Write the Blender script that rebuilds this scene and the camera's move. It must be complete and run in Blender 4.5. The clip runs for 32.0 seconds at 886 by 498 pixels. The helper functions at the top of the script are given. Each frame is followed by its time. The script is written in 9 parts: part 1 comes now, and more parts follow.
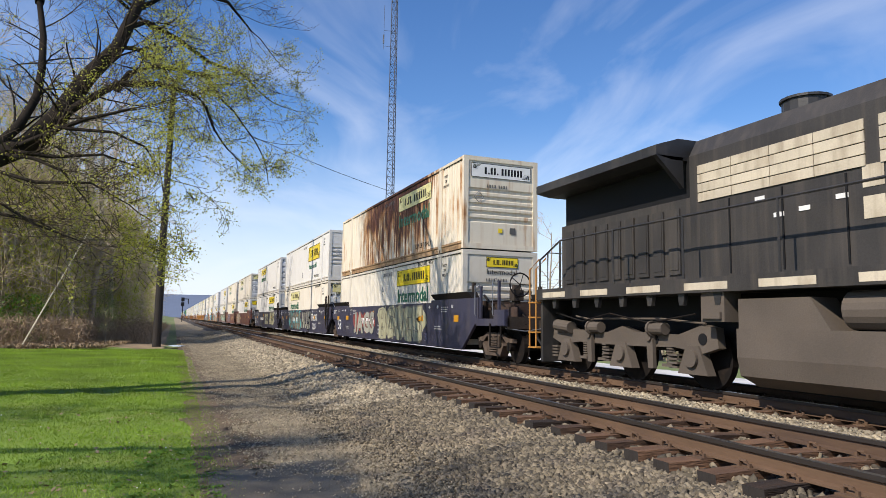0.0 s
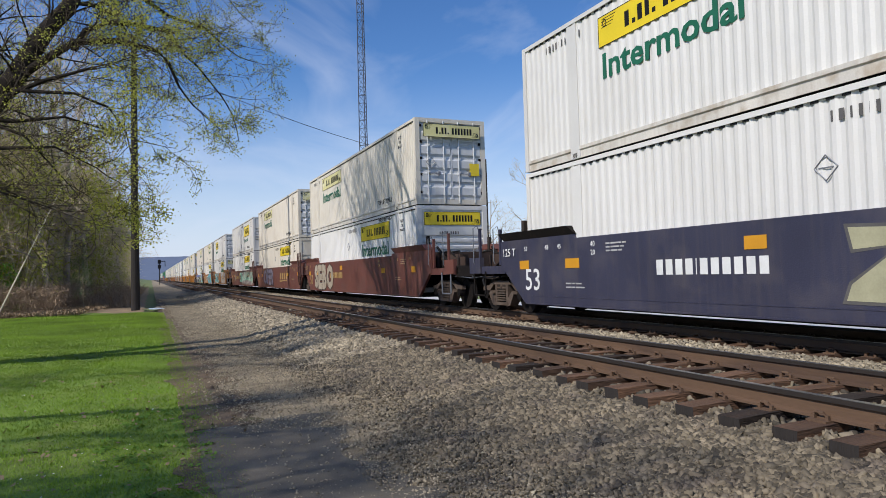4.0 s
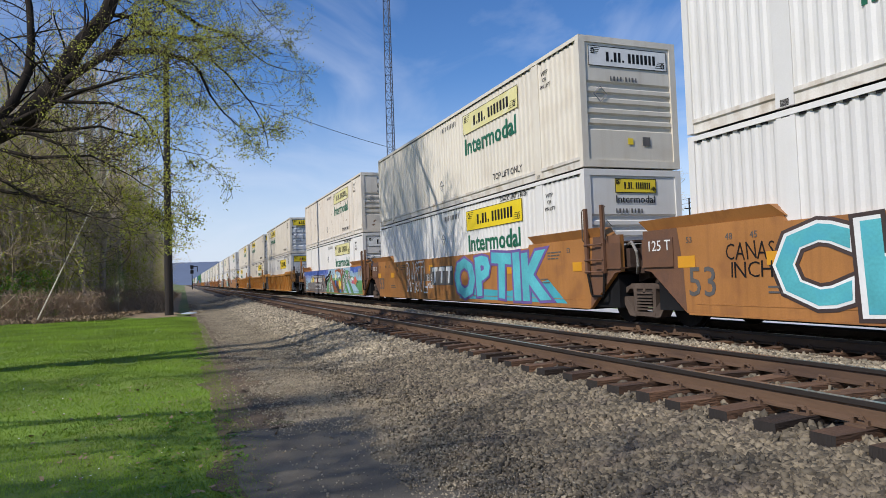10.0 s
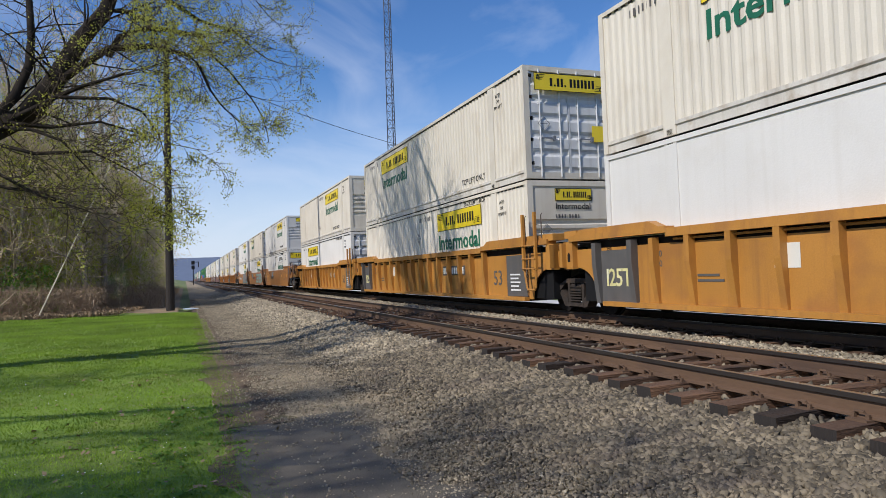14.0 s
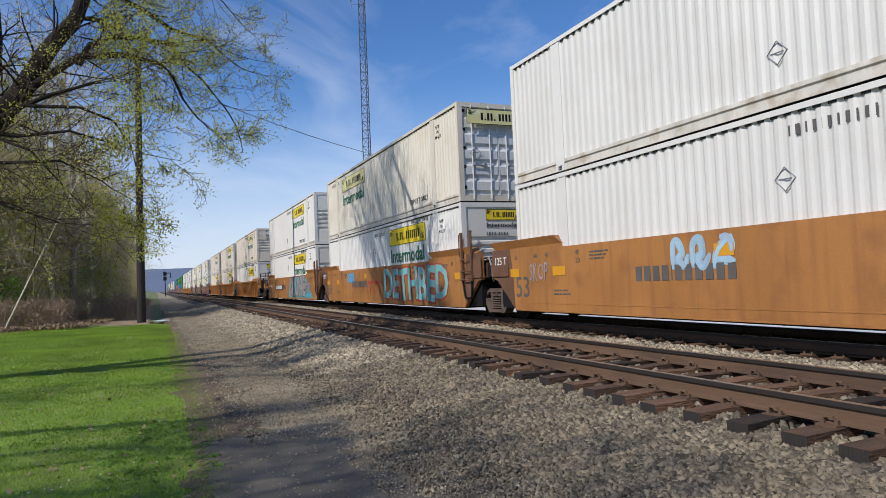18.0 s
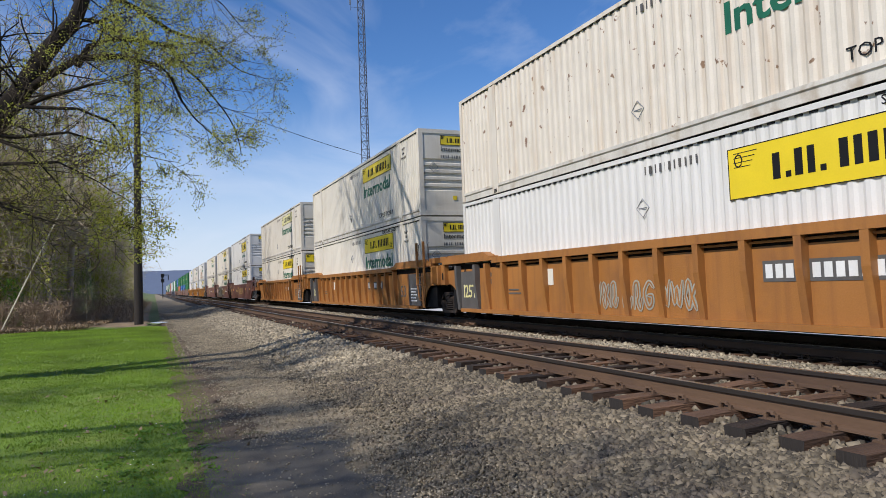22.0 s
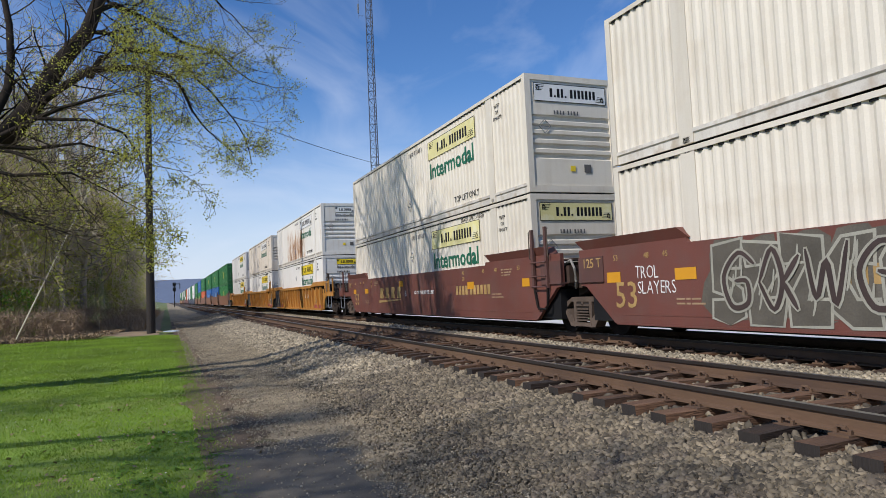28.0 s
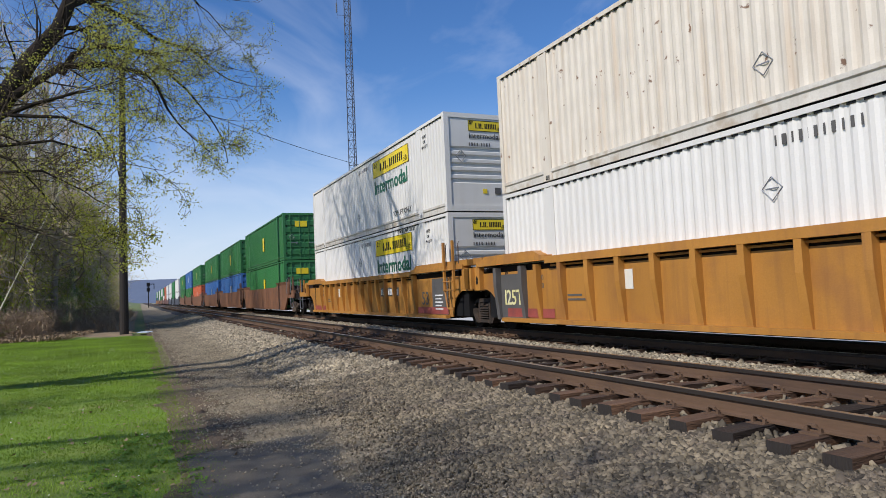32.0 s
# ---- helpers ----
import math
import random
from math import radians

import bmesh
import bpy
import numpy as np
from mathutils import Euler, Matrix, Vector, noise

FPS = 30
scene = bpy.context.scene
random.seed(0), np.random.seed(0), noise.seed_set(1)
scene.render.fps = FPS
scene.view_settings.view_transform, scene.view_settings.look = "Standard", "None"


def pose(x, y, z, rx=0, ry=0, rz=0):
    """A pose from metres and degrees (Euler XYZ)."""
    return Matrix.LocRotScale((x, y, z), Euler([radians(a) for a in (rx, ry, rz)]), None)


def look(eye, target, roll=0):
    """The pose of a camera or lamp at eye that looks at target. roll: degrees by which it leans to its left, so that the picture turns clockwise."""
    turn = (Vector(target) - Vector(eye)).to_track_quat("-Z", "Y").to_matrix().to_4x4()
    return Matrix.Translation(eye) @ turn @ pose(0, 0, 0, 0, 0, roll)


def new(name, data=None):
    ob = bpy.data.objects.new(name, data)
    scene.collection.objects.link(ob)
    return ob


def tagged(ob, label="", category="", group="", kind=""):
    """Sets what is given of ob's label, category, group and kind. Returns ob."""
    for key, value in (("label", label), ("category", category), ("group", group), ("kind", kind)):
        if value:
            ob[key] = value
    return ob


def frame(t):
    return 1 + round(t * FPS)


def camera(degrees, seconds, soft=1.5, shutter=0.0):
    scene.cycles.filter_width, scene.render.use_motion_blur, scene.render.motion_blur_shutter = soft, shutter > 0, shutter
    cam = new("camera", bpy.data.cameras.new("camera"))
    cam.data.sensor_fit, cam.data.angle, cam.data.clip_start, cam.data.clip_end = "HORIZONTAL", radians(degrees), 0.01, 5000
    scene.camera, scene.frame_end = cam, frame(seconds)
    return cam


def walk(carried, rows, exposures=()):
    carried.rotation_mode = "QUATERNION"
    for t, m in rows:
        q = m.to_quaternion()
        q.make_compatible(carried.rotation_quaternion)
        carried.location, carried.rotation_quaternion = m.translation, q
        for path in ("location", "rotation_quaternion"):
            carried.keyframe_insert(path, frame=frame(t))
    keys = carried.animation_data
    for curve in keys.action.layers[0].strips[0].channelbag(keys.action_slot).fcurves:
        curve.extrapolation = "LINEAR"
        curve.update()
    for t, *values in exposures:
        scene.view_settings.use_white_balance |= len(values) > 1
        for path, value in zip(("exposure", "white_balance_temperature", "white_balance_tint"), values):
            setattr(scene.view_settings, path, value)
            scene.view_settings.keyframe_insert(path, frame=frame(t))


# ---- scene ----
cam = camera(66.7, 32.0, soft=0.7, shutter=0.0)
EYE = Vector((0.0, 0.0, 1.094))  # rail tops lie at z = 0, the tracks run along y
# seconds, yaw, pitch, roll of the hand-held camera
ROWS = [
    (0.0, -21.70, 6.11, -0.91),
    (0.5, -21.76, 6.20, -0.81),
    (1.0, -22.09, 5.95, -1.15),
    (1.5, -22.83, 6.06, -0.79),
    (2.0, -23.50, 4.99, -0.02),
    (2.5, -24.15, 3.60, 0.72),
    (3.0, -24.33, 2.84, 1.49),
    (3.5, -23.52, 1.81, 1.90),
    (5.5, -23.28, 2.35, 1.06),
    (6.0, -22.59, 2.42, 1.71),
    (6.5, -21.98, 2.51, 1.49),
    (7.0, -21.81, 2.50, 1.57),
    (7.5, -21.47, 2.45, 1.66),
    (8.0, -21.17, 2.47, 1.87),
    (8.5, -21.07, 2.48, 1.76),
    (9.0, -20.92, 2.48, 1.92),
    (9.5, -20.92, 2.38, 1.91),
    (10.0, -21.02, 2.25, 2.05),
    (10.5, -20.97, 2.16, 1.95),
    (11.0, -20.92, 2.03, 2.16),
    (11.5, -21.05, 1.91, 2.20),
    (12.0, -21.04, 1.83, 2.18),
    (12.5, -21.07, 1.75, 2.00),
    (13.0, -21.02, 1.78, 1.92),
    (13.5, -20.95, 1.83, 2.01),
    (14.0, -20.94, 1.84, 2.14),
    (14.5, -20.95, 1.81, 2.10),
    (16.5, -22.08, 2.12, 1.91),
    (17.0, -22.69, 2.37, 2.30),
    (17.5, -23.00, 2.52, 2.13),
    (18.0, -23.00, 2.60, 2.41),
    (18.5, -22.63, 2.68, 2.29),
    (19.0, -22.45, 2.81, 2.42),
    (19.5, -22.40, 2.92, 2.35),
    (20.0, -22.34, 3.01, 2.10),
    (20.5, -22.35, 3.10, 2.02),
    (21.0, -22.32, 3.14, 2.20),
    (21.5, -22.65, 2.98, 2.06),
    (22.0, -23.17, 2.86, 2.17),
    (22.5, -23.21, 2.84, 1.91),
    (23.0, -23.10, 2.83, 1.92),
    (23.5, -22.74, 2.98, 2.39),
    (24.0, -22.77, 3.18, 2.63),
    (24.5, -22.67, 3.19, 2.78),
    (25.0, -22.49, 3.23, 2.76),
    (25.5, -22.44, 3.25, 2.70),
    (27.5, -22.39, 3.31, 2.50),
    (28.0, -22.30, 3.46, 2.63),
    (28.5, -22.31, 3.48, 2.73),
    (29.0, -22.51, 3.49, 2.83),
    (29.5, -22.65, 3.42, 3.08),
    (30.0, -23.74, 3.17, 2.69),
    (30.5, -23.71, 3.28, 1.88),
    (31.0, -23.55, 3.26, 1.57),
    (31.5, -24.05, 3.14, 2.28),
    (32.0, -24.18, 3.42, 2.57),
]
walk(cam, [(t, pose(EYE.x, EYE.y, EYE.z, 90 + pitch, roll, yaw)) for t, yaw, pitch, roll in ROWS],
     exposures=[(0.0, 0.36, 7000, 12), (0.5, 0.20, 6850, 12), (1.0, 0.06, 6700, 12), (1.6, 0.04, 6600, 12), (3.0, -0.05, 6500, 12), (6.0, 0.0, 6500, 12), (32.0, 0.0, 6500, 12)])

# ---- light ----
SUN_AZ, SUN_EL = 250.0, 41.5  # degrees: azimuth from +y towards +x, elevation
SKY, SUN = 0.132, 4.15
az, el = radians(SUN_AZ), radians(SUN_EL)
sun_way = Vector((math.sin(az) * math.cos(el), math.cos(az) * math.cos(el), math.sin(el)))
lamp = bpy.data.lights.new("sun", "SUN")
lamp.energy, lamp.angle, lamp.color = SUN, radians(0.53), (1.0, 0.955, 0.885)
sun = new("sun", lamp)
sun.matrix_world = look(sun_way * 60, (0, 0, 0))


def sky_world():
    world = bpy.data.worlds.new("sky")
    scene.world = world
    world.use_nodes = True
    nt = world.node_tree
    nt.nodes.clear()
    out = nt.nodes.new("ShaderNodeOutputWorld")
    bg = nt.nodes.new("ShaderNodeBackground")
    sky = nt.nodes.new("ShaderNodeTexSky")
    sky.sky_type, sky.sun_disc = "NISHITA", False
    sky.sun_elevation, sky.sun_rotation = el, az
    sky.air_density, sky.dust_density, sky.ozone_density = 1.0, 0.05, 4.0
    deep = nt.nodes.new("ShaderNodeHueSaturation")
    deep.inputs["Saturation"].default_value, deep.inputs["Hue"].default_value = 1.22, 0.508
    nt.links.new(sky.outputs[0], deep.inputs["Color"])
    tc = nt.nodes.new("ShaderNodeTexCoord")
    sep = nt.nodes.new("ShaderNodeSeparateXYZ")
    nt.links.new(tc.outputs["Generated"], sep.inputs[0])
    # cirrus drawn on a plane high above: direction divided by its height
    up = nt.nodes.new("ShaderNodeMath")
    up.operation = "ADD"
    up.inputs[1].default_value = 0.16
    nt.links.new(sep.outputs["Z"], up.inputs[0])
    div = nt.nodes.new("ShaderNodeVectorMath")
    div.operation = "DIVIDE"
    comb = nt.nodes.new("ShaderNodeCombineXYZ")
    for k in "XYZ":
        nt.links.new(up.outputs[0], comb.inputs[k])
    nt.links.new(tc.outputs["Generated"], div.inputs[0])
    nt.links.new(comb.outputs[0], div.inputs[1])
    mp = nt.nodes.new("ShaderNodeMapping")
    mp.inputs["Rotation"].default_value = (0, 0, radians(-38))
    mp.inputs["Scale"].default_value = (0.85, 0.60, 0.0)
    mp.inputs["Location"].default_value = (0.35, 0.2, 0)
    nt.links.new(div.outputs[0], mp.inputs[0])
    n1 = nt.nodes.new("ShaderNodeTexNoise")
    n1.inputs["Scale"].default_value, n1.inputs["Detail"].default_value = 1.7, 7.0
    n1.inputs["Roughness"].default_value, n1.inputs["Distortion"].default_value = 0.52, 1.5
    nt.links.new(mp.outputs[0], n1.inputs["Vector"])
    ramp = nt.nodes.new("ShaderNodeValToRGB")
    ramp.color_ramp.elements[0].position, ramp.color_ramp.elements[1].position = 0.45, 0.86
    nt.links.new(n1.outputs["Fac"], ramp.inputs[0])
    mix = nt.nodes.new("ShaderNodeMix")
    mix.data_type = "RGBA"
    mul = nt.nodes.new("ShaderNodeMath")
    mul.operation = "MULTIPLY"
    mul.inputs[1].default_value = 0.40
    nt.links.new(ramp.outputs[0], mul.inputs[0])
    nt.links.new(mul.outputs[0], mix.inputs["Factor"])
    nt.links.new(deep.outputs[0], mix.inputs["A"])
    mix.inputs["B"].default_value = (6.6, 7.1, 8.0, 1)
    # pale haze towards the horizon
    low = nt.nodes.new("ShaderNodeMapRange")
    low.interpolation_type = "SMOOTHSTEP"
    low.inputs["From Min"].default_value, low.inputs["From Max"].default_value = 0.30, -0.03
    low.inputs["To Min"].default_value, low.inputs["To Max"].default_value = 0.0, 0.9
    nt.links.new(sep.outputs["Z"], low.inputs["Value"])
    haze = nt.nodes.new("ShaderNodeMix")
    haze.data_type = "RGBA"
    haze.inputs["B"].default_value = (4.9, 5.6, 6.9, 1)
    nt.links.new(low.outputs["Result"], haze.inputs["Factor"])
    nt.links.new(mix.outputs["Result"], haze.inputs["A"])
    bg.inputs["Strength"].default_value = SKY
    nt.links.new(haze.outputs["Result"], bg.inputs[0])
    nt.links.new(bg.outputs[0], out.inputs[0])


sky_world()

# ---- materials ----
def material(name, colour, rough=0.6, metal=0.0, spread=0.12, scale=3.0, fine=40.0, bump=0.15, second=None, amount=0.0,
             streak=0.0, streak_colour=(0.25, 0.2, 0.15), tint=0.0, stretch=(1, 1, 1), lo=0.52, hi=0.66, transl=0.0, island=0.0, band=None, spec=0.5):
    """Two scales of noise in the colour, a second colour in patches, vertical streaks, fine bump."""
    mat = bpy.data.materials.new(name)
    mat.use_nodes = True
    nt = mat.node_tree
    N, L = nt.nodes, nt.links
    b = N["Principled BSDF"]
    tc = N.new("ShaderNodeTexCoord")
    mp = N.new("ShaderNodeMapping")
    mp.inputs["Scale"].default_value = stretch
    L.new(tc.outputs["Object"], mp.inputs[0])
    info = N.new("ShaderNodeObjectInfo")
    off = N.new("ShaderNodeVectorMath")
    off.operation = "ADD"
    sc = N.new("ShaderNodeMath")
    sc.operation = "MULTIPLY"
    sc.inputs[1].default_value = 37.0
    L.new(info.outputs["Random"], sc.inputs[0])
    L.new(mp.outputs[0], off.inputs[0])
    L.new(sc.outputs[0], off.inputs[1])

    def noise_tex(s, detail=5.0, vec=None):
        n = N.new("ShaderNodeTexNoise")
        n.inputs["Scale"].default_value, n.inputs["Detail"].default_value = s, detail
        L.new(vec or off.outputs[0], n.inputs["Vector"])
        return n.outputs["Fac"]

    def blend(fac, a, c, mode="MIX"):
        m = N.new("ShaderNodeMix")
        m.data_type, m.blend_type = "RGBA", mode
        for sock, v in (("Factor", fac), ("A", a), ("B", c)):
            if isinstance(v, (int, float)):
                m.inputs[sock].default_value = v
            elif isinstance(v, tuple):
                m.inputs[sock].default_value = (*v, 1)
            else:
                L.new(v, m.inputs[sock])
        return m.outputs["Result"]

    def ramp(fac, p0, p1):
        r = N.new("ShaderNodeMapRange")
        r.inputs["From Min"].default_value, r.inputs["From Max"].default_value = p0, p1
        L.new(fac, r.inputs["Value"])
        return r.outputs["Result"]

    big, small = noise_tex(scale), noise_tex(fine, 3.0)
    dark = tuple(c * (1 - spread) for c in colour)
    light = tuple(min(1.0, c * (1 + spread)) for c in colour)
    col = blend(ramp(big, 0.3, 0.7), dark, light)
    col = blend(ramp(small, 0.25, 0.75), col, blend(1.0, col, (1 - spread, 1 - spread, 1 - spread), "MULTIPLY"))
    if second:
        patch = N.new("ShaderNodeMath")
        patch.operation = "MULTIPLY"
        patch.inputs[1].default_value = amount
        L.new(ramp(noise_tex(scale * 1.7 + 0.37, 8.0), lo, hi), patch.inputs[0])
        col = blend(patch.outputs[0], col, second)
    if streak:
        sm = N.new("ShaderNodeMapping")
        sm.inputs["Scale"].default_value = (3.0, 3.0, 0.18)
        L.new(off.outputs[0], sm.inputs[0])
        s = N.new("ShaderNodeMath")
        s.operation = "MULTIPLY"
        s.inputs[1].default_value = streak
        L.new(ramp(noise_tex(2.2, 6.0, sm.outputs[0]), 0.5, 0.75), s.inputs[0])
        col = blend(s.outputs[0], col, streak_colour)
    if tint:
        v = N.new("ShaderNodeHueSaturation")
        val = N.new("ShaderNodeMapRange")
        val.inputs["To Min"].default_value, val.inputs["To Max"].default_value = 1 - tint, 1 + tint
        L.new(info.outputs["Random"], val.inputs["Value"])
        L.new(val.outputs["Result"], v.inputs["Value"])
        L.new(col, v.inputs["Color"])
        col = v.outputs["Color"]
    if island:
        geo = N.new("ShaderNodeNewGeometry")
        v = N.new("ShaderNodeHueSaturation")
        val = N.new("ShaderNodeMapRange")
        val.inputs["To Min"].default_value, val.inputs["To Max"].default_value = 1 - island, 1 + island
        L.new(geo.outputs["Random Per Island"], val.inputs["Value"])
        L.new(val.outputs["Result"], v.inputs["Value"])
        L.new(col, v.inputs["Color"])
        col = v.outputs["Color"]
    if band:
        # a rust field with ragged edges between two places along the side, running down in streaks
        y0, y1, rust, fine_runs = band
        sep = N.new("ShaderNodeSeparateXYZ")
        L.new(tc.outputs["Object"], sep.inputs[0])
        vm = N.new("ShaderNodeMapping")
        vm.inputs["Scale"].default_value = (0.3, 4.6, 0.08) if fine_runs else (1.0, 1.3, 0.10)
        L.new(tc.outputs["Object"], vm.inputs[0])
        runs = noise_tex(4.0, 8.0, vm.outputs[0])
        spots = noise_tex(1.1, 9.0, tc.outputs["Object"])

        def calc(op, a, c):
            m = N.new("ShaderNodeMath")
            m.operation = op
            for i, v in enumerate((a, c)):
                if isinstance(v, (int, float)):
                    m.inputs[i].default_value = v
                else:
                    L.new(v, m.inputs[i])
            return m.outputs[0]
        inside = calc("MULTIPLY", ramp(sep.outputs["Y"], y0 - 1.5, y0 + 1.0), ramp(sep.outputs["Y"], y1 + 1.5, y1 - 1.0))
        lift = calc("MULTIPLY", calc("ADD", inside, calc("MULTIPLY", ramp(sep.outputs["Z"], 0.6, 2.6), inside)), 0.13)
        if fine_runs:
            lift = calc("SUBTRACT", calc("MULTIPLY", calc("MULTIPLY", inside, ramp(sep.outputs["Z"], 2.7, 1.3)), 0.19), 0.06)
        total = calc("ADD", calc("ADD", calc("MULTIPLY", runs, 0.6), calc("MULTIPLY", spots, 0.4)), lift)
        col = blend(ramp(total, 0.55, 0.66), col, (0.40, 0.20, 0.075))
        col = blend(ramp(total, 0.64, 0.72), col, rust)
    L.new(col, b.inputs["Base Color"])
    b.inputs["Metallic"].default_value = metal
    b.inputs["Specular IOR Level"].default_value = spec
    rr = N.new("ShaderNodeMapRange")
    rr.inputs["To Min"].default_value, rr.inputs["To Max"].default_value = max(0.05, rough - 0.12), min(1.0, rough + 0.12)
    L.new(big, rr.inputs["Value"])
    L.new(rr.outputs["Result"], b.inputs["Roughness"])
    if bump:
        bp = N.new("ShaderNodeBump")
        bp.inputs["Strength"].default_value, bp.inputs["Distance"].default_value = bump, 0.02
        L.new(small, bp.inputs["Height"])
        L.new(bp.outputs[0], b.inputs["Normal"])
    if transl:
        b.inputs["Subsurface Weight"].default_value = 0.0
        tr = N.new("ShaderNodeBsdfTranslucent")
        L.new(col, tr.inputs["Color"])
        mx = N.new("ShaderNodeMixShader")
        mx.inputs[0].default_value = transl
        L.new(b.outputs[0], mx.inputs[1])
        L.new(tr.outputs[0], mx.inputs[2])
        L.new(mx.outputs[0], N["Material Output"].inputs["Surface"])
    return mat


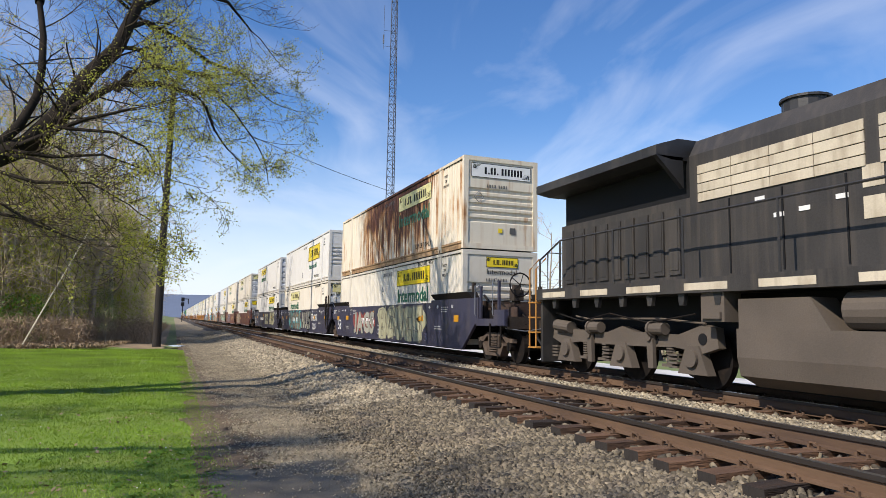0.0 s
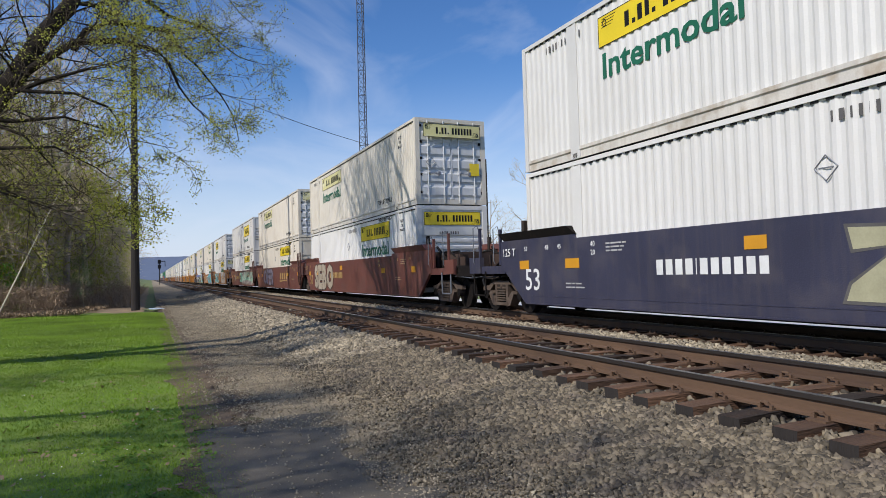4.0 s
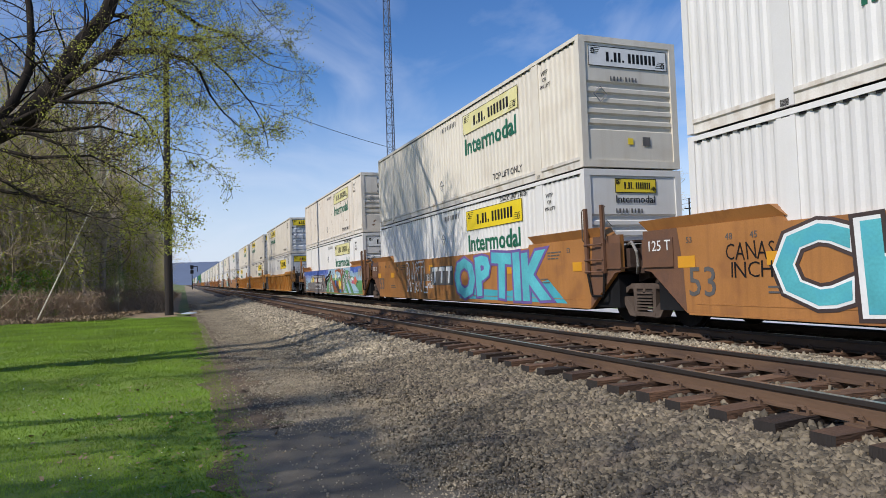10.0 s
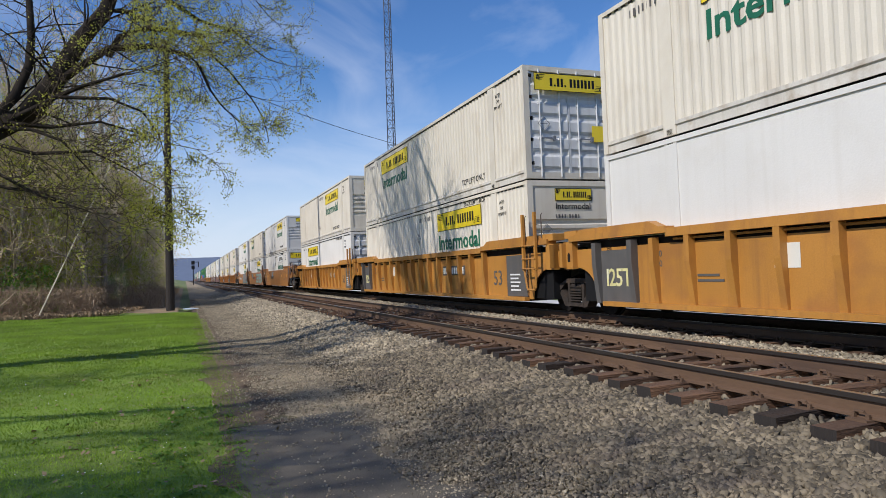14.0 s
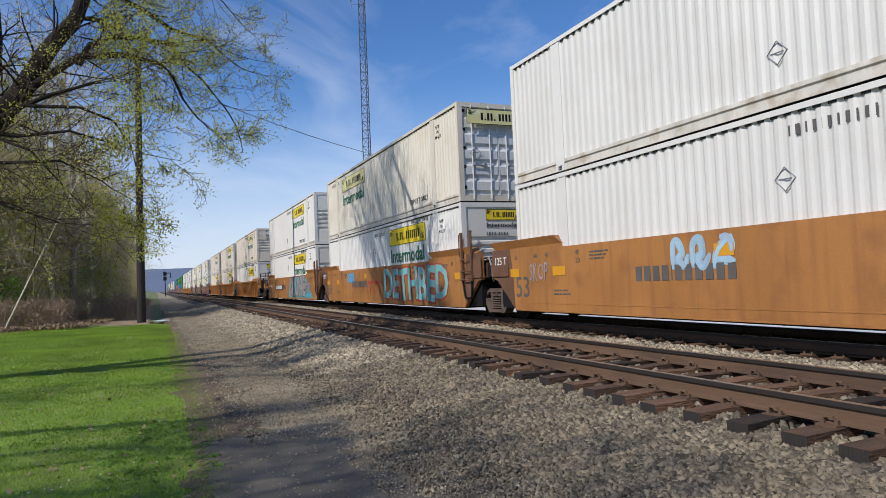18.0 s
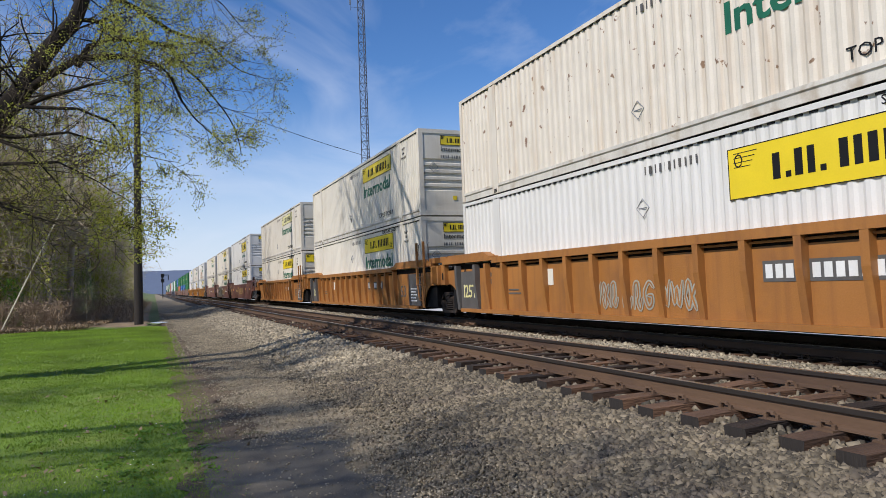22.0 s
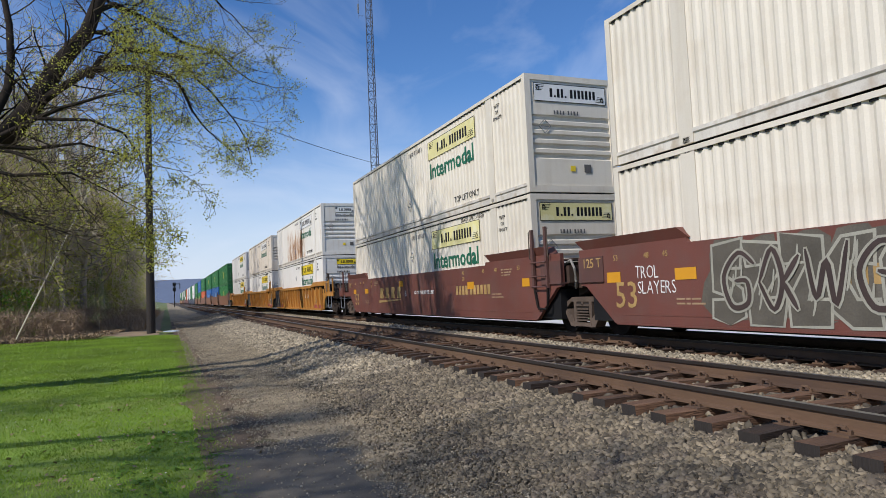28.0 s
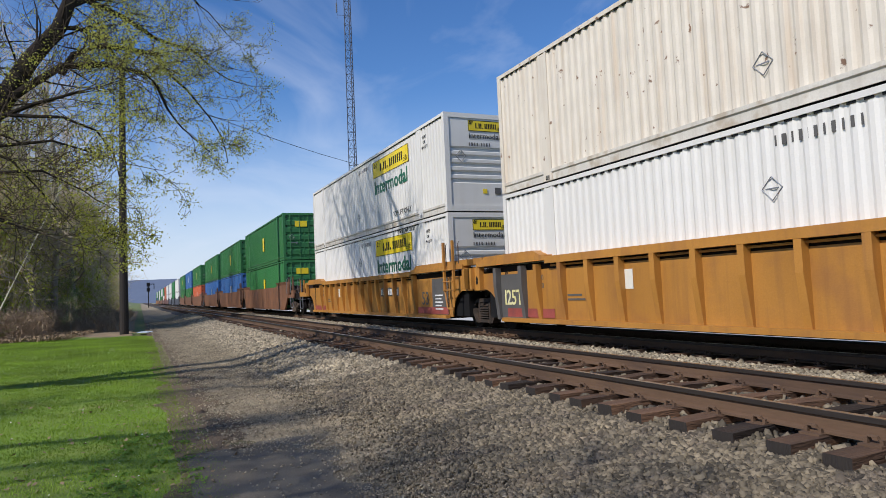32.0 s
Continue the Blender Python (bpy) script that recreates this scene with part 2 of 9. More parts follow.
RUST = (0.16, 0.06, 0.025)
M = {
    "white": material("white_paint", (0.68, 0.665, 0.625), 0.45, scale=0.5, spread=0.04, streak=0.16, streak_colour=(0.50, 0.46, 0.38), tint=0.06, second=(0.5, 0.45, 0.36), amount=0.12),
    "cream": material("aged_cream_paint", (0.67, 0.62, 0.52), 0.55, scale=0.5, spread=0.05, streak=0.25, streak_colour=(0.42, 0.34, 0.24), tint=0.07, second=(0.45, 0.36, 0.25), amount=0.22),
    "rusty": material("rusting_cream_paint", (0.70, 0.63, 0.50), 0.65, scale=0.45, spread=0.06, streak=0.35, streak_colour=(0.42, 0.24, 0.10), band=(-5.2, 3.6, (0.085, 0.028, 0.014), False)),
    "runny": material("streaked_cream_paint", (0.71, 0.69, 0.63), 0.55, scale=0.5, spread=0.05, streak=0.3, streak_colour=(0.50, 0.38, 0.24), band=(-3.1, 3.3, (0.13, 0.048, 0.018), True)),
    "spotted": material("chipped_cream_paint", (0.67, 0.61, 0.515), 0.55, scale=2.6, spread=0.05, streak=0.4, streak_colour=(0.44, 0.28, 0.14), second=(0.15, 0.065, 0.026), amount=0.9, lo=0.665, hi=0.695),
    "rail_dirt": material("dirty_bottom_rail_paint", (0.65, 0.615, 0.545), 0.6, scale=1.6, spread=0.12, streak=0.35, streak_colour=(0.30, 0.22, 0.14), second=(0.36, 0.27, 0.17), amount=0.6, tint=0.12),
    "rust_rail": material("rust_stained_rail_paint", (0.42, 0.27, 0.14), 0.7, scale=1.6, spread=0.2, streak=0.5, streak_colour=(0.17, 0.08, 0.035), second=(0.16, 0.07, 0.03), amount=0.7),
    "grey_panel": material("grey_white_panel", (0.62, 0.63, 0.63), 0.5, scale=0.8, spread=0.06, streak=0.3, streak_colour=(0.34, 0.32, 0.28), tint=0.05),
    "yellow": material("yellow_decal", (0.80, 0.60, 0.02), 0.4, scale=1.5, spread=0.06, bump=0.03, tint=0.06),
    "pale_yellow": material("faded_yellow_decal", (0.72, 0.66, 0.30), 0.5, scale=1.2, spread=0.12, bump=0.03, second=(0.75, 0.73, 0.6), amount=0.5),
    "black": material("black_print", (0.012, 0.012, 0.013), 0.6, spread=0.2, bump=0.03, spec=0.2),
    "green_print": material("green_print", (0.012, 0.13, 0.07), 0.5, spread=0.12, bump=0.03),
    "white_print": material("white_print", (0.75, 0.75, 0.72), 0.5, spread=0.08, bump=0.03),
    # real grime on platforms; on ribbed cars' trucks it also paints the shade
    "grime_shade": material("grimy_shade_black_brown_steel", (0.045, 0.036, 0.030), 0.8, 0.0, spec=0.2, scale=2.0, spread=0.25, second=(0.085, 0.055, 0.038), amount=0.5),
    "truck_dust": material("dusty_brown_cast_steel", (0.115, 0.085, 0.066), 0.8, 0.0, spec=0.2, scale=2.5, spread=0.25, second=(0.06, 0.042, 0.032), amount=0.5),
    "brown_dirt": material("dirty_brown_steel", (0.070, 0.046, 0.036), 0.75, 0.0, spec=0.2, scale=1.6, spread=0.25, second=(0.035, 0.026, 0.022), amount=0.5),
    "end_blue": material("dirty_blue_end_paint", (0.060, 0.055, 0.085), 0.6, scale=1.2, spread=0.18, streak=0.4, streak_colour=(0.075, 0.06, 0.06), second=(0.075, 0.06, 0.06), amount=0.5),
    "end_brown": material("dirty_brown_end_paint", (0.115, 0.052, 0.042), 0.6, scale=1.2, spread=0.18, streak=0.4, streak_colour=(0.07, 0.045, 0.04), second=(0.07, 0.045, 0.04), amount=0.5),
    "end_orange": material("dirty_orange_end_paint", (0.155, 0.075, 0.040), 0.6, scale=1.2, spread=0.18, streak=0.4, streak_colour=(0.09, 0.05, 0.035), second=(0.09, 0.05, 0.035), amount=0.5),
    "end_rust_car": material("dirty_rust_car_end_paint", (0.13, 0.07, 0.045), 0.6, scale=1.2, spread=0.18, streak=0.4, streak_colour=(0.08, 0.05, 0.04), second=(0.08, 0.05, 0.04), amount=0.5),
    "steel_dark": material("dark_steel", (0.012, 0.010, 0.009), 0.7, 0.0, second=(0.035, 0.024, 0.018), amount=0.4, spec=0.15),
    "blue": material("navy_car_paint", (0.040, 0.040, 0.070), 0.45, scale=0.6, spread=0.15, streak=0.35, streak_colour=(0.10, 0.085, 0.08), second=(0.09, 0.08, 0.09), amount=0.4),
    "brown": material("red_brown_car_paint", (0.150, 0.052, 0.038), 0.5, scale=0.6, spread=0.12, streak=0.3, streak_colour=(0.10, 0.06, 0.05), second=(0.13, 0.075, 0.06), amount=0.4),
    "orange": material("ochre_car_paint", (0.38, 0.165, 0.045), 0.5, scale=0.7, spread=0.14, streak=0.55, streak_colour=(0.21, 0.085, 0.03), second=(0.24, 0.10, 0.036), amount=0.6),
    "yellow_car": material("yellow_ochre_car_paint", (0.45, 0.205, 0.038), 0.5, scale=0.6, spread=0.12, streak=0.55, streak_colour=(0.24, 0.105, 0.035), second=(0.28, 0.12, 0.04), amount=0.5, tint=0.06),
    "ochre_car": material("brown_ochre_car_paint", (0.37, 0.155, 0.038), 0.5, scale=0.6, spread=0.12, streak=0.55, streak_colour=(0.19, 0.08, 0.03), second=(0.22, 0.095, 0.035), amount=0.5, tint=0.06),
    "rust_car": material("rusted_car_paint", (0.22, 0.10, 0.05), 0.65, scale=0.8, spread=0.2, streak=0.4, streak_colour=(0.10, 0.05, 0.03), second=(0.12, 0.06, 0.04), amount=0.6),
    "grey_car": material("dark_grey_panel", (0.10, 0.095, 0.09), 0.55, spread=0.12, streak=0.3, streak_colour=(0.16, 0.13, 0.10)),
    "green": material("green_container_paint", (0.028, 0.155, 0.045), 0.5, scale=0.5, spread=0.08, streak=0.2, streak_colour=(0.05, 0.09, 0.04), tint=0.15),
    "cblue": material("blue_container_paint", (0.035, 0.13, 0.36), 0.5, scale=0.5, spread=0.08, tint=0.2, streak=0.2),
    "cred": material("orange_red_container_paint", (0.50, 0.11, 0.045), 0.5, scale=0.5, spread=0.08, tint=0.2, streak=0.2),
    "loco_hood": material("dusty_hood_paint", (0.040, 0.036, 0.033), 0.6, scale=0.9, spread=0.25, streak=0.5, streak_colour=(0.095, 0.078, 0.062), second=(0.036, 0.032, 0.029), amount=0.6),
    "loco": material("black_locomotive_paint", (0.026, 0.025, 0.025), 0.5, scale=0.7, spread=0.18, streak=0.3, streak_colour=(0.09, 0.08, 0.07), second=(0.08, 0.07, 0.06), amount=0.4),
    "loco_dirt": material("dusty_brown_underframe", (0.105, 0.084, 0.066), 0.75, scale=1.2, spread=0.16, second=(0.10, 0.075, 0.055), amount=0.5),
    "loco_white": material("dirty_cream_stripe", (0.56, 0.49, 0.37), 0.6, scale=1.0, spread=0.14, streak=0.6, streak_colour=(0.24, 0.18, 0.12), second=(0.33, 0.26, 0.18), amount=0.5),
    "rail": material("rusted_rail", (0.128, 0.074, 0.042), 0.8, 0.05, scale=2.0, spread=0.18, second=(0.06, 0.036, 0.026), amount=0.6, stretch=(1, 0.2, 1)),
    "rail_top": material("worn_rail_head", (0.50, 0.48, 0.45), 0.32, 1.0, scale=2.0, spread=0.1, stretch=(1, 0.1, 1), bump=0.04),
    "rail_dull": material("dull_rail_head", (0.036, 0.028, 0.023), 0.55, 0.2, scale=2.0, spread=0.15, stretch=(1, 0.1, 1), bump=0.04),
    "tie": material("weathered_tie_wood", (0.092, 0.048, 0.026), 0.9, scale=2.5, spread=0.4, fine=26.0, stretch=(0.25, 2.2, 2.2), bump=0.9, second=(0.155, 0.078, 0.038), amount=0.6, tint=0.75),
    "wood": material("dark_creosoted_pole_wood", (0.026, 0.020, 0.016), 0.85, scale=2.0, spread=0.25, fine=30, stretch=(3, 3, 0.2), bump=0.5),
    "wood_bark": material("pale_grey_bark", (0.40, 0.335, 0.245), 0.9, scale=3.0, spread=0.3, fine=30, stretch=(2, 2, 0.5), bump=0.8),
    "bark": material("grey_brown_bark", (0.030, 0.024, 0.019), 0.9, spec=0.1, scale=3.0, spread=0.3, fine=30, stretch=(2, 2, 0.5), bump=0.8),
    "litter": material("brown_leaf_litter", (0.30, 0.215, 0.125), 0.95, scale=0.8, spread=0.25, fine=14, bump=0.8, second=(0.16, 0.115, 0.07), amount=0.6),
    "twig": material("bare_twig_bark", (0.62, 0.50, 0.345), 0.9, scale=0.4, spread=0.25, bump=0.0, tint=0.2),
    "brush": material("dry_undergrowth", (0.34, 0.245, 0.155), 0.95, scale=0.5, spread=0.25, bump=0.0),
    "maple_twig": material("maple_twig_bark", (0.105, 0.082, 0.058), 0.9, scale=3.0, spread=0.25, bump=0.0, spec=0.1),
    "leaf": material("young_spring_leaf", (0.50, 0.51, 0.075), 0.6, scale=0.8, spread=0.25, bump=0.0, transl=0.4),
    "leaf_green": material("fresh_green_leaf", (0.14, 0.27, 0.03), 0.6, scale=0.8, spread=0.25, bump=0.0, transl=0.4),
    "grass_blade": material("mown_grass_blade", (0.250, 0.385, 0.032), 0.6, scale=0.5, spread=0.30, bump=0.0, transl=0.35),
    "lawn": material("mown_lawn", (0.165, 0.262, 0.026), 0.9, scale=0.45, spread=0.34, fine=55, bump=0.9, second=(0.20, 0.22, 0.045), amount=0.5),
    "field": material("green_field", (0.15, 0.19, 0.055), 0.95, scale=0.05, spread=0.25, fine=1.0, bump=0.2, second=(0.20, 0.165, 0.09), amount=0.5),
    "path": material("grey_cinder_path", (0.345, 0.278, 0.178), 0.95, scale=0.9, spread=0.40, fine=42, bump=1.0, second=(0.11, 0.09, 0.066), amount=0.65),
    "asphalt": material("old_asphalt_patch", (0.165, 0.142, 0.105), 0.9, scale=1.2, spread=0.25, fine=70, bump=0.8, second=(0.07, 0.06, 0.05), amount=0.5),
    "soil": material("bare_brown_soil", (0.150, 0.102, 0.060), 0.95, scale=1.5, spread=0.40, fine=30, bump=1.0, second=(0.10, 0.115, 0.03), amount=0.5),
    # near-black, so the shade between loose stones is put into the bed's colour
    "ballast_bed": material("gap_shade_ballast", (0.040, 0.034, 0.028), 0.9, scale=1.6, spread=0.2, fine=26, bump=1.0, second=(0.085, 0.058, 0.042), amount=0.4),
    "stone": material("crushed_stone", (0.182, 0.148, 0.098), 0.85, island=0.65, scale=1.3, spread=0.25, fine=20, bump=0.4, second=(0.11, 0.085, 0.066), amount=0.5),
    "water": material("puddle_water", (0.30, 0.32, 0.34), 0.06, spread=0.02, bump=0.0),
    "galvanised": material("galvanised_steel", (0.22, 0.23, 0.25), 0.5, 0.4, spread=0.1, bump=0.05),
    "mast_steel": material("weathered_mast_steel", (0.09, 0.10, 0.13), 0.6, 0.2, spread=0.1, bump=0.0),
    "pale_stone": material("pale_crushed_stone", (0.335, 0.282, 0.195), 0.85, island=0.45, scale=1.3, spread=0.25, fine=20, bump=0.4, second=(0.14, 0.105, 0.075), amount=0.4),
    "pale_road": material("pale_gravel_road", (0.58, 0.57, 0.54), 0.95, scale=0.6, spread=0.12, fine=20, bump=0.4),
    "hose_grey": material("worn_grey_rubber", (0.25, 0.235, 0.21), 0.7, scale=4.0, spread=0.2, bump=0.05),
    "wire": material("black_cable", (0.03, 0.03, 0.032), 0.6, spread=0.1, bump=0.0),
    "guard": material("pale_guy_guard", (0.62, 0.56, 0.40), 0.5, spread=0.1, bump=0.0),
    "hill": material("wooded_ridge", (0.165, 0.140, 0.132), 1.0, scale=0.02, spread=0.25, fine=0.12, bump=0.0, second=(0.115, 0.10, 0.10), amount=0.8),
    # distance haze is painted into this blue
    "hill_blue": material("hazy_blue_ridge", (0.125, 0.16, 0.23), 1.0, scale=0.004, spread=0.08, fine=0.05, bump=0.0),
    "teal": material("teal_spray_paint", (0.06, 0.36, 0.42), 0.5, spread=0.12, bump=0.05),
    "teal_bright": material("bright_teal_spray_paint", (0.10, 0.46, 0.50), 0.5, scale=2.0, spread=0.2, bump=0.05, second=(0.07, 0.36, 0.46), amount=0.6),
    "teal_pale": material("pale_teal_spray_paint", (0.20, 0.47, 0.45), 0.5, scale=2.0, spread=0.15, bump=0.05),
    "blue_spray": material("sky_blue_spray_paint", (0.16, 0.36, 0.62), 0.5, spread=0.15, bump=0.05),
    "sand_paint": material("sand_spray_paint", (0.42, 0.35, 0.26), 0.5, scale=2.0, spread=0.2, bump=0.05),
    "mauve_grey": material("mauve_grey_spray_paint", (0.31, 0.27, 0.27), 0.5, scale=2.0, spread=0.2, bump=0.05),
    "mint": material("mint_spray_paint", (0.22, 0.48, 0.36), 0.5, spread=0.12, bump=0.05),
    "silver": material("silver_spray_paint", (0.45, 0.44, 0.43), 0.45, spread=0.12, bump=0.05),
    "olive": material("khaki_spray_paint", (0.40, 0.38, 0.24), 0.55, spread=0.12, bump=0.05),
    "pale_blue_paint": material("pale_blue_mural_paint", (0.34, 0.50, 0.60), 0.5, scale=1.2, spread=0.2, bump=0.05, second=(0.30, 0.36, 0.48), amount=0.7),
    "cblue_paint": material("blue_mural_paint", (0.06, 0.13, 0.42), 0.5, scale=2.0, spread=0.3, bump=0.05, second=(0.20, 0.20, 0.50), amount=0.8),
    "green_paint": material("green_mural_paint", (0.13, 0.33, 0.13), 0.5, scale=1.2, spread=0.25, bump=0.05, second=(0.07, 0.22, 0.10), amount=0.7),
    "grey_paint": material("grey_mural_paint", (0.20, 0.19, 0.19), 0.5, scale=1.2, spread=0.2, bump=0.05, second=(0.33, 0.32, 0.31), amount=0.5),
    "earth_paint": material("red_brown_mural_paint", (0.30, 0.10, 0.05), 0.5, scale=1.2, spread=0.25, bump=0.05),
    "umber_paint": material("dark_umber_mural_paint", (0.06, 0.04, 0.035), 0.5, scale=1.2, spread=0.25, bump=0.05),
    "lilac_sky": material("lilac_mural_paint", (0.24, 0.32, 0.55), 0.5, scale=1.6, spread=0.25, bump=0.05, second=(0.26, 0.22, 0.46), amount=0.6),
    "bright_blue_paint": material("bright_blue_mural_paint", (0.03, 0.15, 0.50), 0.5, spread=0.15, bump=0.05),
    "dark_green_paint": material("dark_green_mural_paint", (0.045, 0.13, 0.055), 0.5, spread=0.2, bump=0.05),
    "coral_paint": material("coral_red_mural_paint", (0.58, 0.14, 0.09), 0.5, spread=0.12, bump=0.05),
    "pink_paint": material("pink_mural_paint", (0.55, 0.10, 0.18), 0.5, spread=0.12, bump=0.05),
    "mauve_paint": material("mauve_spray_paint", (0.30, 0.24, 0.23), 0.5, scale=1.5, spread=0.2, bump=0.05),
    "olive_gold": material("worn_gold_paint", (0.42, 0.27, 0.10), 0.5, spread=0.2, bump=0.05),
    "stone_paint": material("stone_grey_spray_paint", (0.34, 0.33, 0.27), 0.5, scale=1.5, spread=0.15, bump=0.05),
    "faded_ink": material("faded_stencil_paint", (0.36, 0.24, 0.14), 0.6, scale=2.0, spread=0.2, bump=0.03),
    "lilac_paint": material("lilac_spray_paint", (0.30, 0.27, 0.35), 0.5, scale=1.2, spread=0.3, bump=0.05, second=(0.12, 0.10, 0.14), amount=0.6),
    "pale_bed": material("pale_fine_ballast", (0.19, 0.17, 0.135), 0.9, scale=1.6, spread=0.3, fine=24, bump=1.0, second=(0.13, 0.095, 0.065), amount=0.5),
    "drab_dark": material("dark_drab_spray_paint", (0.115, 0.102, 0.080), 0.5, scale=1.5, spread=0.25, bump=0.05),
    "drab_paint": material("drab_grey_spray_paint", (0.21, 0.19, 0.145), 0.5, scale=1.5, spread=0.2, bump=0.05),
    "red": material("red_spray_paint", (0.42, 0.06, 0.04), 0.5, spread=0.12, bump=0.05),
    "red_faded": material("faded_red_spray_paint", (0.33, 0.075, 0.06), 0.55, scale=2.0, spread=0.25, bump=0.05, second=(0.14, 0.06, 0.07), amount=0.5),
    "violet": material("violet_spray_paint", (0.16, 0.10, 0.30), 0.5, spread=0.12, bump=0.05),
    "amber": material("amber_reflector", (0.62, 0.29, 0.02), 0.35, spread=0.05, bump=0.0),
    "conspicuity": material("white_reflector", (0.7, 0.68, 0.6), 0.4, spread=0.05, bump=0.0),
}


# ---- building helpers ----
class Shape:
    """Collects vertices and faces of one mesh."""

    def __init__(self):
        self.v, self.f = [], []

    def add(self, verts, faces):
        o = len(self.v)
        self.v += [tuple(p) for p in verts]
        self.f += [tuple(i + o for i in f) for f in faces]
        return self

    def box(self, x0, x1, y0, y1, z0, z1):
        return self.add([(x0, y0, z0), (x1, y0, z0), (x1, y1, z0), (x0, y1, z0), (x0, y0, z1), (x1, y0, z1), (x1, y1, z1), (x0, y1, z1)],
                        [(0, 3, 2, 1), (4, 5, 6, 7), (0, 1, 5, 4), (1, 2, 6, 5), (2, 3, 7, 6), (3, 0, 4, 7)])

    def prism(self, poly, a, b, axis="x"):
        """poly: points in the plane across the axis, (y, z), (x, z) or (x, y)."""
        n = len(poly)
        put = {"x": lambda p, s: (s, p[0], p[1]), "y": lambda p, s: (p[0], s, p[1]), "z": lambda p, s: (p[0], p[1], s)}[axis]
        v = [put(p, a) for p in poly] + [put(p, b) for p in poly]
        return self.add(v, [tuple(range(n))[::-1], tuple(range(n, 2 * n))] + [(i, (i + 1) % n, n + (i + 1) % n, n + i) for i in range(n)])

    def tube(self, pts, r, n=6, r1=None):
        pts = [Vector(p) for p in pts]
        rings = []
        for i, p in enumerate(pts):
            d = (pts[min(i + 1, len(pts) - 1)] - pts[max(i - 1, 0)]).normalized()
            s = d.cross(Vector((0, 0, 1)) if abs(d.z) < 0.95 else Vector((1, 0, 0))).normalized()
            u = s.cross(d)
            rr = r if r1 is None else r + (r1 - r) * i / (len(pts) - 1)
            rings.append([p + (s * math.cos(6.2832 * k / n) + u * math.sin(6.2832 * k / n)) * rr for k in range(n)])
        f = [(i * n + k, i * n + (k + 1) % n, (i + 1) * n + (k + 1) % n, (i + 1) * n + k) for i in range(len(pts) - 1) for k in range(n)]
        f += [tuple(range(n))[::-1], tuple(range((len(pts) - 1) * n, len(pts) * n))]
        return self.add([p for ring in rings for p in ring], f)

    def disc(self, c, axis, r, w, n=20, hole=0.0):
        """A wheel-like drum of width w round c."""
        c = Vector(c)
        d = {"x": Vector((1, 0, 0)), "y": Vector((0, 1, 0)), "z": Vector((0, 0, 1))}[axis]
        return self.tube([c - d * w / 2, c + d * w / 2], r, n)

    def mesh(self, name, mat, smooth=False):
        me = bpy.data.meshes.new(name)
        me.from_pydata(self.v, [], self.f)
        bm = bmesh.new()
        bm.from_mesh(me)
        bmesh.ops.recalc_face_normals(bm, faces=bm.faces)
        bm.to_mesh(me)
        bm.free()
        me.materials.append(mat if not isinstance(mat, str) else M[mat])
        if smooth:
            me.polygons.foreach_set("use_smooth", [True] * len(me.polygons))
        return me


def raw_mesh(name, verts, faces, mat, smooth=False):
    """Large numpy mesh of triangles or quads."""
    me = bpy.data.meshes.new(name)
    verts, faces = np.asarray(verts, np.float32), np.asarray(faces, np.int32)
    k = faces.shape[1]
    me.vertices.add(len(verts))
    me.vertices.foreach_set("co", verts.ravel())
    me.loops.add(faces.size)
    me.loops.foreach_set("vertex_index", faces.ravel())
    me.polygons.add(len(faces))
    me.polygons.foreach_set("loop_start", np.arange(0, faces.size, k, dtype=np.int32))
    me.update(calc_edges=True)
    me.materials.append(M[mat])
    if smooth:
        me.polygons.foreach_set("use_smooth", [True] * len(faces))
    return me


CACHE = {}


def shared(key, make):
    if key not in CACHE:
        CACHE[key] = make()
    return CACHE[key]


SMALL_PRINT = ("lettering", "painted_number", "stencil", "decal_print", "painted_name")  # too small to pick apart


def part(name, me, parent, m=None, label=""):
    """Links a mesh as one part under a thing or under a part."""
    if isinstance(me, tuple):
        me = me[0].mesh(name, me[1])
    ob = new(name, me)
    ob.parent = parent
    if m is not None:
        ob.matrix_basis = m
    if label:
        ob["label"] = label
    if name in SMALL_PRINT:
        ob["kind"] = "stuff"
    return ob


def thing(name, label, category, group="", m=None, kind=""):
    ob = new(name)
    ob.empty_display_size = 0.2
    if m is not None:
        ob.matrix_basis = m
    return tagged(ob, label, category, group, kind)


def lettering(text, size, mat, bold=0.0):
    """Flat raised letters in the x-z plane that read along +x, facing -y; left end at the origin."""
    def make():
        cu = bpy.data.curves.new("letters", "FONT")
        cu.body, cu.size, cu.extrude, cu.resolution_u = text, size, 0.003, 2
        cu.offset = size * bold
        ob = new("letters", cu)
        me = bpy.data.meshes.new_from_object(ob)
        bpy.data.objects.remove(ob)
        me.transform(Matrix.Rotation(radians(90), 4, "X"))
        me.materials.clear()
        me.materials.append(M[mat])
        return me
    return shared(("text", text, size, mat, bold), make)


def span(me):
    """Left, right, bottom and top of flat letters."""
    x, z = [v.co.x for v in me.vertices], [v.co.z for v in me.vertices]
    return min(x), max(x), min(z), max(z)


def spell(parent, text, size, mat, m, bold=0.0, name="letter", wide=None):
    """Letters as parts of their own, set side by side; wide stretches the word to that length."""
    full = span(lettering(text, size, mat, bold))[1]
    k = wide / full if wide else 1.0
    for i, ch in enumerate(text):
        if ch != " ":
            x = span(lettering(text[:i + 1], size, mat, bold))[1] - span(lettering(ch, size, mat, bold))[1]
            part(name, lettering(ch, size, mat, bold), parent, m @ Matrix.Translation((x * k, 0, 0)) @ Matrix.Diagonal((k, 1, 1, 1)))


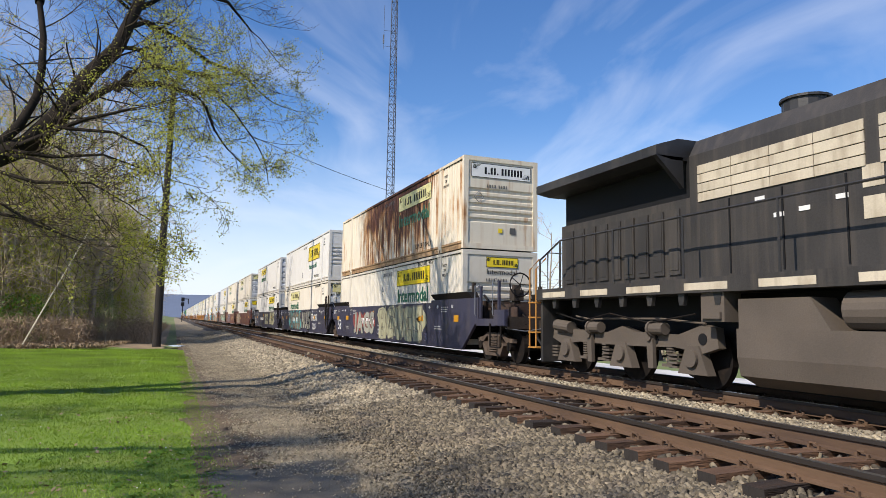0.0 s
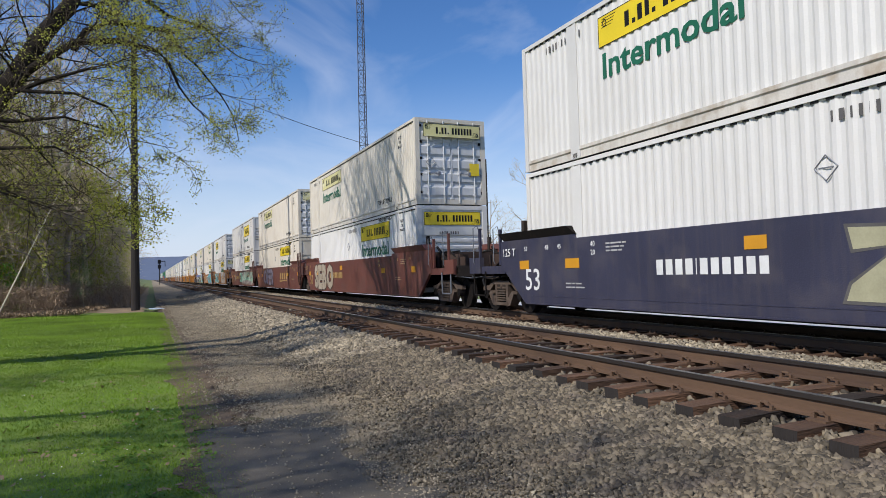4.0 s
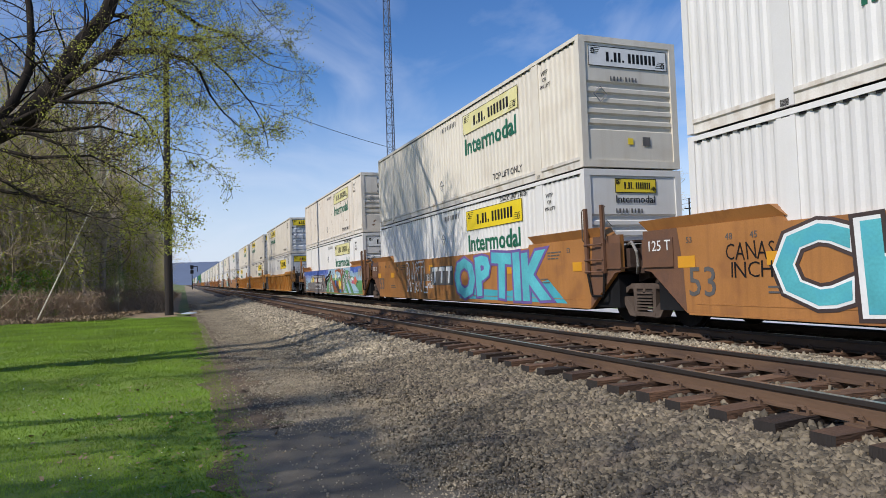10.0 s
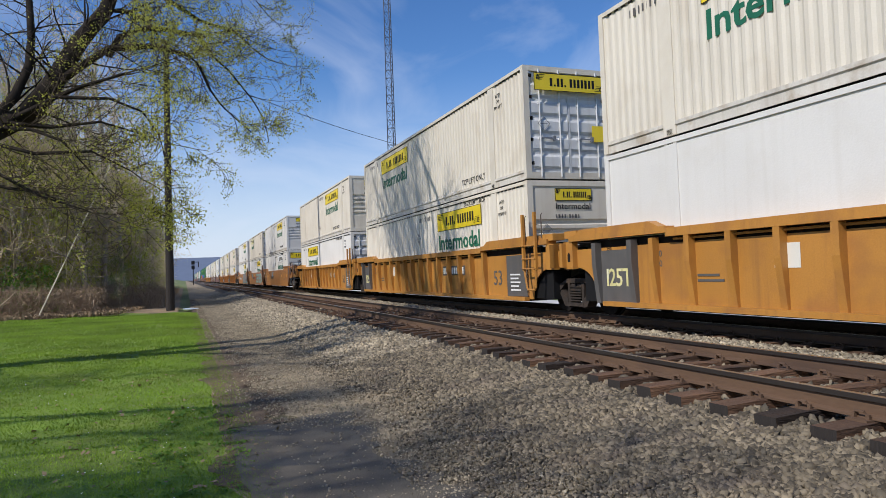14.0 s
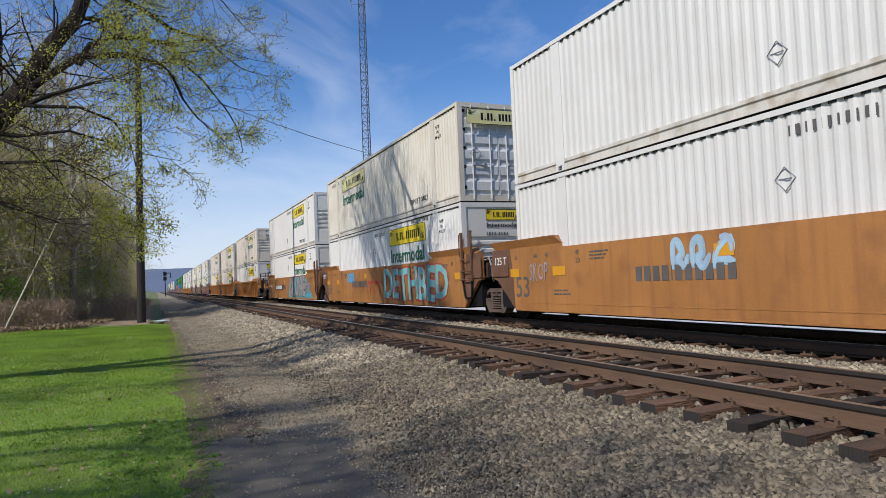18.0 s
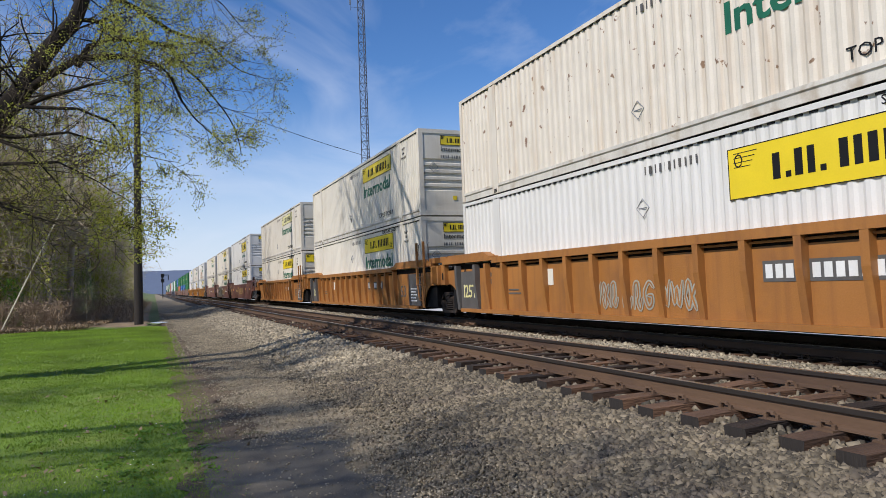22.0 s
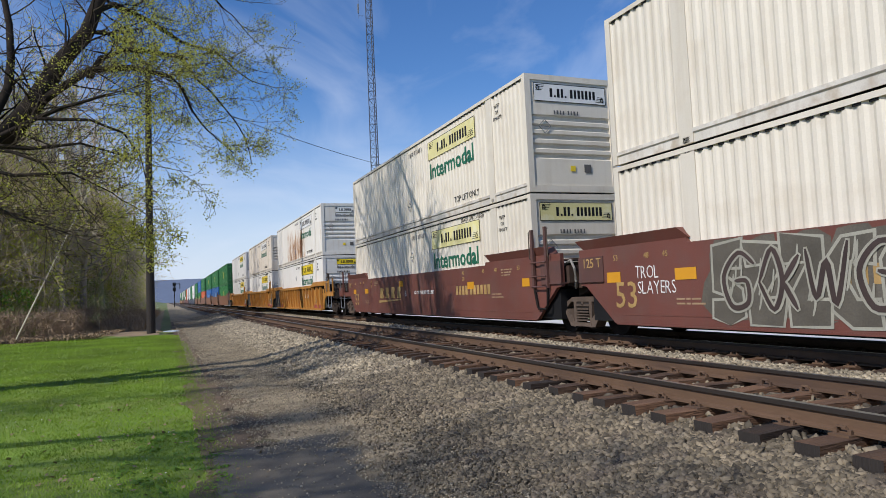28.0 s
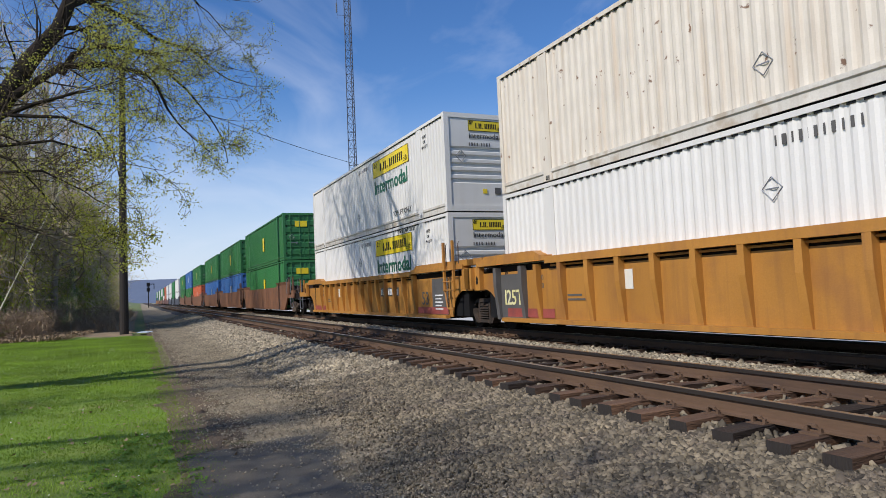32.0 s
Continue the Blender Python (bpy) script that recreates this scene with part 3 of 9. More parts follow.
def bars(widths, height, gap, mat, key=""):
    """A row of plain bars in the x-z plane."""
    def make():
        s, x = Shape(), 0.0
        for w in widths:
            s.box(x, x + w, -0.004, 0.0, 0, height)
            x += w + gap
        return s.mesh("bars", mat)
    return shared(("bars", tuple(widths), height, gap, mat, key), make)


# what faces the walk stands on the -x side: letters run along -y there
NEAR = Matrix.Rotation(radians(-90), 4, "Z")


def on_near(x, y, z):
    return Matrix.Translation((x, y, z)) @ NEAR

# ---- the train ----
XC = 9.40  # centre line of the train's track
XN = 5.72  # centre line of the empty track
CL, CW, CH = 16.2, 1.295, 2.90  # container length, half width, height
LOW, HIGH = 0.40, 3.345
RIBBED = ("yellow_car", "ochre_car")


def corrugated(x, y0, y1, z0, z1, pitch, depth, out):
    """One corrugated side wall: trapezoid ribs, in the plane x."""
    s, prof, y = [], [], y0
    n = max(1, round((y1 - y0) / pitch))
    p = (y1 - y0) / n
    for i in range(n):
        a = y0 + i * p
        prof += [(a, 0), (a + p * 0.28, 0), (a + p * 0.5, 1), (a + p * 0.78, 1)]
    prof.append((y1, 0))
    v = [(x - out * depth * d, yy, zz) for zz in (z0, z1) for yy, d in prof]
    k = len(prof)
    return v, [(i, i + 1, k + i + 1, k + i) for i in range(k - 1)]


def container_meshes(tint, smooth):
    """Shared meshes of a 53-foot container; its bulkhead stands at y = -CL/2."""
    def make():
        h = CL / 2
        side = {}
        for sx in (-1, 1):
            s = Shape()
            xs = sx * (CW - 0.030)
            bays = [(-h + 0.14, -6.10 - 0.16), (-6.10 + 0.16, 6.10 - 0.16), (6.10 + 0.16, h - 0.14)]
            for a, b in bays:
                if smooth:
                    s.box(min(xs, xs - sx * 0.03), max(xs, xs - sx * 0.03), a, b, 0.24, CH - 0.09)
                else:
                    s.add(*corrugated(xs, a, b, 0.24, CH - 0.09, 0.226, 0.024, sx))
            side[sx] = s.mesh("side_wall", tint)
        posts = Shape()
        for sx in (-1, 1):
            for y in (-h, h):
                a, b = (y, y + 0.14) if y < 0 else (y - 0.14, y)
                posts.box(min(sx * CW, sx * (CW - 0.16)), max(sx * CW, sx * (CW - 0.16)), a, b, 0.0, CH)
            for y in (-6.10, 6.10):
                posts.box(min(sx * (CW - 0.01), sx * (CW - 0.08)), max(sx * (CW - 0.01), sx * (CW - 0.08)), y - 0.16, y + 0.16, 0.0, CH)
            # top rail
            posts.box(min(sx * CW, sx * (CW - 0.08)), max(sx * CW, sx * (CW - 0.08)), -h + 0.14, h - 0.14, CH - 0.09, CH - 0.005)
        for y0, y1 in ((-h, -h + 0.14), (h - 0.14, h)):
            posts.box(-CW + 0.16, CW - 0.16, y0, y1, CH - 0.14, CH)
            posts.box(-CW + 0.16, CW - 0.16, y0, y1, 0.0, 0.16)
        rails = {}
        for sx in (-1, 1):
            s = Shape()
            for a, b in ((-h + 0.14, -6.26), (-5.94, 5.94), (6.26, h - 0.14)):
                o, i = sx * (CW - 0.005), sx * (CW - 0.06)
                s.prism([(o, 0.17), (o, 0.235), (i, 0.245), (i, 0.0), (o - sx * 0.03, 0.0), (o - sx * 0.03, 0.15)], a, b, "y")
            rails[sx] = s.mesh("bottom_rail", {"white": "rail_dirt", "cream": "rail_dirt", "spotted": "rail_dirt", "runny": "rail_dirt", "rusty": "rust_rail"}.get(tint, tint))
        # black strips painted as the shade under the top rail, between ribs
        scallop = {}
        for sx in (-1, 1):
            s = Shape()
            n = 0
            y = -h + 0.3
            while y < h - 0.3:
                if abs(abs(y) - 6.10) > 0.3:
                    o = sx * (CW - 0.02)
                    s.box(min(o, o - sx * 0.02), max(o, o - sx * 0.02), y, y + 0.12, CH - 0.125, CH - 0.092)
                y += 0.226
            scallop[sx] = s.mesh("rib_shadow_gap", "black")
        roof = Shape()
        roof.v, roof.f = [], []
        n = 30
        for i in range(n + 1):
            y = -h + 0.14 + (CL - 0.28) * i / n
            z = CH - 0.03 - (0.015 if i % 2 else 0)
            roof.v += [(-CW + 0.06, y, z), (CW - 0.06, y, z)]
        roof.f = [(2 * i, 2 * i + 1, 2 * i + 3, 2 * i + 2) for i in range(n)]
        floor = Shape().box(-CW + 0.08, CW - 0.08, -h + 0.1, h - 0.1, 0.05, 0.12)
        # bulkhead: horizontal ribs between the posts
        s = Shape()
        prof = []
        z0, z1 = 0.16, CH - 0.14
        if smooth:
            s.box(-CW + 0.15, CW - 0.15, -h + 0.03, -h + 0.07, z0, z1)
        else:
            prof = [(0.0, z0), (0.0, 0.82)]
            z = 0.82
            while z < 1.95:
                prof += [(0.05, z + 0.03), (0.05, z + 0.11), (0.0, z + 0.15), (0.0, z + 0.235)]
                z += 0.235
            prof += [(0.0, z1)]
            v = [(x, -h + 0.025 + d, zz) for x in (-CW + 0.16, CW - 0.16) for d, zz in prof]
            k = len(prof)
            s.add(v, [(i, i + 1, k + i + 1, k + i) for i in range(k - 1)])
        bulk = s.mesh("bulkhead", "grey_panel" if smooth else tint)
        # a door leaf: ribbed panel, half the end's width, hinged on the left
        s = Shape()
        w = CW - 0.17
        prof, z = [(0.0, 0.17)], 0.17
        for zz in (0.2, 0.66, 1.12, 1.58, 2.04):
            prof += [(0.0, zz + 0.05), (-0.04, zz + 0.12), (-0.04, zz + 0.36), (0.0, zz + 0.43)]
        prof.append((0.0, CH - 0.15))
        v = [(x, d, zz) for x in (0.05, w - 0.02) for d, zz in prof]
        k = len(prof)
        s.add(v, [(i, i + 1, k + i + 1, k + i) for i in range(k - 1)])
        s.box(0, 0.05, -0.03, 0.03, 0.17, CH - 0.15).box(w - 0.02, w, -0.03, 0.03, 0.17, CH - 0.15)
        leaf = s.mesh("door", "grey_panel" if tint in ("white", "cream", "rusty", "spotted", "runny") else tint)
        rod = Shape().tube([(0, 0, 0.05), (0, 0, CH - 0.08)], 0.02, 6)
        for zz in (0.3, 1.0, 1.9, 2.6):
            rod.box(-0.05, 0.05, 0.0, 0.05, zz, zz + 0.06)
        handle = Shape().box(-0.02, 0.4, -0.02, 0.0, 1.02, 1.06).box(0.33, 0.4, -0.03, 0.03, 0.98, 1.1)
        hinge = Shape()
        for zz in (0.35, 0.95, 1.5, 2.05, 2.6):
            hinge.box(-0.05, 0.08, -0.02, 0.02, zz, zz + 0.09)
        cast = Shape().box(-0.075, 0.075, -0.075, 0.075, 0.01, 0.11)
        return dict(side=side, posts=posts.mesh("post_frame", tint), rails=rails, scallop=scallop, roof=roof.mesh("roof", tint), floor=floor.mesh("floor_pan", "steel_dark"),
                    bulk=bulk, leaf=leaf, rod=rod.mesh("lock_rod", "grey_panel" if tint in ("white", "cream", "rusty", "spotted", "runny") else tint), handle=handle.mesh("handle", "galvanised"),
                    hinge=hinge.mesh("hinge_set", "steel_dark"), cast=cast.mesh("corner_casting", "steel_dark"))
    return shared(("container", tint, smooth), make)


def diamond():
    def make():
        s = Shape()
        r = 0.17
        for a, b in ((0, 1), (1, 2), (2, 3), (3, 0)):
            c = [(0, r), (r, 0), (0, -r), (-r, 0)]
            s.tube([(c[a][0], -0.004, c[a][1]), (c[b][0], -0.004, c[b][1])], 0.009, 4)
        s.box(-0.11, 0.11, -0.003, 0.0, -0.01, 0.01)
        return s.mesh("placard_holder", "galvanised")
    return shared("diamond", make)


def logo_panel(width, height, ground, border, parent, m):
    """A decal: coloured field, dark frame, scroll-like curls at the ends and plain bars instead of the brand's letters."""
    key = ("logo", width, height, ground, border)

    def make_field():
        return Shape().box(0, width, -0.003, 0, 0, height).mesh("decal_field", ground)

    def make_ink():
        s = Shape()
        e = 0.03 if border else 0.014
        for x0, x1, z0, z1 in ((0, width, 0, e), (0, width, height - e, height), (0, e, e, height - e), (width - e, width, e, height - e)):
            s.box(x0, x1, -0.006, -0.003, z0, z1)
        # scroll lines at both ends
        for i in range(4):
            z = height * (0.88 - 0.09 * i)
            s.box(0.03 * width, (0.15 - 0.012 * i) * width, -0.006, -0.003, z, z + 0.012)
            z = height * (0.14 + 0.09 * i)
            s.box((0.85 + 0.012 * i) * width, 0.97 * width, -0.006, -0.003, z, z + 0.012)
        for cx, cz in ((0.055, 0.74), (0.945, 0.26)):
            pts = [(cx * width + 0.09 * height * math.cos(a / 8 * 6.283), -0.005, (cz + 0.12 * math.sin(a / 8 * 6.283)) * height) for a in range(9)]
            s.tube(pts, 0.012, 4)
        # bars for the letters
        x, h0, h1 = 0.22 * width, 0.26 * height, 0.74 * height
        t = 0.034 * width
        for kind in "CbBb BBBC":
            if kind == " ":
                x += 0.035 * width
                continue
            if kind == "b":
                s.box(x, x + t * 0.7, -0.006, -0.003, h0, h0 + t * 0.7)
                x += t * 1.2
                continue
            s.box(x, x + t, -0.006, -0.003, h0, h1)
            if kind != "C":
                s.box(x + 1.6 * t, x + 2.5 * t, -0.006, -0.003, h0, h1)
                x += 3.1 * t
            else:
                x += 1.7 * t
        return s.mesh("decal_marks", "black")
    f = part("logo_decal", shared(key + ("f",), make_field), parent, m)
    part("decal_print", shared(key + ("i",), make_ink), f)
    return f


def container(tint, smooth, y, base, doors_near, logo, end_logo, word=True, label="", small=True, word_mat="green_print"):
    """y: position of the near end along the train; logo: (ground, border) of the side decal or None."""
    g = container_meshes(tint, smooth)
    turn = Matrix.Rotation(math.pi, 4, "Z") if doors_near else Matrix.Identity(4)
    m = Matrix.Translation((XC, y + CL / 2, base)) @ turn
    ob = thing("shipping_container", label, "container", "containers on the train", m)
    h = CL / 2
    for sx in (-1, 1):
        part("side_wall", g["side"][sx], ob)
        part("bottom_rail", g["rails"][sx], ob)
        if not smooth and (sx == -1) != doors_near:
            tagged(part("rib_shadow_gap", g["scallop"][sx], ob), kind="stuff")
    part("post_frame", g["posts"], ob)
    part("roof", g["roof"], ob)
    part("floor_pan", g["floor"], ob)
    part("bulkhead", g["bulk"], ob)
    if doors_near:
        for sx in (-1, 1):
            lm = Matrix.Translation((-sx * (CW - 0.165), h - 0.05, 0)) @ Matrix.Rotation(math.pi if sx == -1 else math.pi, 4, "Z")
            if sx == 1:
                lm = Matrix.Translation((0.0, h - 0.05, 0)) @ Matrix.Rotation(math.pi, 4, "Z")
            leaf = part("door", g["leaf"], ob, lm)
            for x in (0.28, 0.86):
                part("lock_rod", g["rod"], leaf, Matrix.Translation((x, -0.06, 0)))
            part("handle", g["handle"], leaf, Matrix.Translation((0.3, -0.08, 0)))
            part("hinge_set", g["hinge"], leaf, Matrix.Translation((0.0 if sx == -1 else 1.1, -0.02, 0)))
    near = 1 if doors_near else -1  # local side that faces the walk
    for yy in (-6.10, 6.10):
        for zz in (0.0, CH - 0.12):
            part("corner_casting", g["cast"], ob, Matrix.Translation((near * (CW - 0.085), yy, zz)))
    # decals on the side that faces the walk
    face = Matrix.Rotation(radians(90), 4, "Z") if near == 1 else NEAR

    def side(yy, zz, lift=-0.0285):
        """Left end of a text at distance yy from the near end of the container, as seen from the walk."""
        loc = (near * (CW + lift), (-h + yy) if near == -1 else (h - yy), zz)
        return Matrix.Translation(loc) @ face
    p0 = 6.6 if not doors_near else 13.3
    if logo:
        if logo[1] == "plain":
            logo_panel(3.65, 0.78, logo[0], False, ob, side(p0, 1.78))
        else:
            big = bool(logo[1])
            logo_panel(3.65, 0.95 if big else 0.60, logo[0], big, ob, side(p0, 1.5 if big else 2.02))
            spell(ob, "Intermodal", 0.7, word_mat, side(p0 - (0.3 if big else 0.06), 1.0 if big else 1.40) @ Matrix.Diagonal((1, 1, 0.62 if big else 0.98, 1)), 0.022, wide=2.5 if big else 3.45)
    if small:
        a = 2.9 if not doors_near else 2.6
        part("lettering", lettering("TOP LIFT ONLY" if base > 2 else "STACK LIMIT 3 HIGH", 0.25 if base > 2 else 0.17, "black"), ob,
             side(a + (1.7 if base > 2 else 1.3), 0.36 if base > 2 else CH - 0.25))
        part("painted_number", bars([0.028, 0.07, 0.028, 0.05, 0.001, 0.05, 0.028, 0.06, 0.028, 0.05, 0.03], 0.15, 0.085, "grey_car"), ob, side(p0 + 1.9, CH - 0.42))
        part("lettering", lettering("WTP", 0.15, "black"), ob, side(1.72, CH - 0.45))
        part("lettering", lettering("OR", 0.13, "black"), ob, side(1.66, CH - 0.60))
        part("lettering", lettering("PIN LIFT", 0.13, "black"), ob, side(1.78, CH - 0.76))
        for yy in (9.3, 10.0):
            if abs(yy - p0 + 1.8) > 2.6:
                part("placard_holder", diamond(), ob, side(8.6, 0.75 if base > 2 else 1.9))
                break
    # near end
    end = Matrix.Translation((0, h + 0.02, 0)) @ Matrix.Rotation(math.pi, 4, "Z") if doors_near else Matrix.Translation((0, -h + 0.015, 0))
    if end_logo:
        ground, wide = end_logo
        if wide:
            logo_panel(2.1, 0.45, ground, False, ob, end @ Matrix.Translation((-1.05, -0.10 if doors_near else -0.004, CH - 0.66)))
        else:
            logo_panel(1.1, 0.32, ground, False, ob, end @ Matrix.Translation((-0.5, -0.10 if doors_near else -0.004, CH - 0.52)))
            if not doors_near:
                part("lettering", lettering("Intermodal", 0.24, "black"), ob, end @ Matrix.Translation((-0.5, -0.006, CH - 0.74)))
    if not doors_near:
        part("painted_number", bars([0.03, 0.05, 0.03, 0.04, 0.001, 0.04, 0.03, 0.05, 0.03], 0.1, 0.05, "grey_car"), ob, end @ Matrix.Translation((-0.5, -0.006, 1.93)))
        part("placard_holder", diamond(), ob, end @ Matrix.Translation((-0.78, -0.006, 1.62)))
        part("data_plate", shared("plate", lambda: Shape().box(0, 0.2, -0.004, 0, 0, 0.2).mesh("data_plate", "grey_car")), ob, end @ Matrix.Translation((0.3, -0.006, 0.5)))
        part("warning_decal", shared("warn", lambda: Shape().box(0, 0.14, -0.004, 0, 0, 0.14).mesh("warning_decal", "yellow")), ob, end @ Matrix.Translation((-0.1, -0.006, 0.52)))
    else:
        part("warning_decal", shared("warn2", lambda: Shape().box(0, 0.36, -0.004, 0, 0, 0.42).mesh("warning_decal", "yellow")), ob, end @ Matrix.Translation((0.66, -0.03, 0.98)))
        part("placard_holder", diamond(), ob, end @ Matrix.Translation((-0.78, -0.05, 1.4)))
    return ob


def truck_meshes(coat):
    """Three-piece freight truck: side frames with a spring opening and sloping arms, wheels, axles, bolster."""
    def frame_shape():
        f = Shape()
        f.prism([(-0.50, 0.70), (0.50, 0.70), (0.40, 0.80), (-0.40, 0.80)], -0.10, 0.10, "x")
        for k in (-1, 1):
            f.prism([(k * 0.24, 0.24), (k * 0.32, 0.24), (k * 0.34, 0.72), (k * 0.24, 0.72)][::k], -0.10, 0.10, "x")
            f.prism([(k * 0.28, 0.15), (k * 0.46, 0.17), (k * 0.66, 0.46), (k * 0.58, 0.54), (k * 0.34, 0.34)][::k], -0.12, 0.12, "x")
            f.prism([(k * 0.40, 0.80), (k * 0.48, 0.70), (k * 0.70, 0.54), (k * 1.08, 0.54), (k * 1.08, 0.64), (k * 0.74, 0.68)][::k], -0.07, 0.07, "x")
        f.prism([(-0.34, 0.17), (0.34, 0.17), (0.32, 0.25), (-0.32, 0.25)], -0.13, 0.13, "x")
        f.box(-0.11, 0.11, -0.25, 0.25, 0.60, 0.64).box(-0.11, 0.11, -0.03, 0.03, 0.62, 0.72)
        return f

    def make():
        spring = Shape()
        for k in range(5):
            z = 0.285 + 0.060 * k
            spring.box(-0.11, 0.11, -0.22, 0.22, z, z + 0.030)
        w = Shape()
        w.disc((0, 0, 0), "x", 0.42, 0.13, 24)
        w.disc((0.07, 0, 0), "x", 0.455, 0.03, 24)
        hub = Shape().disc((0, 0, 0), "x", 0.12, 0.16, 12)
        axle = Shape().tube([(-0.75, 0, 0), (0.75, 0, 0)], 0.08, 8)
        bol = Shape().box(-1.08, 1.08, -0.24, 0.24, 0.50, 0.68).box(-0.6, 0.6, -0.3, 0.3, 0.55, 0.86)
        brake = Shape().box(-0.95, 0.95, 0.38, 0.46, 0.40, 0.52).tube([(-0.9, 0.42, 0.62), (-0.6, 0.5, 0.86), (-0.5, 1.2, 0.82)], 0.035, 6)
        return dict(side=frame_shape().mesh("side_frame", coat), spring=spring.mesh("spring_pack", coat), wheel=w.mesh("wheel", "steel_dark"),
                    hub=hub.mesh("bearing_cap", "steel_dark"), axle=axle.mesh("axle", "steel_dark"), bol=bol.mesh("bolster", "grime_shade"), brake=brake.mesh("brake_beam", "steel_dark"))
    return shared(("truck", coat), make)


def truck(parent, y, coat="truck_dust"):
    g = truck_meshes(coat)
    t = part("truck", g["bol"], parent, Matrix.Translation((0, y, 0)))
    part("brake_beam", g["brake"], t)
    for sx in (-1, 1):
        part("side_frame", g["side"], t, Matrix.Translation((sx * 1.0, 0, 0)))
        part("spring_pack", g["spring"], t, Matrix.Translation((sx * 1.0, 0, 0)))
    for yy in (-0.89, 0.89):
        part("axle", g["axle"], t, Matrix.Translation((0, yy, 0.42)))
        for sx in (-1, 1):
            part("wheel", g["wheel"], t, Matrix.Translation((sx * 0.76, yy, 0.42)) @ Matrix.Rotation(0 if sx == -1 else math.pi, 4, "Z"))
            part("bearing_cap", g["hub"], t, Matrix.Translation((sx * 1.0, yy, 0.44)))


def smooth_well(paint, y, near_car, far_car, marks, group):
    """Smooth-sided well unit. near_car / far_car: True where the car ends there (coupler), False at a shared truck."""
    ob = thing("well_car_unit", marks["label"], "well car", group, Matrix.Translation((XC, y, 0)))
    L = CL
    X = CW + 0.055
    plate = [(-0.15, 0.30), (L + 0.15, 0.30), (L + 1.05, 1.02), (L + 1.25, 1.05), (L + 1.25, 1.78), (L - 0.2, 1.78), (-0.2 + 0.2, 1.78), (-1.25, 1.78), (-1.25, 1.05), (-1.05, 1.02)]
    for sx in (-1, 1):
        def side_plate(sx=sx):
            return Shape().prism([(p[0], p[1]) for p in plate[:5]] + [(L - 1.9, 1.78), (L - 1.95, 1.70), (2.55, 1.70), (2.5, 1.78)] + plate[7:], sx * X, sx * (X - 0.09), "x").mesh("side_sill", paint)
        part("side_sill", shared(("sill", paint, sx), side_plate), ob)

        def cap(sx=sx):
            hi = sx * (X - 0.26)
            sh, prof = Shape(), [(0.0, 1.785), (3.1, 1.785), (3.25, 1.97), (0.2, 1.97)]
            lean = [sx * (X + (-0.03 if z < 1.9 else 0.06)) for y, z in prof]
            sh.add([(x, y, z) for x, (y, z) in zip(lean, prof)] + [(hi, y, z) for y, z in prof], [(0, 1, 2, 3), (7, 6, 5, 4), (0, 4, 5, 1), (1, 5, 6, 2), (2, 6, 7, 3), (3, 7, 4, 0)])
            return sh.mesh("top_cap", paint if paint != "blue" else "steel_dark")
        for y1 in (-0.8, L - 1.95):
            part("top_cap", shared(("cap", paint, sx), cap), ob, Matrix.Translation((0, y1, 0)))
        if paint == "orange":
            for far in (0, 1):
                def stained(sx=sx, far=far):
                    prof = [(-0.15, 0.31), (-1.05, 1.02), (-1.25, 1.05), (-1.25, 1.78), (-0.32, 1.78), (-0.2, 1.1)]
                    prof = [(L - y if far else y, z) for y, z in prof]
                    return Shape().prism(prof if far else prof[::-1], sx * (X + 0.003), sx * X, "x").mesh("end_panel", "end_orange")
                part("end_panel", shared(("stained", sx, far), stained), ob, label="brown stained end of the side sill")
        part("side_seam", shared(("seam", paint, sx), lambda sx=sx: Shape().box(min(sx * X, sx * (X + 0.006)), max(sx * X, sx * (X + 0.006)), 0.1, L - 0.1, 0.455, 0.47).mesh("side_seam", paint)), ob)
        part("bottom_flange", shared(("flange", paint, sx), lambda sx=sx: Shape().box(min(sx * (X + 0.008), sx * (X - 0.1)), max(sx * (X + 0.008), sx * (X - 0.1)), -0.1, L + 0.1, 0.272, 0.299).mesh("bottom_flange", paint)), ob)
    part("well_floor", shared(("wfloor", paint), lambda: Shape().box(-X + 0.1, X - 0.1, 0.2, L - 0.2, 0.24, 0.34).box(-X + 0.1, X - 0.1, 0.02, 0.18, 0.3, 1.5).box(-X + 0.1, X - 0.1, L - 0.18, L - 0.02, 0.3, 1.5).mesh("well_floor", "steel_dark")), ob)
    ends(ob, paint, near_car, far_car, X, group)
    # marks painted on the side
    q = lambda yy, zz: on_near(-X - 0.004, yy, zz)
    if marks.get("plain"):
        return ob
    spell(ob, "53", 0.70, marks["ink"], q(L + 0.10, 0.60), 0.004, "numeral")
    part("lettering", lettering("125 T", 0.27, marks["ink"] if paint != "orange" else "white_print"), ob, on_near(-X - 0.026, L + 1.12, 1.40))
    if marks["painted_over"]:
        return ob
    for k, (yy, w) in enumerate(((0.15, 0.36), (3.3, 0.45), (L - 0.1, 0.42), (L - 2.1, 0.5), (9.5, 0.4))):
        part("reflector", shared(("refl", w), lambda w=w: Shape().box(0, w, -0.005, 0, 0, 0.2).mesh("reflector", "amber")), ob, q(yy + w, 1.08 if k != 4 else 1.28))
    for k, (txt, yy) in enumerate((("53", L + 0.1), ("48", L - 0.8), ("45", L - 1.3), ("40", L - 2.5), ("20", L - 2.5))):
        part("lettering", lettering(txt, 0.15, marks["ink"]), ob, q(yy, 1.5 if k != 4 else 1.33))
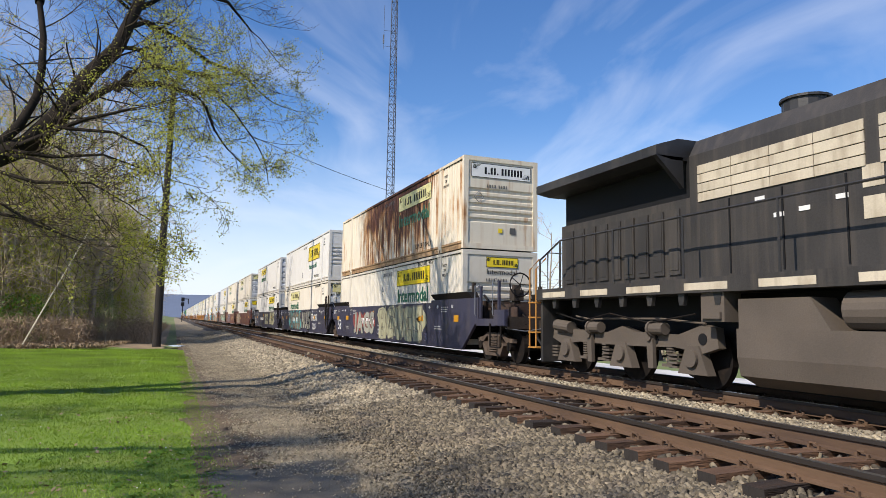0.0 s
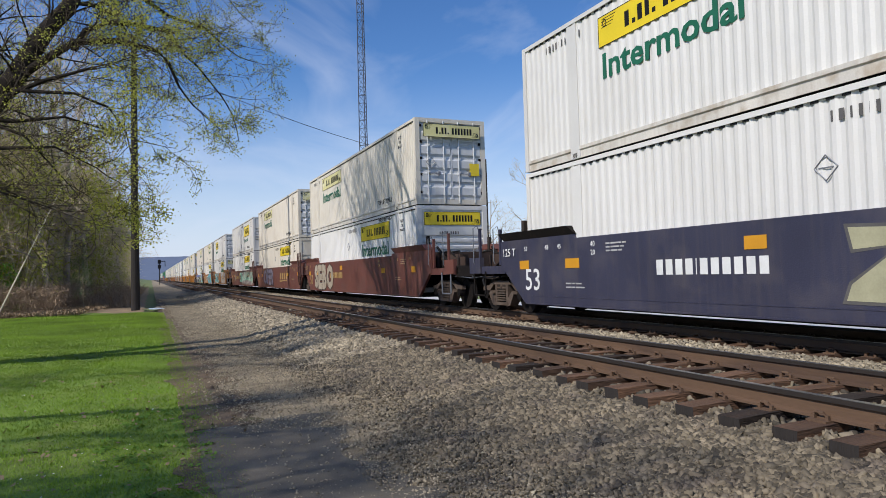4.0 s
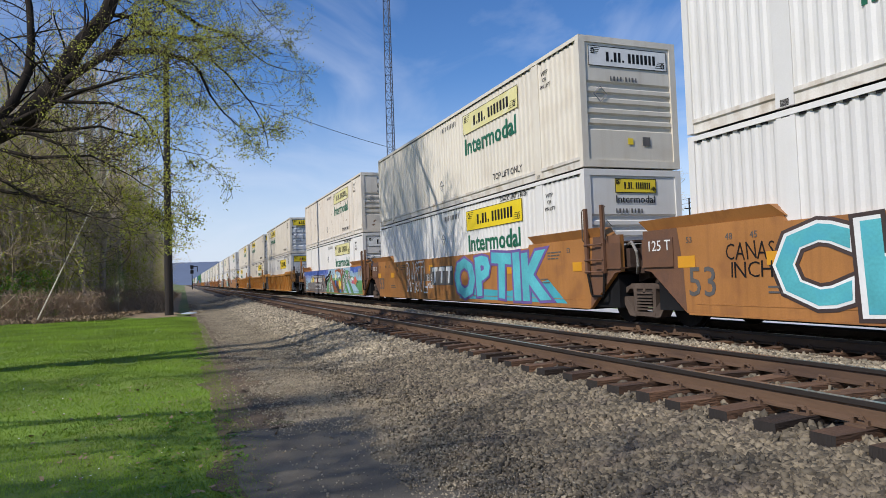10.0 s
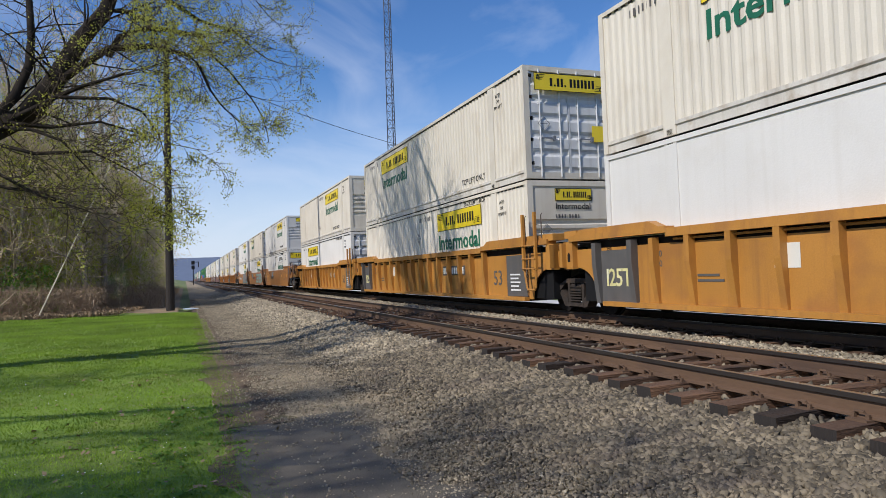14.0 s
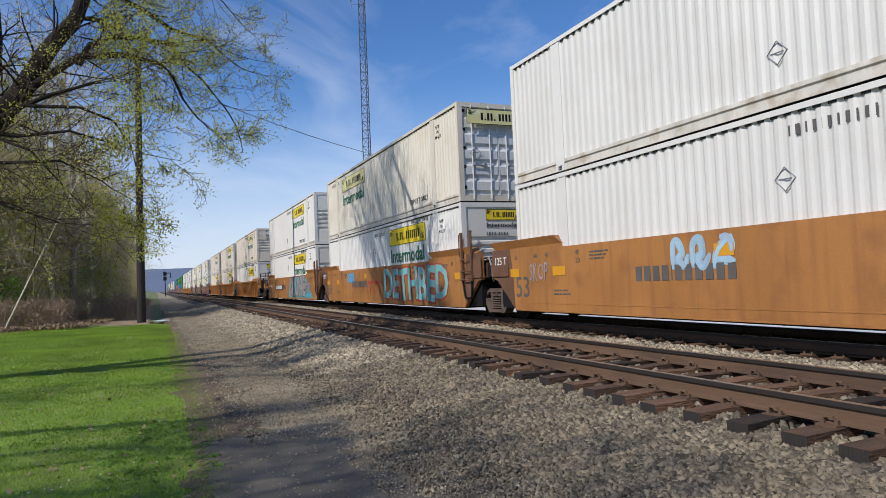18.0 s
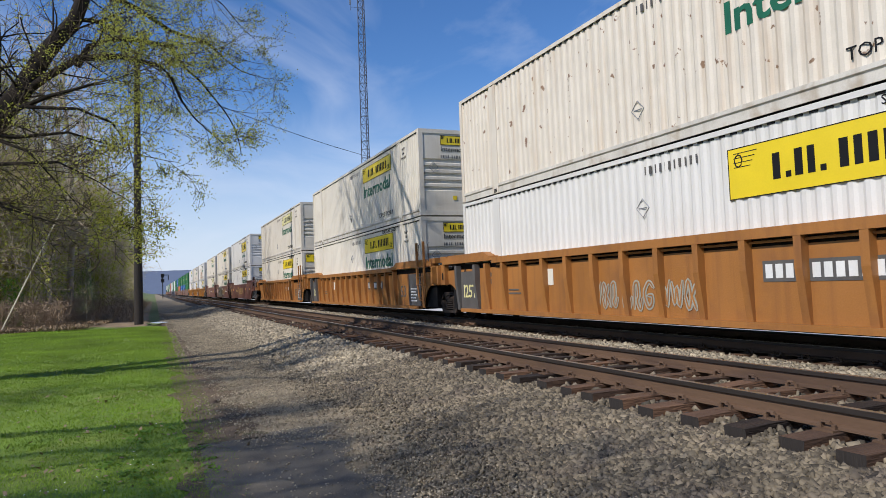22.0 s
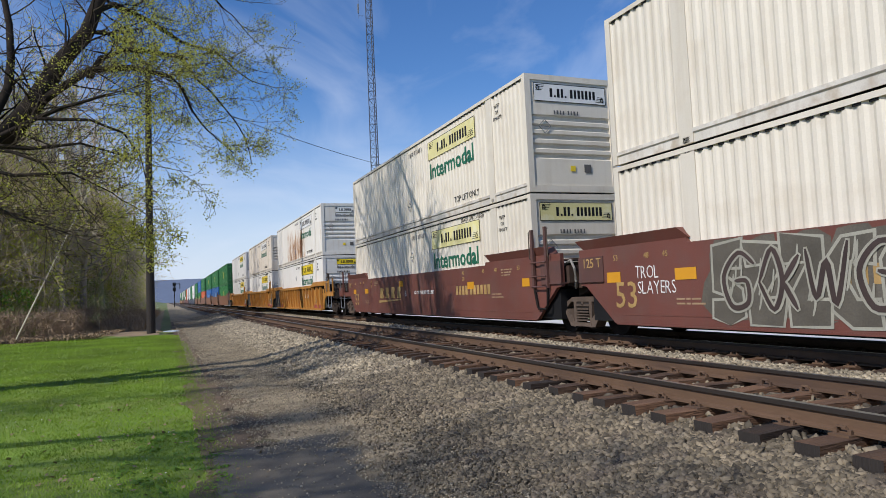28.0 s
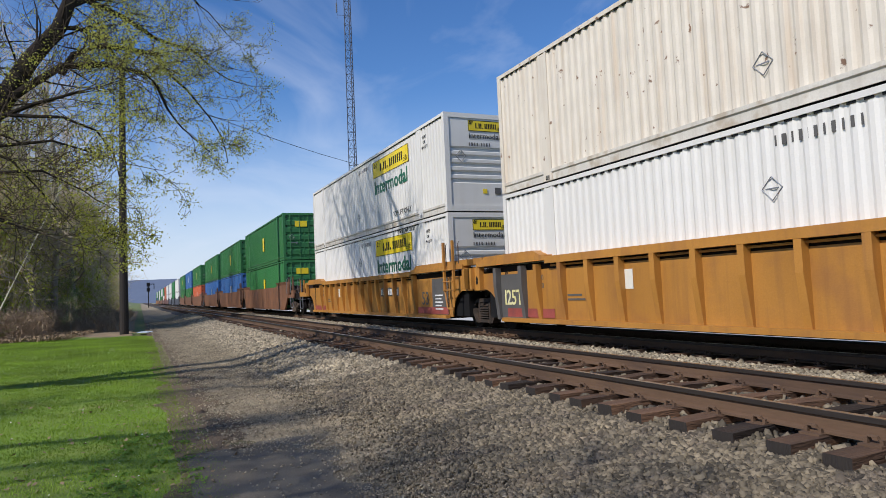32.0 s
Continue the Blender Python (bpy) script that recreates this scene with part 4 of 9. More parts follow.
    for k, (txt, yy) in enumerate((("53", 0.75), ("48", 2.0), ("45", 2.75), ("40", 4.1), ("20", 4.1))):
        part("lettering", lettering(txt, 0.15, marks["ink"]), ob, q(yy, 1.5 if k != 4 else 1.33))
    for k in range(6):
        part("stencil", bars([0.12, 0.2 + 0.06 * (k % 3), 0.1], 0.03, 0.03, marks["faint"]), ob, q(L - 3.0 if k < 3 else 1.6, 1.38 + 0.07 * (k % 3)))
    for k in range(4):
        part("stencil", bars([0.2, 0.1, 0.3 - 0.1 * (k % 2)], 0.03, 0.03, marks["faint"]), ob, q(L - 1.6 if k < 2 else 2.2, 0.66 + 0.08 * k))
    part("painted_number", bars([0.16] * 4 + [0.02] + [0.16] * 6, 0.26, 0.07, marks["ink"]), ob, q(marks.get("number", 11.6), 0.92))
    return ob


def ribbed_well(paint, y, near_car, far_car, marks, group):
    ob = thing("well_car_unit", marks["label"], "well car", group, Matrix.Translation((XC, y, 0)))
    L, X = CL, CW + 0.20
    for sx in (-1, 1):
        def sheet(sx=sx):
            a, b = sx * (X - 0.15), sx * (X - 0.18)
            arch = [(L + 0.32 + 0.80 * (1 - math.cos(k * 0.262)), 0.30 + 0.75 * math.sin(k * 0.262)) for k in range(7)] + [(L + 1.5, 1.07)]
            near = [(-0.18 - 0.85 * (1 - math.cos(k * 0.262)), 0.30 + 0.75 * math.sin(k * 0.262)) for k in range(7)] + [(-1.5, 1.07)]
            return Shape().prism([*arch, (L + 1.5, 1.44), (-1.5, 1.44), *near[::-1]], a, b, "x").mesh("side_sheet", paint)
        part("side_sheet", shared(("sheet", paint, sx), sheet), ob)

        def chord(sx=sx):
            s = Shape()
            lo, hi = min(sx * X, sx * (X - 0.26)), max(sx * X, sx * (X - 0.26))
            s.box(lo, hi, 2.6, L - 2.0, 1.55, 1.70)
            for a, b in ((-1.2, 2.6), (L - 2.0, L + 1.2)):
                s.box(lo, hi, a, b, 1.62, 1.74)
                s.prism([(a + 0.2, 1.74), (b - 0.15, 1.74), (b - 0.4, 1.86), (a + 0.5, 1.86)], sx * (X - 0.03), sx * (X - 0.28), "x")
            return s.mesh("top_chord", paint)
        part("top_chord", shared(("chord", paint, sx), chord), ob)
        part("bottom_chord", shared(("bchord", paint, sx), lambda sx=sx: Shape().box(min(sx * (X - 0.01), sx * (X - 0.14)), max(sx * (X - 0.01), sx * (X - 0.14)), 0.0, L, 0.26, 0.35).mesh("bottom_chord", paint)), ob)

        def post(sx=sx):
            return Shape().prism([(sx * (X - 0.15), 0.35), (sx * (X - 0.10), 0.35), (sx * (X - 0.005), 1.1), (sx * (X - 0.005), 1.55), (sx * (X - 0.15), 1.55)], -0.06, 0.06, "y").mesh("side_post", paint)
        for k in range(1, 16):
            if sx == 1 and k % 4 or sx == -1 and k == 1:
                continue
            part("side_post", shared(("post", paint, sx), post), ob, Matrix.Translation((0, 0.65 + k * (L - 1.3) / 16, 0)))
        if near_car and sx == -1:
            for yy in (1.25, 0.25):
                part("side_post", shared(("post", paint, sx), post), ob, Matrix.Translation((0, yy, 0)))
        part("pipe_rail", shared(("pipe", paint, sx), lambda sx=sx: Shape().tube([(sx * (X - 0.10), 2.7, 1.50), (sx * (X - 0.10), L - 2.1, 1.50)], 0.022, 6).mesh("pipe_rail", paint)), ob)
        # dark strip behind the sheet's top stands in for the slot's shadow
        part("slot_rail", shared(("slot", sx), lambda sx=sx: Shape().box(min(sx * (X - 0.19), sx * (X - 0.25)), max(sx * (X - 0.19), sx * (X - 0.25)), -0.6, L + 0.6, 1.25, 1.6).mesh("slot_rail", "steel_dark")), ob)
    part("well_floor", shared(("wfloor", paint), lambda: Shape().box(-X + 0.1, X - 0.1, 0.2, L - 0.2, 0.24, 0.34).box(-X + 0.15, X - 0.15, 0.02, 0.18, 0.3, 1.45).box(-X + 0.15, X - 0.15, L - 0.18, L - 0.02, 0.3, 1.45).mesh("well_floor", "steel_dark")), ob)
    ends(ob, paint, near_car, far_car, X, group)
    q = lambda yy, zz, d=0.145: on_near(-X + d, yy, zz)
    ink = marks["ink"]
    grey = shared("grey_panel_mesh", lambda: Shape().box(0, 1.12, -0.008, 0, 0, 1.06).mesh("grey_panel", "grey_car"))
    if not near_car:
        part("grey_panel", grey, ob, q(1.22, 0.36), "dark grey data panel")
        for k in range(5):
            part("stencil", bars([0.55 - 0.1 * (k % 2)], 0.04, 0.02, "white_print"), ob, q(1.0, 0.5 + 0.1 * k, 0.134))
    if not far_car:
        part("grey_panel", grey, ob, q(L + 0.22, 0.32), "dark grey data panel")
        for k, ch in enumerate("125T"):
            part("numeral", lettering(ch, 0.50, "pale_yellow", 0.01), ob, q(L + 0.09 - (0.0, 0.16, 0.39, 0.62)[k], 0.66, 0.134))
        for k, yy in enumerate((L + 0.24, L - 0.95)):
            part("panel_post", shared("ppost", lambda: Shape().prism([(-X + 0.15, 0.30), (-X + 0.08, 0.30), (-X - 0.005, 1.1), (-X - 0.005, 1.55), (-X + 0.15, 1.55)], -0.07, 0.07, "y").mesh("panel_post", "grey_car")), ob, Matrix.Translation((0, yy, 0)))
    spell(ob, "53", 0.58, ink, q(2.08, 0.64), 0.004, "numeral")
    part("lettering", lettering("20", 0.17, ink), ob, q(L - 1.55, 1.2))
    part("lettering", lettering("40", 0.17, ink), ob, q(L - 1.55, 1.02))
    part("number_patch", shared("npatch", lambda: Shape().box(0, 1.9, -0.004, 0, 0, 0.3).mesh("number_patch", "grey_car")), ob, q(6.0, 0.93))
    part("painted_number", bars([0.12] * 4 + [0.02] + [0.12] * 6, 0.2, 0.05, "white_print"), ob, q(5.95, 0.98, 0.139))
    part("data_sticker", shared("sticker", lambda: Shape().box(0, 0.45, -0.004, 0, 0, 0.36).mesh("data_sticker", "conspicuity")), ob, q(L - 4.2, 0.95))
    for k in range(4):
        part("stencil", bars([0.6 - 0.1 * (k % 2)], 0.04, 0.02, ink), ob, q(L - 2.6 if k < 2 else 5.0, 0.75 + 0.09 * k))
    return ob


def ends(ob, paint, near_car, far_car, X, group):
    """Platforms, trucks, ladders, couplers at both ends of a unit."""
    L = CL
    ribbed = paint in RIBBED
    for y0, s, car in ((0.0, -1, near_car), (L, 1, far_car)):
        reach = 3.45 if car else 1.55

        def platform(reach=reach, s=s):
            sh = Shape()
            sh.box(-0.35, 0.35, min(0, s * reach), max(0, s * reach), 0.82, 1.15)
            sh.box(-X + 0.2, X - 0.2, min(s * 0.1, s * 1.2), max(s * 0.1, s * 1.2), 1.05, 1.2)
            if reach > 2:
                sh.box(-X + 0.1, X - 0.1, min(s * 1.2, s * 2.95), max(s * 1.2, s * 2.95), 1.0, 1.12)
                sh.box(-X + 0.05, X - 0.05, min(s * 2.9, s * 3.0), max(s * 2.9, s * 3.0), 0.92, 1.24)
            return sh.mesh("end_platform", "grime_shade")
        part("end_platform", shared(("plat", paint, s, car), platform), ob, Matrix.Translation((0, y0, 0)))
        if car:
            # under ribbed cars the darker coat stands in for the platform's shade
            truck(ob, y0 + s * 1.75, "grime_shade" if ribbed else "truck_dust")
            rod = "galvanised" if paint != "blue" else "steel_dark"
            lo = lambda a, b: (min(s * a, s * b), max(s * a, s * b))
            here = Matrix.Translation((0, y0, 0))

            def inner(s=s):
                sh = Shape()
                sh.box(-0.8, 0.8, *lo(0.2, 2.2), 1.2, 1.6).box(-1.05, 1.05, *lo(0.15, 1.0), 1.2, 1.7)
                sh.box(-0.9, -0.86, *lo(1.0, 2.75), 1.12, 1.5).box(0.86, 0.9, *lo(1.0, 2.75), 1.12, 1.5)
                return sh.mesh("end_housing", "brown_dirt")
            part("end_housing", shared(("inner", s), inner), ob, here)
            for sx in (-1, 1):
                part("end_sill", shared(("endsill", paint, s), lambda: Shape().box(-0.05, 0.05, *lo(1.1, 3.0), 1.03 if ribbed else 0.98, 1.27 if ribbed else 1.18).mesh("end_sill", paint)), ob, Matrix.Translation((sx * (X - 0.06), y0, 0)))
                part("slanted_brace", shared(("brace", s), lambda: Shape().tube([(0, s * 0.9, 1.85), (0, s * 1.5, 1.5), (0, s * 2.35, 1.1)], 0.055, 4).mesh("slanted_brace", "steel_dark")), ob, Matrix.Translation((sx * 0.98, y0, 0)))
                if ribbed:
                    part("end_bracket", shared(("bracket", paint, s), lambda: Shape().box(-0.09, 0.05, *lo(1.15, 1.48), 1.05, 1.72).box(-0.11, -0.09, *lo(1.3, 1.42), 1.2, 1.5).mesh("end_bracket", paint)), ob, Matrix.Translation((sx * (X - 0.06), y0, 0)) @ Matrix.Rotation(0 if sx == -1 else math.pi, 4, "Z") @ Matrix.Diagonal((1, -sx, 1, 1)))
                    # thin black plate paints the dark of an open slot on the bracket
                    part("bracket_slot", shared(("slot_hole", s), lambda: Shape().box(-0.004, 0.004, *lo(1.28, 1.4), 1.22, 1.46).mesh("bracket_slot", "black")), ob, Matrix.Translation((sx * (X + 0.052), y0, 0)))
                else:
                    part("step_box", shared(("stepbox", paint, s), lambda: Shape().box(-0.06, 0.06, *lo(2.35, 3.0), 1.0, 1.42).mesh("step_box", paint)), ob, Matrix.Translation((sx * (X - 0.02), y0, 0)))

            def coupler(s=s):
                sh = Shape().box(-0.11, 0.11, *lo(2.9, 3.5), 0.78, 0.98)
                sh.prism([(-0.2, s * 3.45), (0.2, s * 3.45), (0.24, s * 3.62), (0.06, s * 3.66), (-0.05, s * 3.58), (-0.2, s * 3.64)], 0.72, 1.02, "z")
                return sh.mesh("coupler", "steel_dark")
            part("coupler", shared(("coupler", s), coupler), ob, here)
            for a, top in ((2.0, 1.9), (2.85, 1.95)) if ribbed else ((1.35, 2.1), (2.5, 2.2)):
                part("hand_post", shared(("handpost", paint, top), lambda: Shape().box(-0.03, 0.03, -0.04, 0.04, 1.2, top).box(-0.035, 0.035, -0.05, 0.05, top - 0.03, top).mesh("hand_post", paint)), ob, Matrix.Translation((-X + 0.05, y0 + s * a, 0)))
                part("grab_iron", shared(("grab", s, top), lambda: Shape().tube([(-0.06, 0.1, 1.25), (-0.09, 0.1, 1.3), (-0.09, 0.1, top + 0.02), (-0.03, -0.02, top + 0.08), (0.03, -0.02, top - 0.1)], 0.014, 6).mesh("grab_iron", "galvanised")), ob, Matrix.Translation((-X + 0.03, y0 + s * a + 0.08, 0)))

            def step(s=s):
                return Shape().tube([(-X - 0.02, s * 2.1, 1.05), (-X - 0.02, s * 2.1, 0.46), (-X - 0.02, s * 2.14, 0.42), (-X - 0.02, s * 2.71, 0.42), (-X - 0.02, s * 2.75, 0.46), (-X - 0.02, s * 2.75, 1.05)], 0.022, 6).mesh("step_iron", rod)
            part("step_iron", shared(("step", s, paint), step), ob, here)

            def piping(s=s):
                sh = Shape()
                for x in (-0.85, -0.55, 0.6):
                    sh.tube([(x, s * 0.3, 1.66), (x, s * 1.6, 1.7), (x + 0.15, s * 2.4, 1.2), (x + 0.1, s * 3.0, 1.02)], 0.03, 6)
                sh.box(-1.05, -0.72, *lo(1.4, 1.9), 1.12, 1.42)
                return sh.mesh("brake_piping", "steel_dark")
            part("brake_piping", shared(("pipes", s), piping), ob, here)
            part("air_hose", shared(("hose", s), lambda: Shape().tube([(-0.45, s * 2.95, 0.95), (-0.5, s * 3.15, 0.7), (-0.42, s * 3.4, 0.42), (-0.3, s * 3.55, 0.4), (-0.22, s * 3.68, 0.55)], 0.035, 7).mesh("air_hose", "black")), ob, here)
            part("pull_rod", shared(("pull", s), lambda: Shape().tube([(-X + 0.02, s * 2.95, 0.93), (-0.8, s * 3.05, 0.86), (-0.2, s * 3.1, 0.95)], 0.016, 5).mesh("pull_rod", "galvanised")), ob, here)
            for x, a, h in ((-1.12, 0.45, 2.25), (1.1, 0.5, 2.2)):
                part("stanchion", shared(("stanchion", h), lambda: Shape().box(-0.05, 0.05, -0.06, 0.06, 1.2, h).mesh("stanchion", "grime_shade")), ob, Matrix.Translation((x, y0 + s * a, 0)))
            if s == 1 and group.endswith(" 3"):
                part("tall_post", shared(("tall", paint), lambda: Shape().box(-0.05, 0.05, -0.06, 0.06, 1.2, 2.75).mesh("tall_post", "yellow_car" if paint == "orange" else paint)), ob, Matrix.Translation((-X + 0.1, y0 + 2.55, 0)))
            if s == -1 and paint == "orange":
                part("air_reservoir", shared("airres", lambda: Shape().tube([(-0.85, -0.42, 1.82), (-0.85, -0.50, 1.82), (-0.85, -1.25, 1.82), (-0.85, -1.33, 1.82)], 0.2, 16).mesh("air_reservoir", "rust_car")), ob)
            if s == -1 and (paint in ("orange", "blue") or group.endswith(" 6")):
                def stand():
                    sh = Shape().box(-0.45, -0.25, -1.75, -1.6, 1.12, 2.15).box(-0.5, -0.2, -1.85, -1.55, 1.7, 2.0)
                    sh.tube([(-0.35, -1.6, 1.5), (-0.35, -1.2, 1.3), (-0.6, -0.9, 1.25)], 0.05, 6)
                    return sh.mesh("brake_stand", "grime_shade")

                def wheel():
                    sh = Shape()
                    c = Vector((-0.35, -1.92, 2.15))
                    pts = [c + Vector((0.33 * math.cos(a * 0.3927), 0, 0.33 * math.sin(a * 0.3927))) for a in range(17)]
                    sh.tube(pts, 0.022, 5)
                    for a in range(5):
                        sh.tube([c, c + Vector((0.32 * math.cos(a * 1.2566), 0, 0.32 * math.sin(a * 1.2566)))], 0.014, 4)
                    return sh.mesh("hand_brake_wheel", "steel_dark")
                st = part("brake_stand", shared("bstand", stand), ob)
                part("hand_brake_wheel", shared("bwheel", wheel), st)
        else:
            articulated_end(ob, paint, X, y0, s, ribbed)


def articulated_end(ob, paint, X, y0, s, ribbed):
    """The end of a unit over a shared truck: connector casting, end panel, hose, and steps at the leading end."""
    here = Matrix.Translation((0, y0, 0))
    lo = lambda a, b: (min(s * a, s * b), max(s * a, s * b))
    dirt = "brown_dirt" if not ribbed else "grime_shade"
    if s == 1:
        # darker coat under ribbed units imitates shade on the truck
        truck(ob, y0 + 1.61, "grime_shade" if ribbed else "truck_dust")

    def casting(s=s):
        sh = Shape().box(-X + 0.42, X - 0.42, *lo(0.2, 1.42), 1.0, 1.58)
        sh.prism([(s * 0.2, 0.62), (s * 1.35, 0.90), (s * 1.35, 1.02), (s * 0.2, 1.02)], -0.75, 0.75, "x")
        sh.box(-X + 0.16, -X + 0.42, *lo(1.12, 1.34), 1.12, 1.50)
        return sh.mesh("connector_casting", dirt)
    part("connector_casting", shared(("casting", s, paint), casting), ob, here)
    # black block puts the deep shade below the unit's end into its colour
    part("drop_plate", shared(("dropplate", s), lambda: Shape().box(-X + 0.12, X - 0.12, *lo(-0.1, 1.0), 0.32, 0.98).mesh("drop_plate", "black")), ob, here)
    part("cross_walk", shared(("crosswalk", s, paint), lambda: Shape().box(-X + 0.25, X - 0.25, *lo(0.7, 1.38), 1.62, 1.66).mesh("cross_walk", dirt)), ob, here)
    if ribbed:
        for sx in (-1, 1):
            flip = Matrix.Translation((sx * (X - 0.12), y0, 0)) @ Matrix.Diagonal((-sx, 1, 1, 1))
            part("end_bracket", shared(("abracket", paint, s), lambda: Shape().box(-0.09, 0.05, *lo(1.10, 1.46), 1.02, 1.62).box(-0.20, 0.05, *lo(1.36, 1.46), 1.06, 1.60).mesh("end_bracket", paint)), ob, flip)
            # slot not cut: its dark inside is a black plate
            part("bracket_slot", shared(("aslot", s), lambda: Shape().prism([(s * 1.20, 1.18), (s * 1.30, 1.18), (s * 1.30, 1.34), (s * 1.25, 1.39), (s * 1.20, 1.34)], -0.056, -0.050, "x").mesh("bracket_slot", "black")), ob, Matrix.Translation((sx * (X - 0.08), y0, 0)) @ Matrix.Diagonal((-sx, 1, 1, 1)))
            part("stop_block", shared(("stopblock", paint, s), lambda: Shape().box(-0.16, 0.16, *lo(0.95, 1.42), 1.70, 1.86).mesh("stop_block", paint)), ob, Matrix.Translation((sx * (X - 0.2), y0, 0)))
    else:
        # boxed end of the side sill with a ledge below it
        for sx in (-1, 1):
            part("end_box", shared(("endbox", paint, s, sx), lambda: Shape().box(*sorted((sx * (X + 0.004), sx * (X + 0.022))), *lo(0.42, 1.27), 1.13, 1.62).box(*sorted((sx * (X - 0.2), sx * (X + 0.04))), *lo(0.42, 1.27), 1.105, 1.13).mesh("end_box", "end_" + paint)), ob, here)
    hose = Shape().tube([(-X + 0.30, s * 0.9, 1.50), (-X + 0.20, s * 1.35, 1.62), (-X + 0.16, s * 1.55, 1.42), (-X + 0.20, s * 1.52, 1.15), (-X + 0.34, s * 1.30, 1.00)], 0.030, 7)
    if s == -1:
        part("air_hose", shared("ahose", lambda: hose.mesh("air_hose", "hose_grey")), ob, here)
        steps_paint = paint if ribbed else ("steel_dark" if paint == "blue" else "end_" + paint)
        posts = part("end_ladder", shared(("eladder", paint), lambda: Shape().box(-X - 0.09, -X - 0.03, -0.20, -0.11, 1.02, 2.40).box(-X - 0.09, -X - 0.03, -0.80, -0.72, 1.02, 2.42).mesh("end_ladder", steps_paint)), ob, here, "upright posts of the end ladder")
        for z in (1.06, 1.30, 1.62):
            part("rung", shared(("erung", paint), lambda: Shape().tube([(-X - 0.10, -0.12, 0), (-X - 0.10, -0.78, 0)], 0.018, 6).mesh("rung", steps_paint)), posts, Matrix.Translation((0, 0, z)))
        part("stirrup", shared(("estirrup", paint), lambda: Shape().tube([(-X - 0.06, -0.16, 1.04), (-X - 0.05, -0.26, 0.60), (-X - 0.05, -0.30, 0.55), (-X - 0.05, -0.66, 0.55), (-X - 0.05, -0.70, 0.60), (-X - 0.06, -0.76, 1.04)], 0.028, 6).mesh("stirrup", "steel_dark" if not ribbed else paint)), posts)
        for yy in (-0.06, -0.88):
            part("grab_iron", shared("egrab", lambda: Shape().tube([(-X - 0.06, 0, 1.70), (-X - 0.09, 0, 1.74), (-X - 0.09, 0, 2.34), (-X - 0.06, 0, 2.38)], 0.014, 6).mesh("grab_iron", "truck_dust")), posts, Matrix.Translation((0, yy, 0)))


def ribbon(sh, pts, r, dep):
    """A flat brush stroke with rounded ends through pts, in the x-z plane."""
    fine = []
    n = len(pts)
    for i in range(n - 1):
        p0, p1, p2, p3 = (Vector(pts[max(0, min(n - 1, i + k))]) for k in (-1, 0, 1, 2))
        for k in range(5):
            t = k / 5
            fine.append(0.5 * ((2 * p1) + (p2 - p0) * t + (2 * p0 - 5 * p1 + 4 * p2 - p3) * t * t + (3 * p1 - p0 - 3 * p2 + p3) * t * t * t))
    fine.append(Vector(pts[-1]))
    left, right = [], []
    m = len(fine)
    for i, p in enumerate(fine):
        d = (fine[min(m - 1, i + 1)] - fine[max(0, i - 1)]).normalized()
        nrm = Vector((-d.y, d.x))
        w = r * (0.75 + 0.35 * math.sin(3.1416 * i / (m - 1)))
        if i in (0, m - 1):
            p = p + d * (r * 0.7 if i else -r * 0.7)
            w *= 0.55
        left.append(p + nrm * w)
        right.append(p - nrm * w)
    v = [(q.x, dep - 0.0016 * (i % m) / m, q.y) for i, q in enumerate(left + right)]
    sh.add(v, [(i, i + 1, m + i + 1, m + i) for i in range(m - 1)])


GLYPHS = [  # swelling loops, hooks and arrows
    [[(0.1, 0.1), (0.15, 0.8), (0.5, 0.95), (0.6, 0.5), (0.4, 0.3), (0.7, 0.05), (0.95, 0.4)]],
    [[(0.05, 0.9), (0.3, 0.2), (0.5, 0.75), (0.7, 0.15), (0.95, 0.95)]],
    [[(0.9, 0.8), (0.5, 0.98), (0.1, 0.6), (0.35, 0.1), (0.8, 0.15), (0.75, 0.5), (0.45, 0.55)]],
    [[(0.05, 0.05), (0.3, 0.6), (0.9, 0.9)], [(0.9, 0.9), (0.55, 0.98)], [(0.9, 0.9), (0.95, 0.5)], [(0.35, 0.3), (0.9, 0.2)]],
    [[(0.1, 0.95), (0.5, 0.6), (0.15, 0.3), (0.6, 0.05), (0.95, 0.3), (0.7, 0.7), (0.95, 0.95)]],
    [[(0.05, 0.5), (0.35, 0.98), (0.6, 0.5), (0.35, 0.04), (0.05, 0.5)], [(0.6, 0.5), (0.95, 0.85)], [(0.6, 0.5), (0.95, 0.1)]],
]


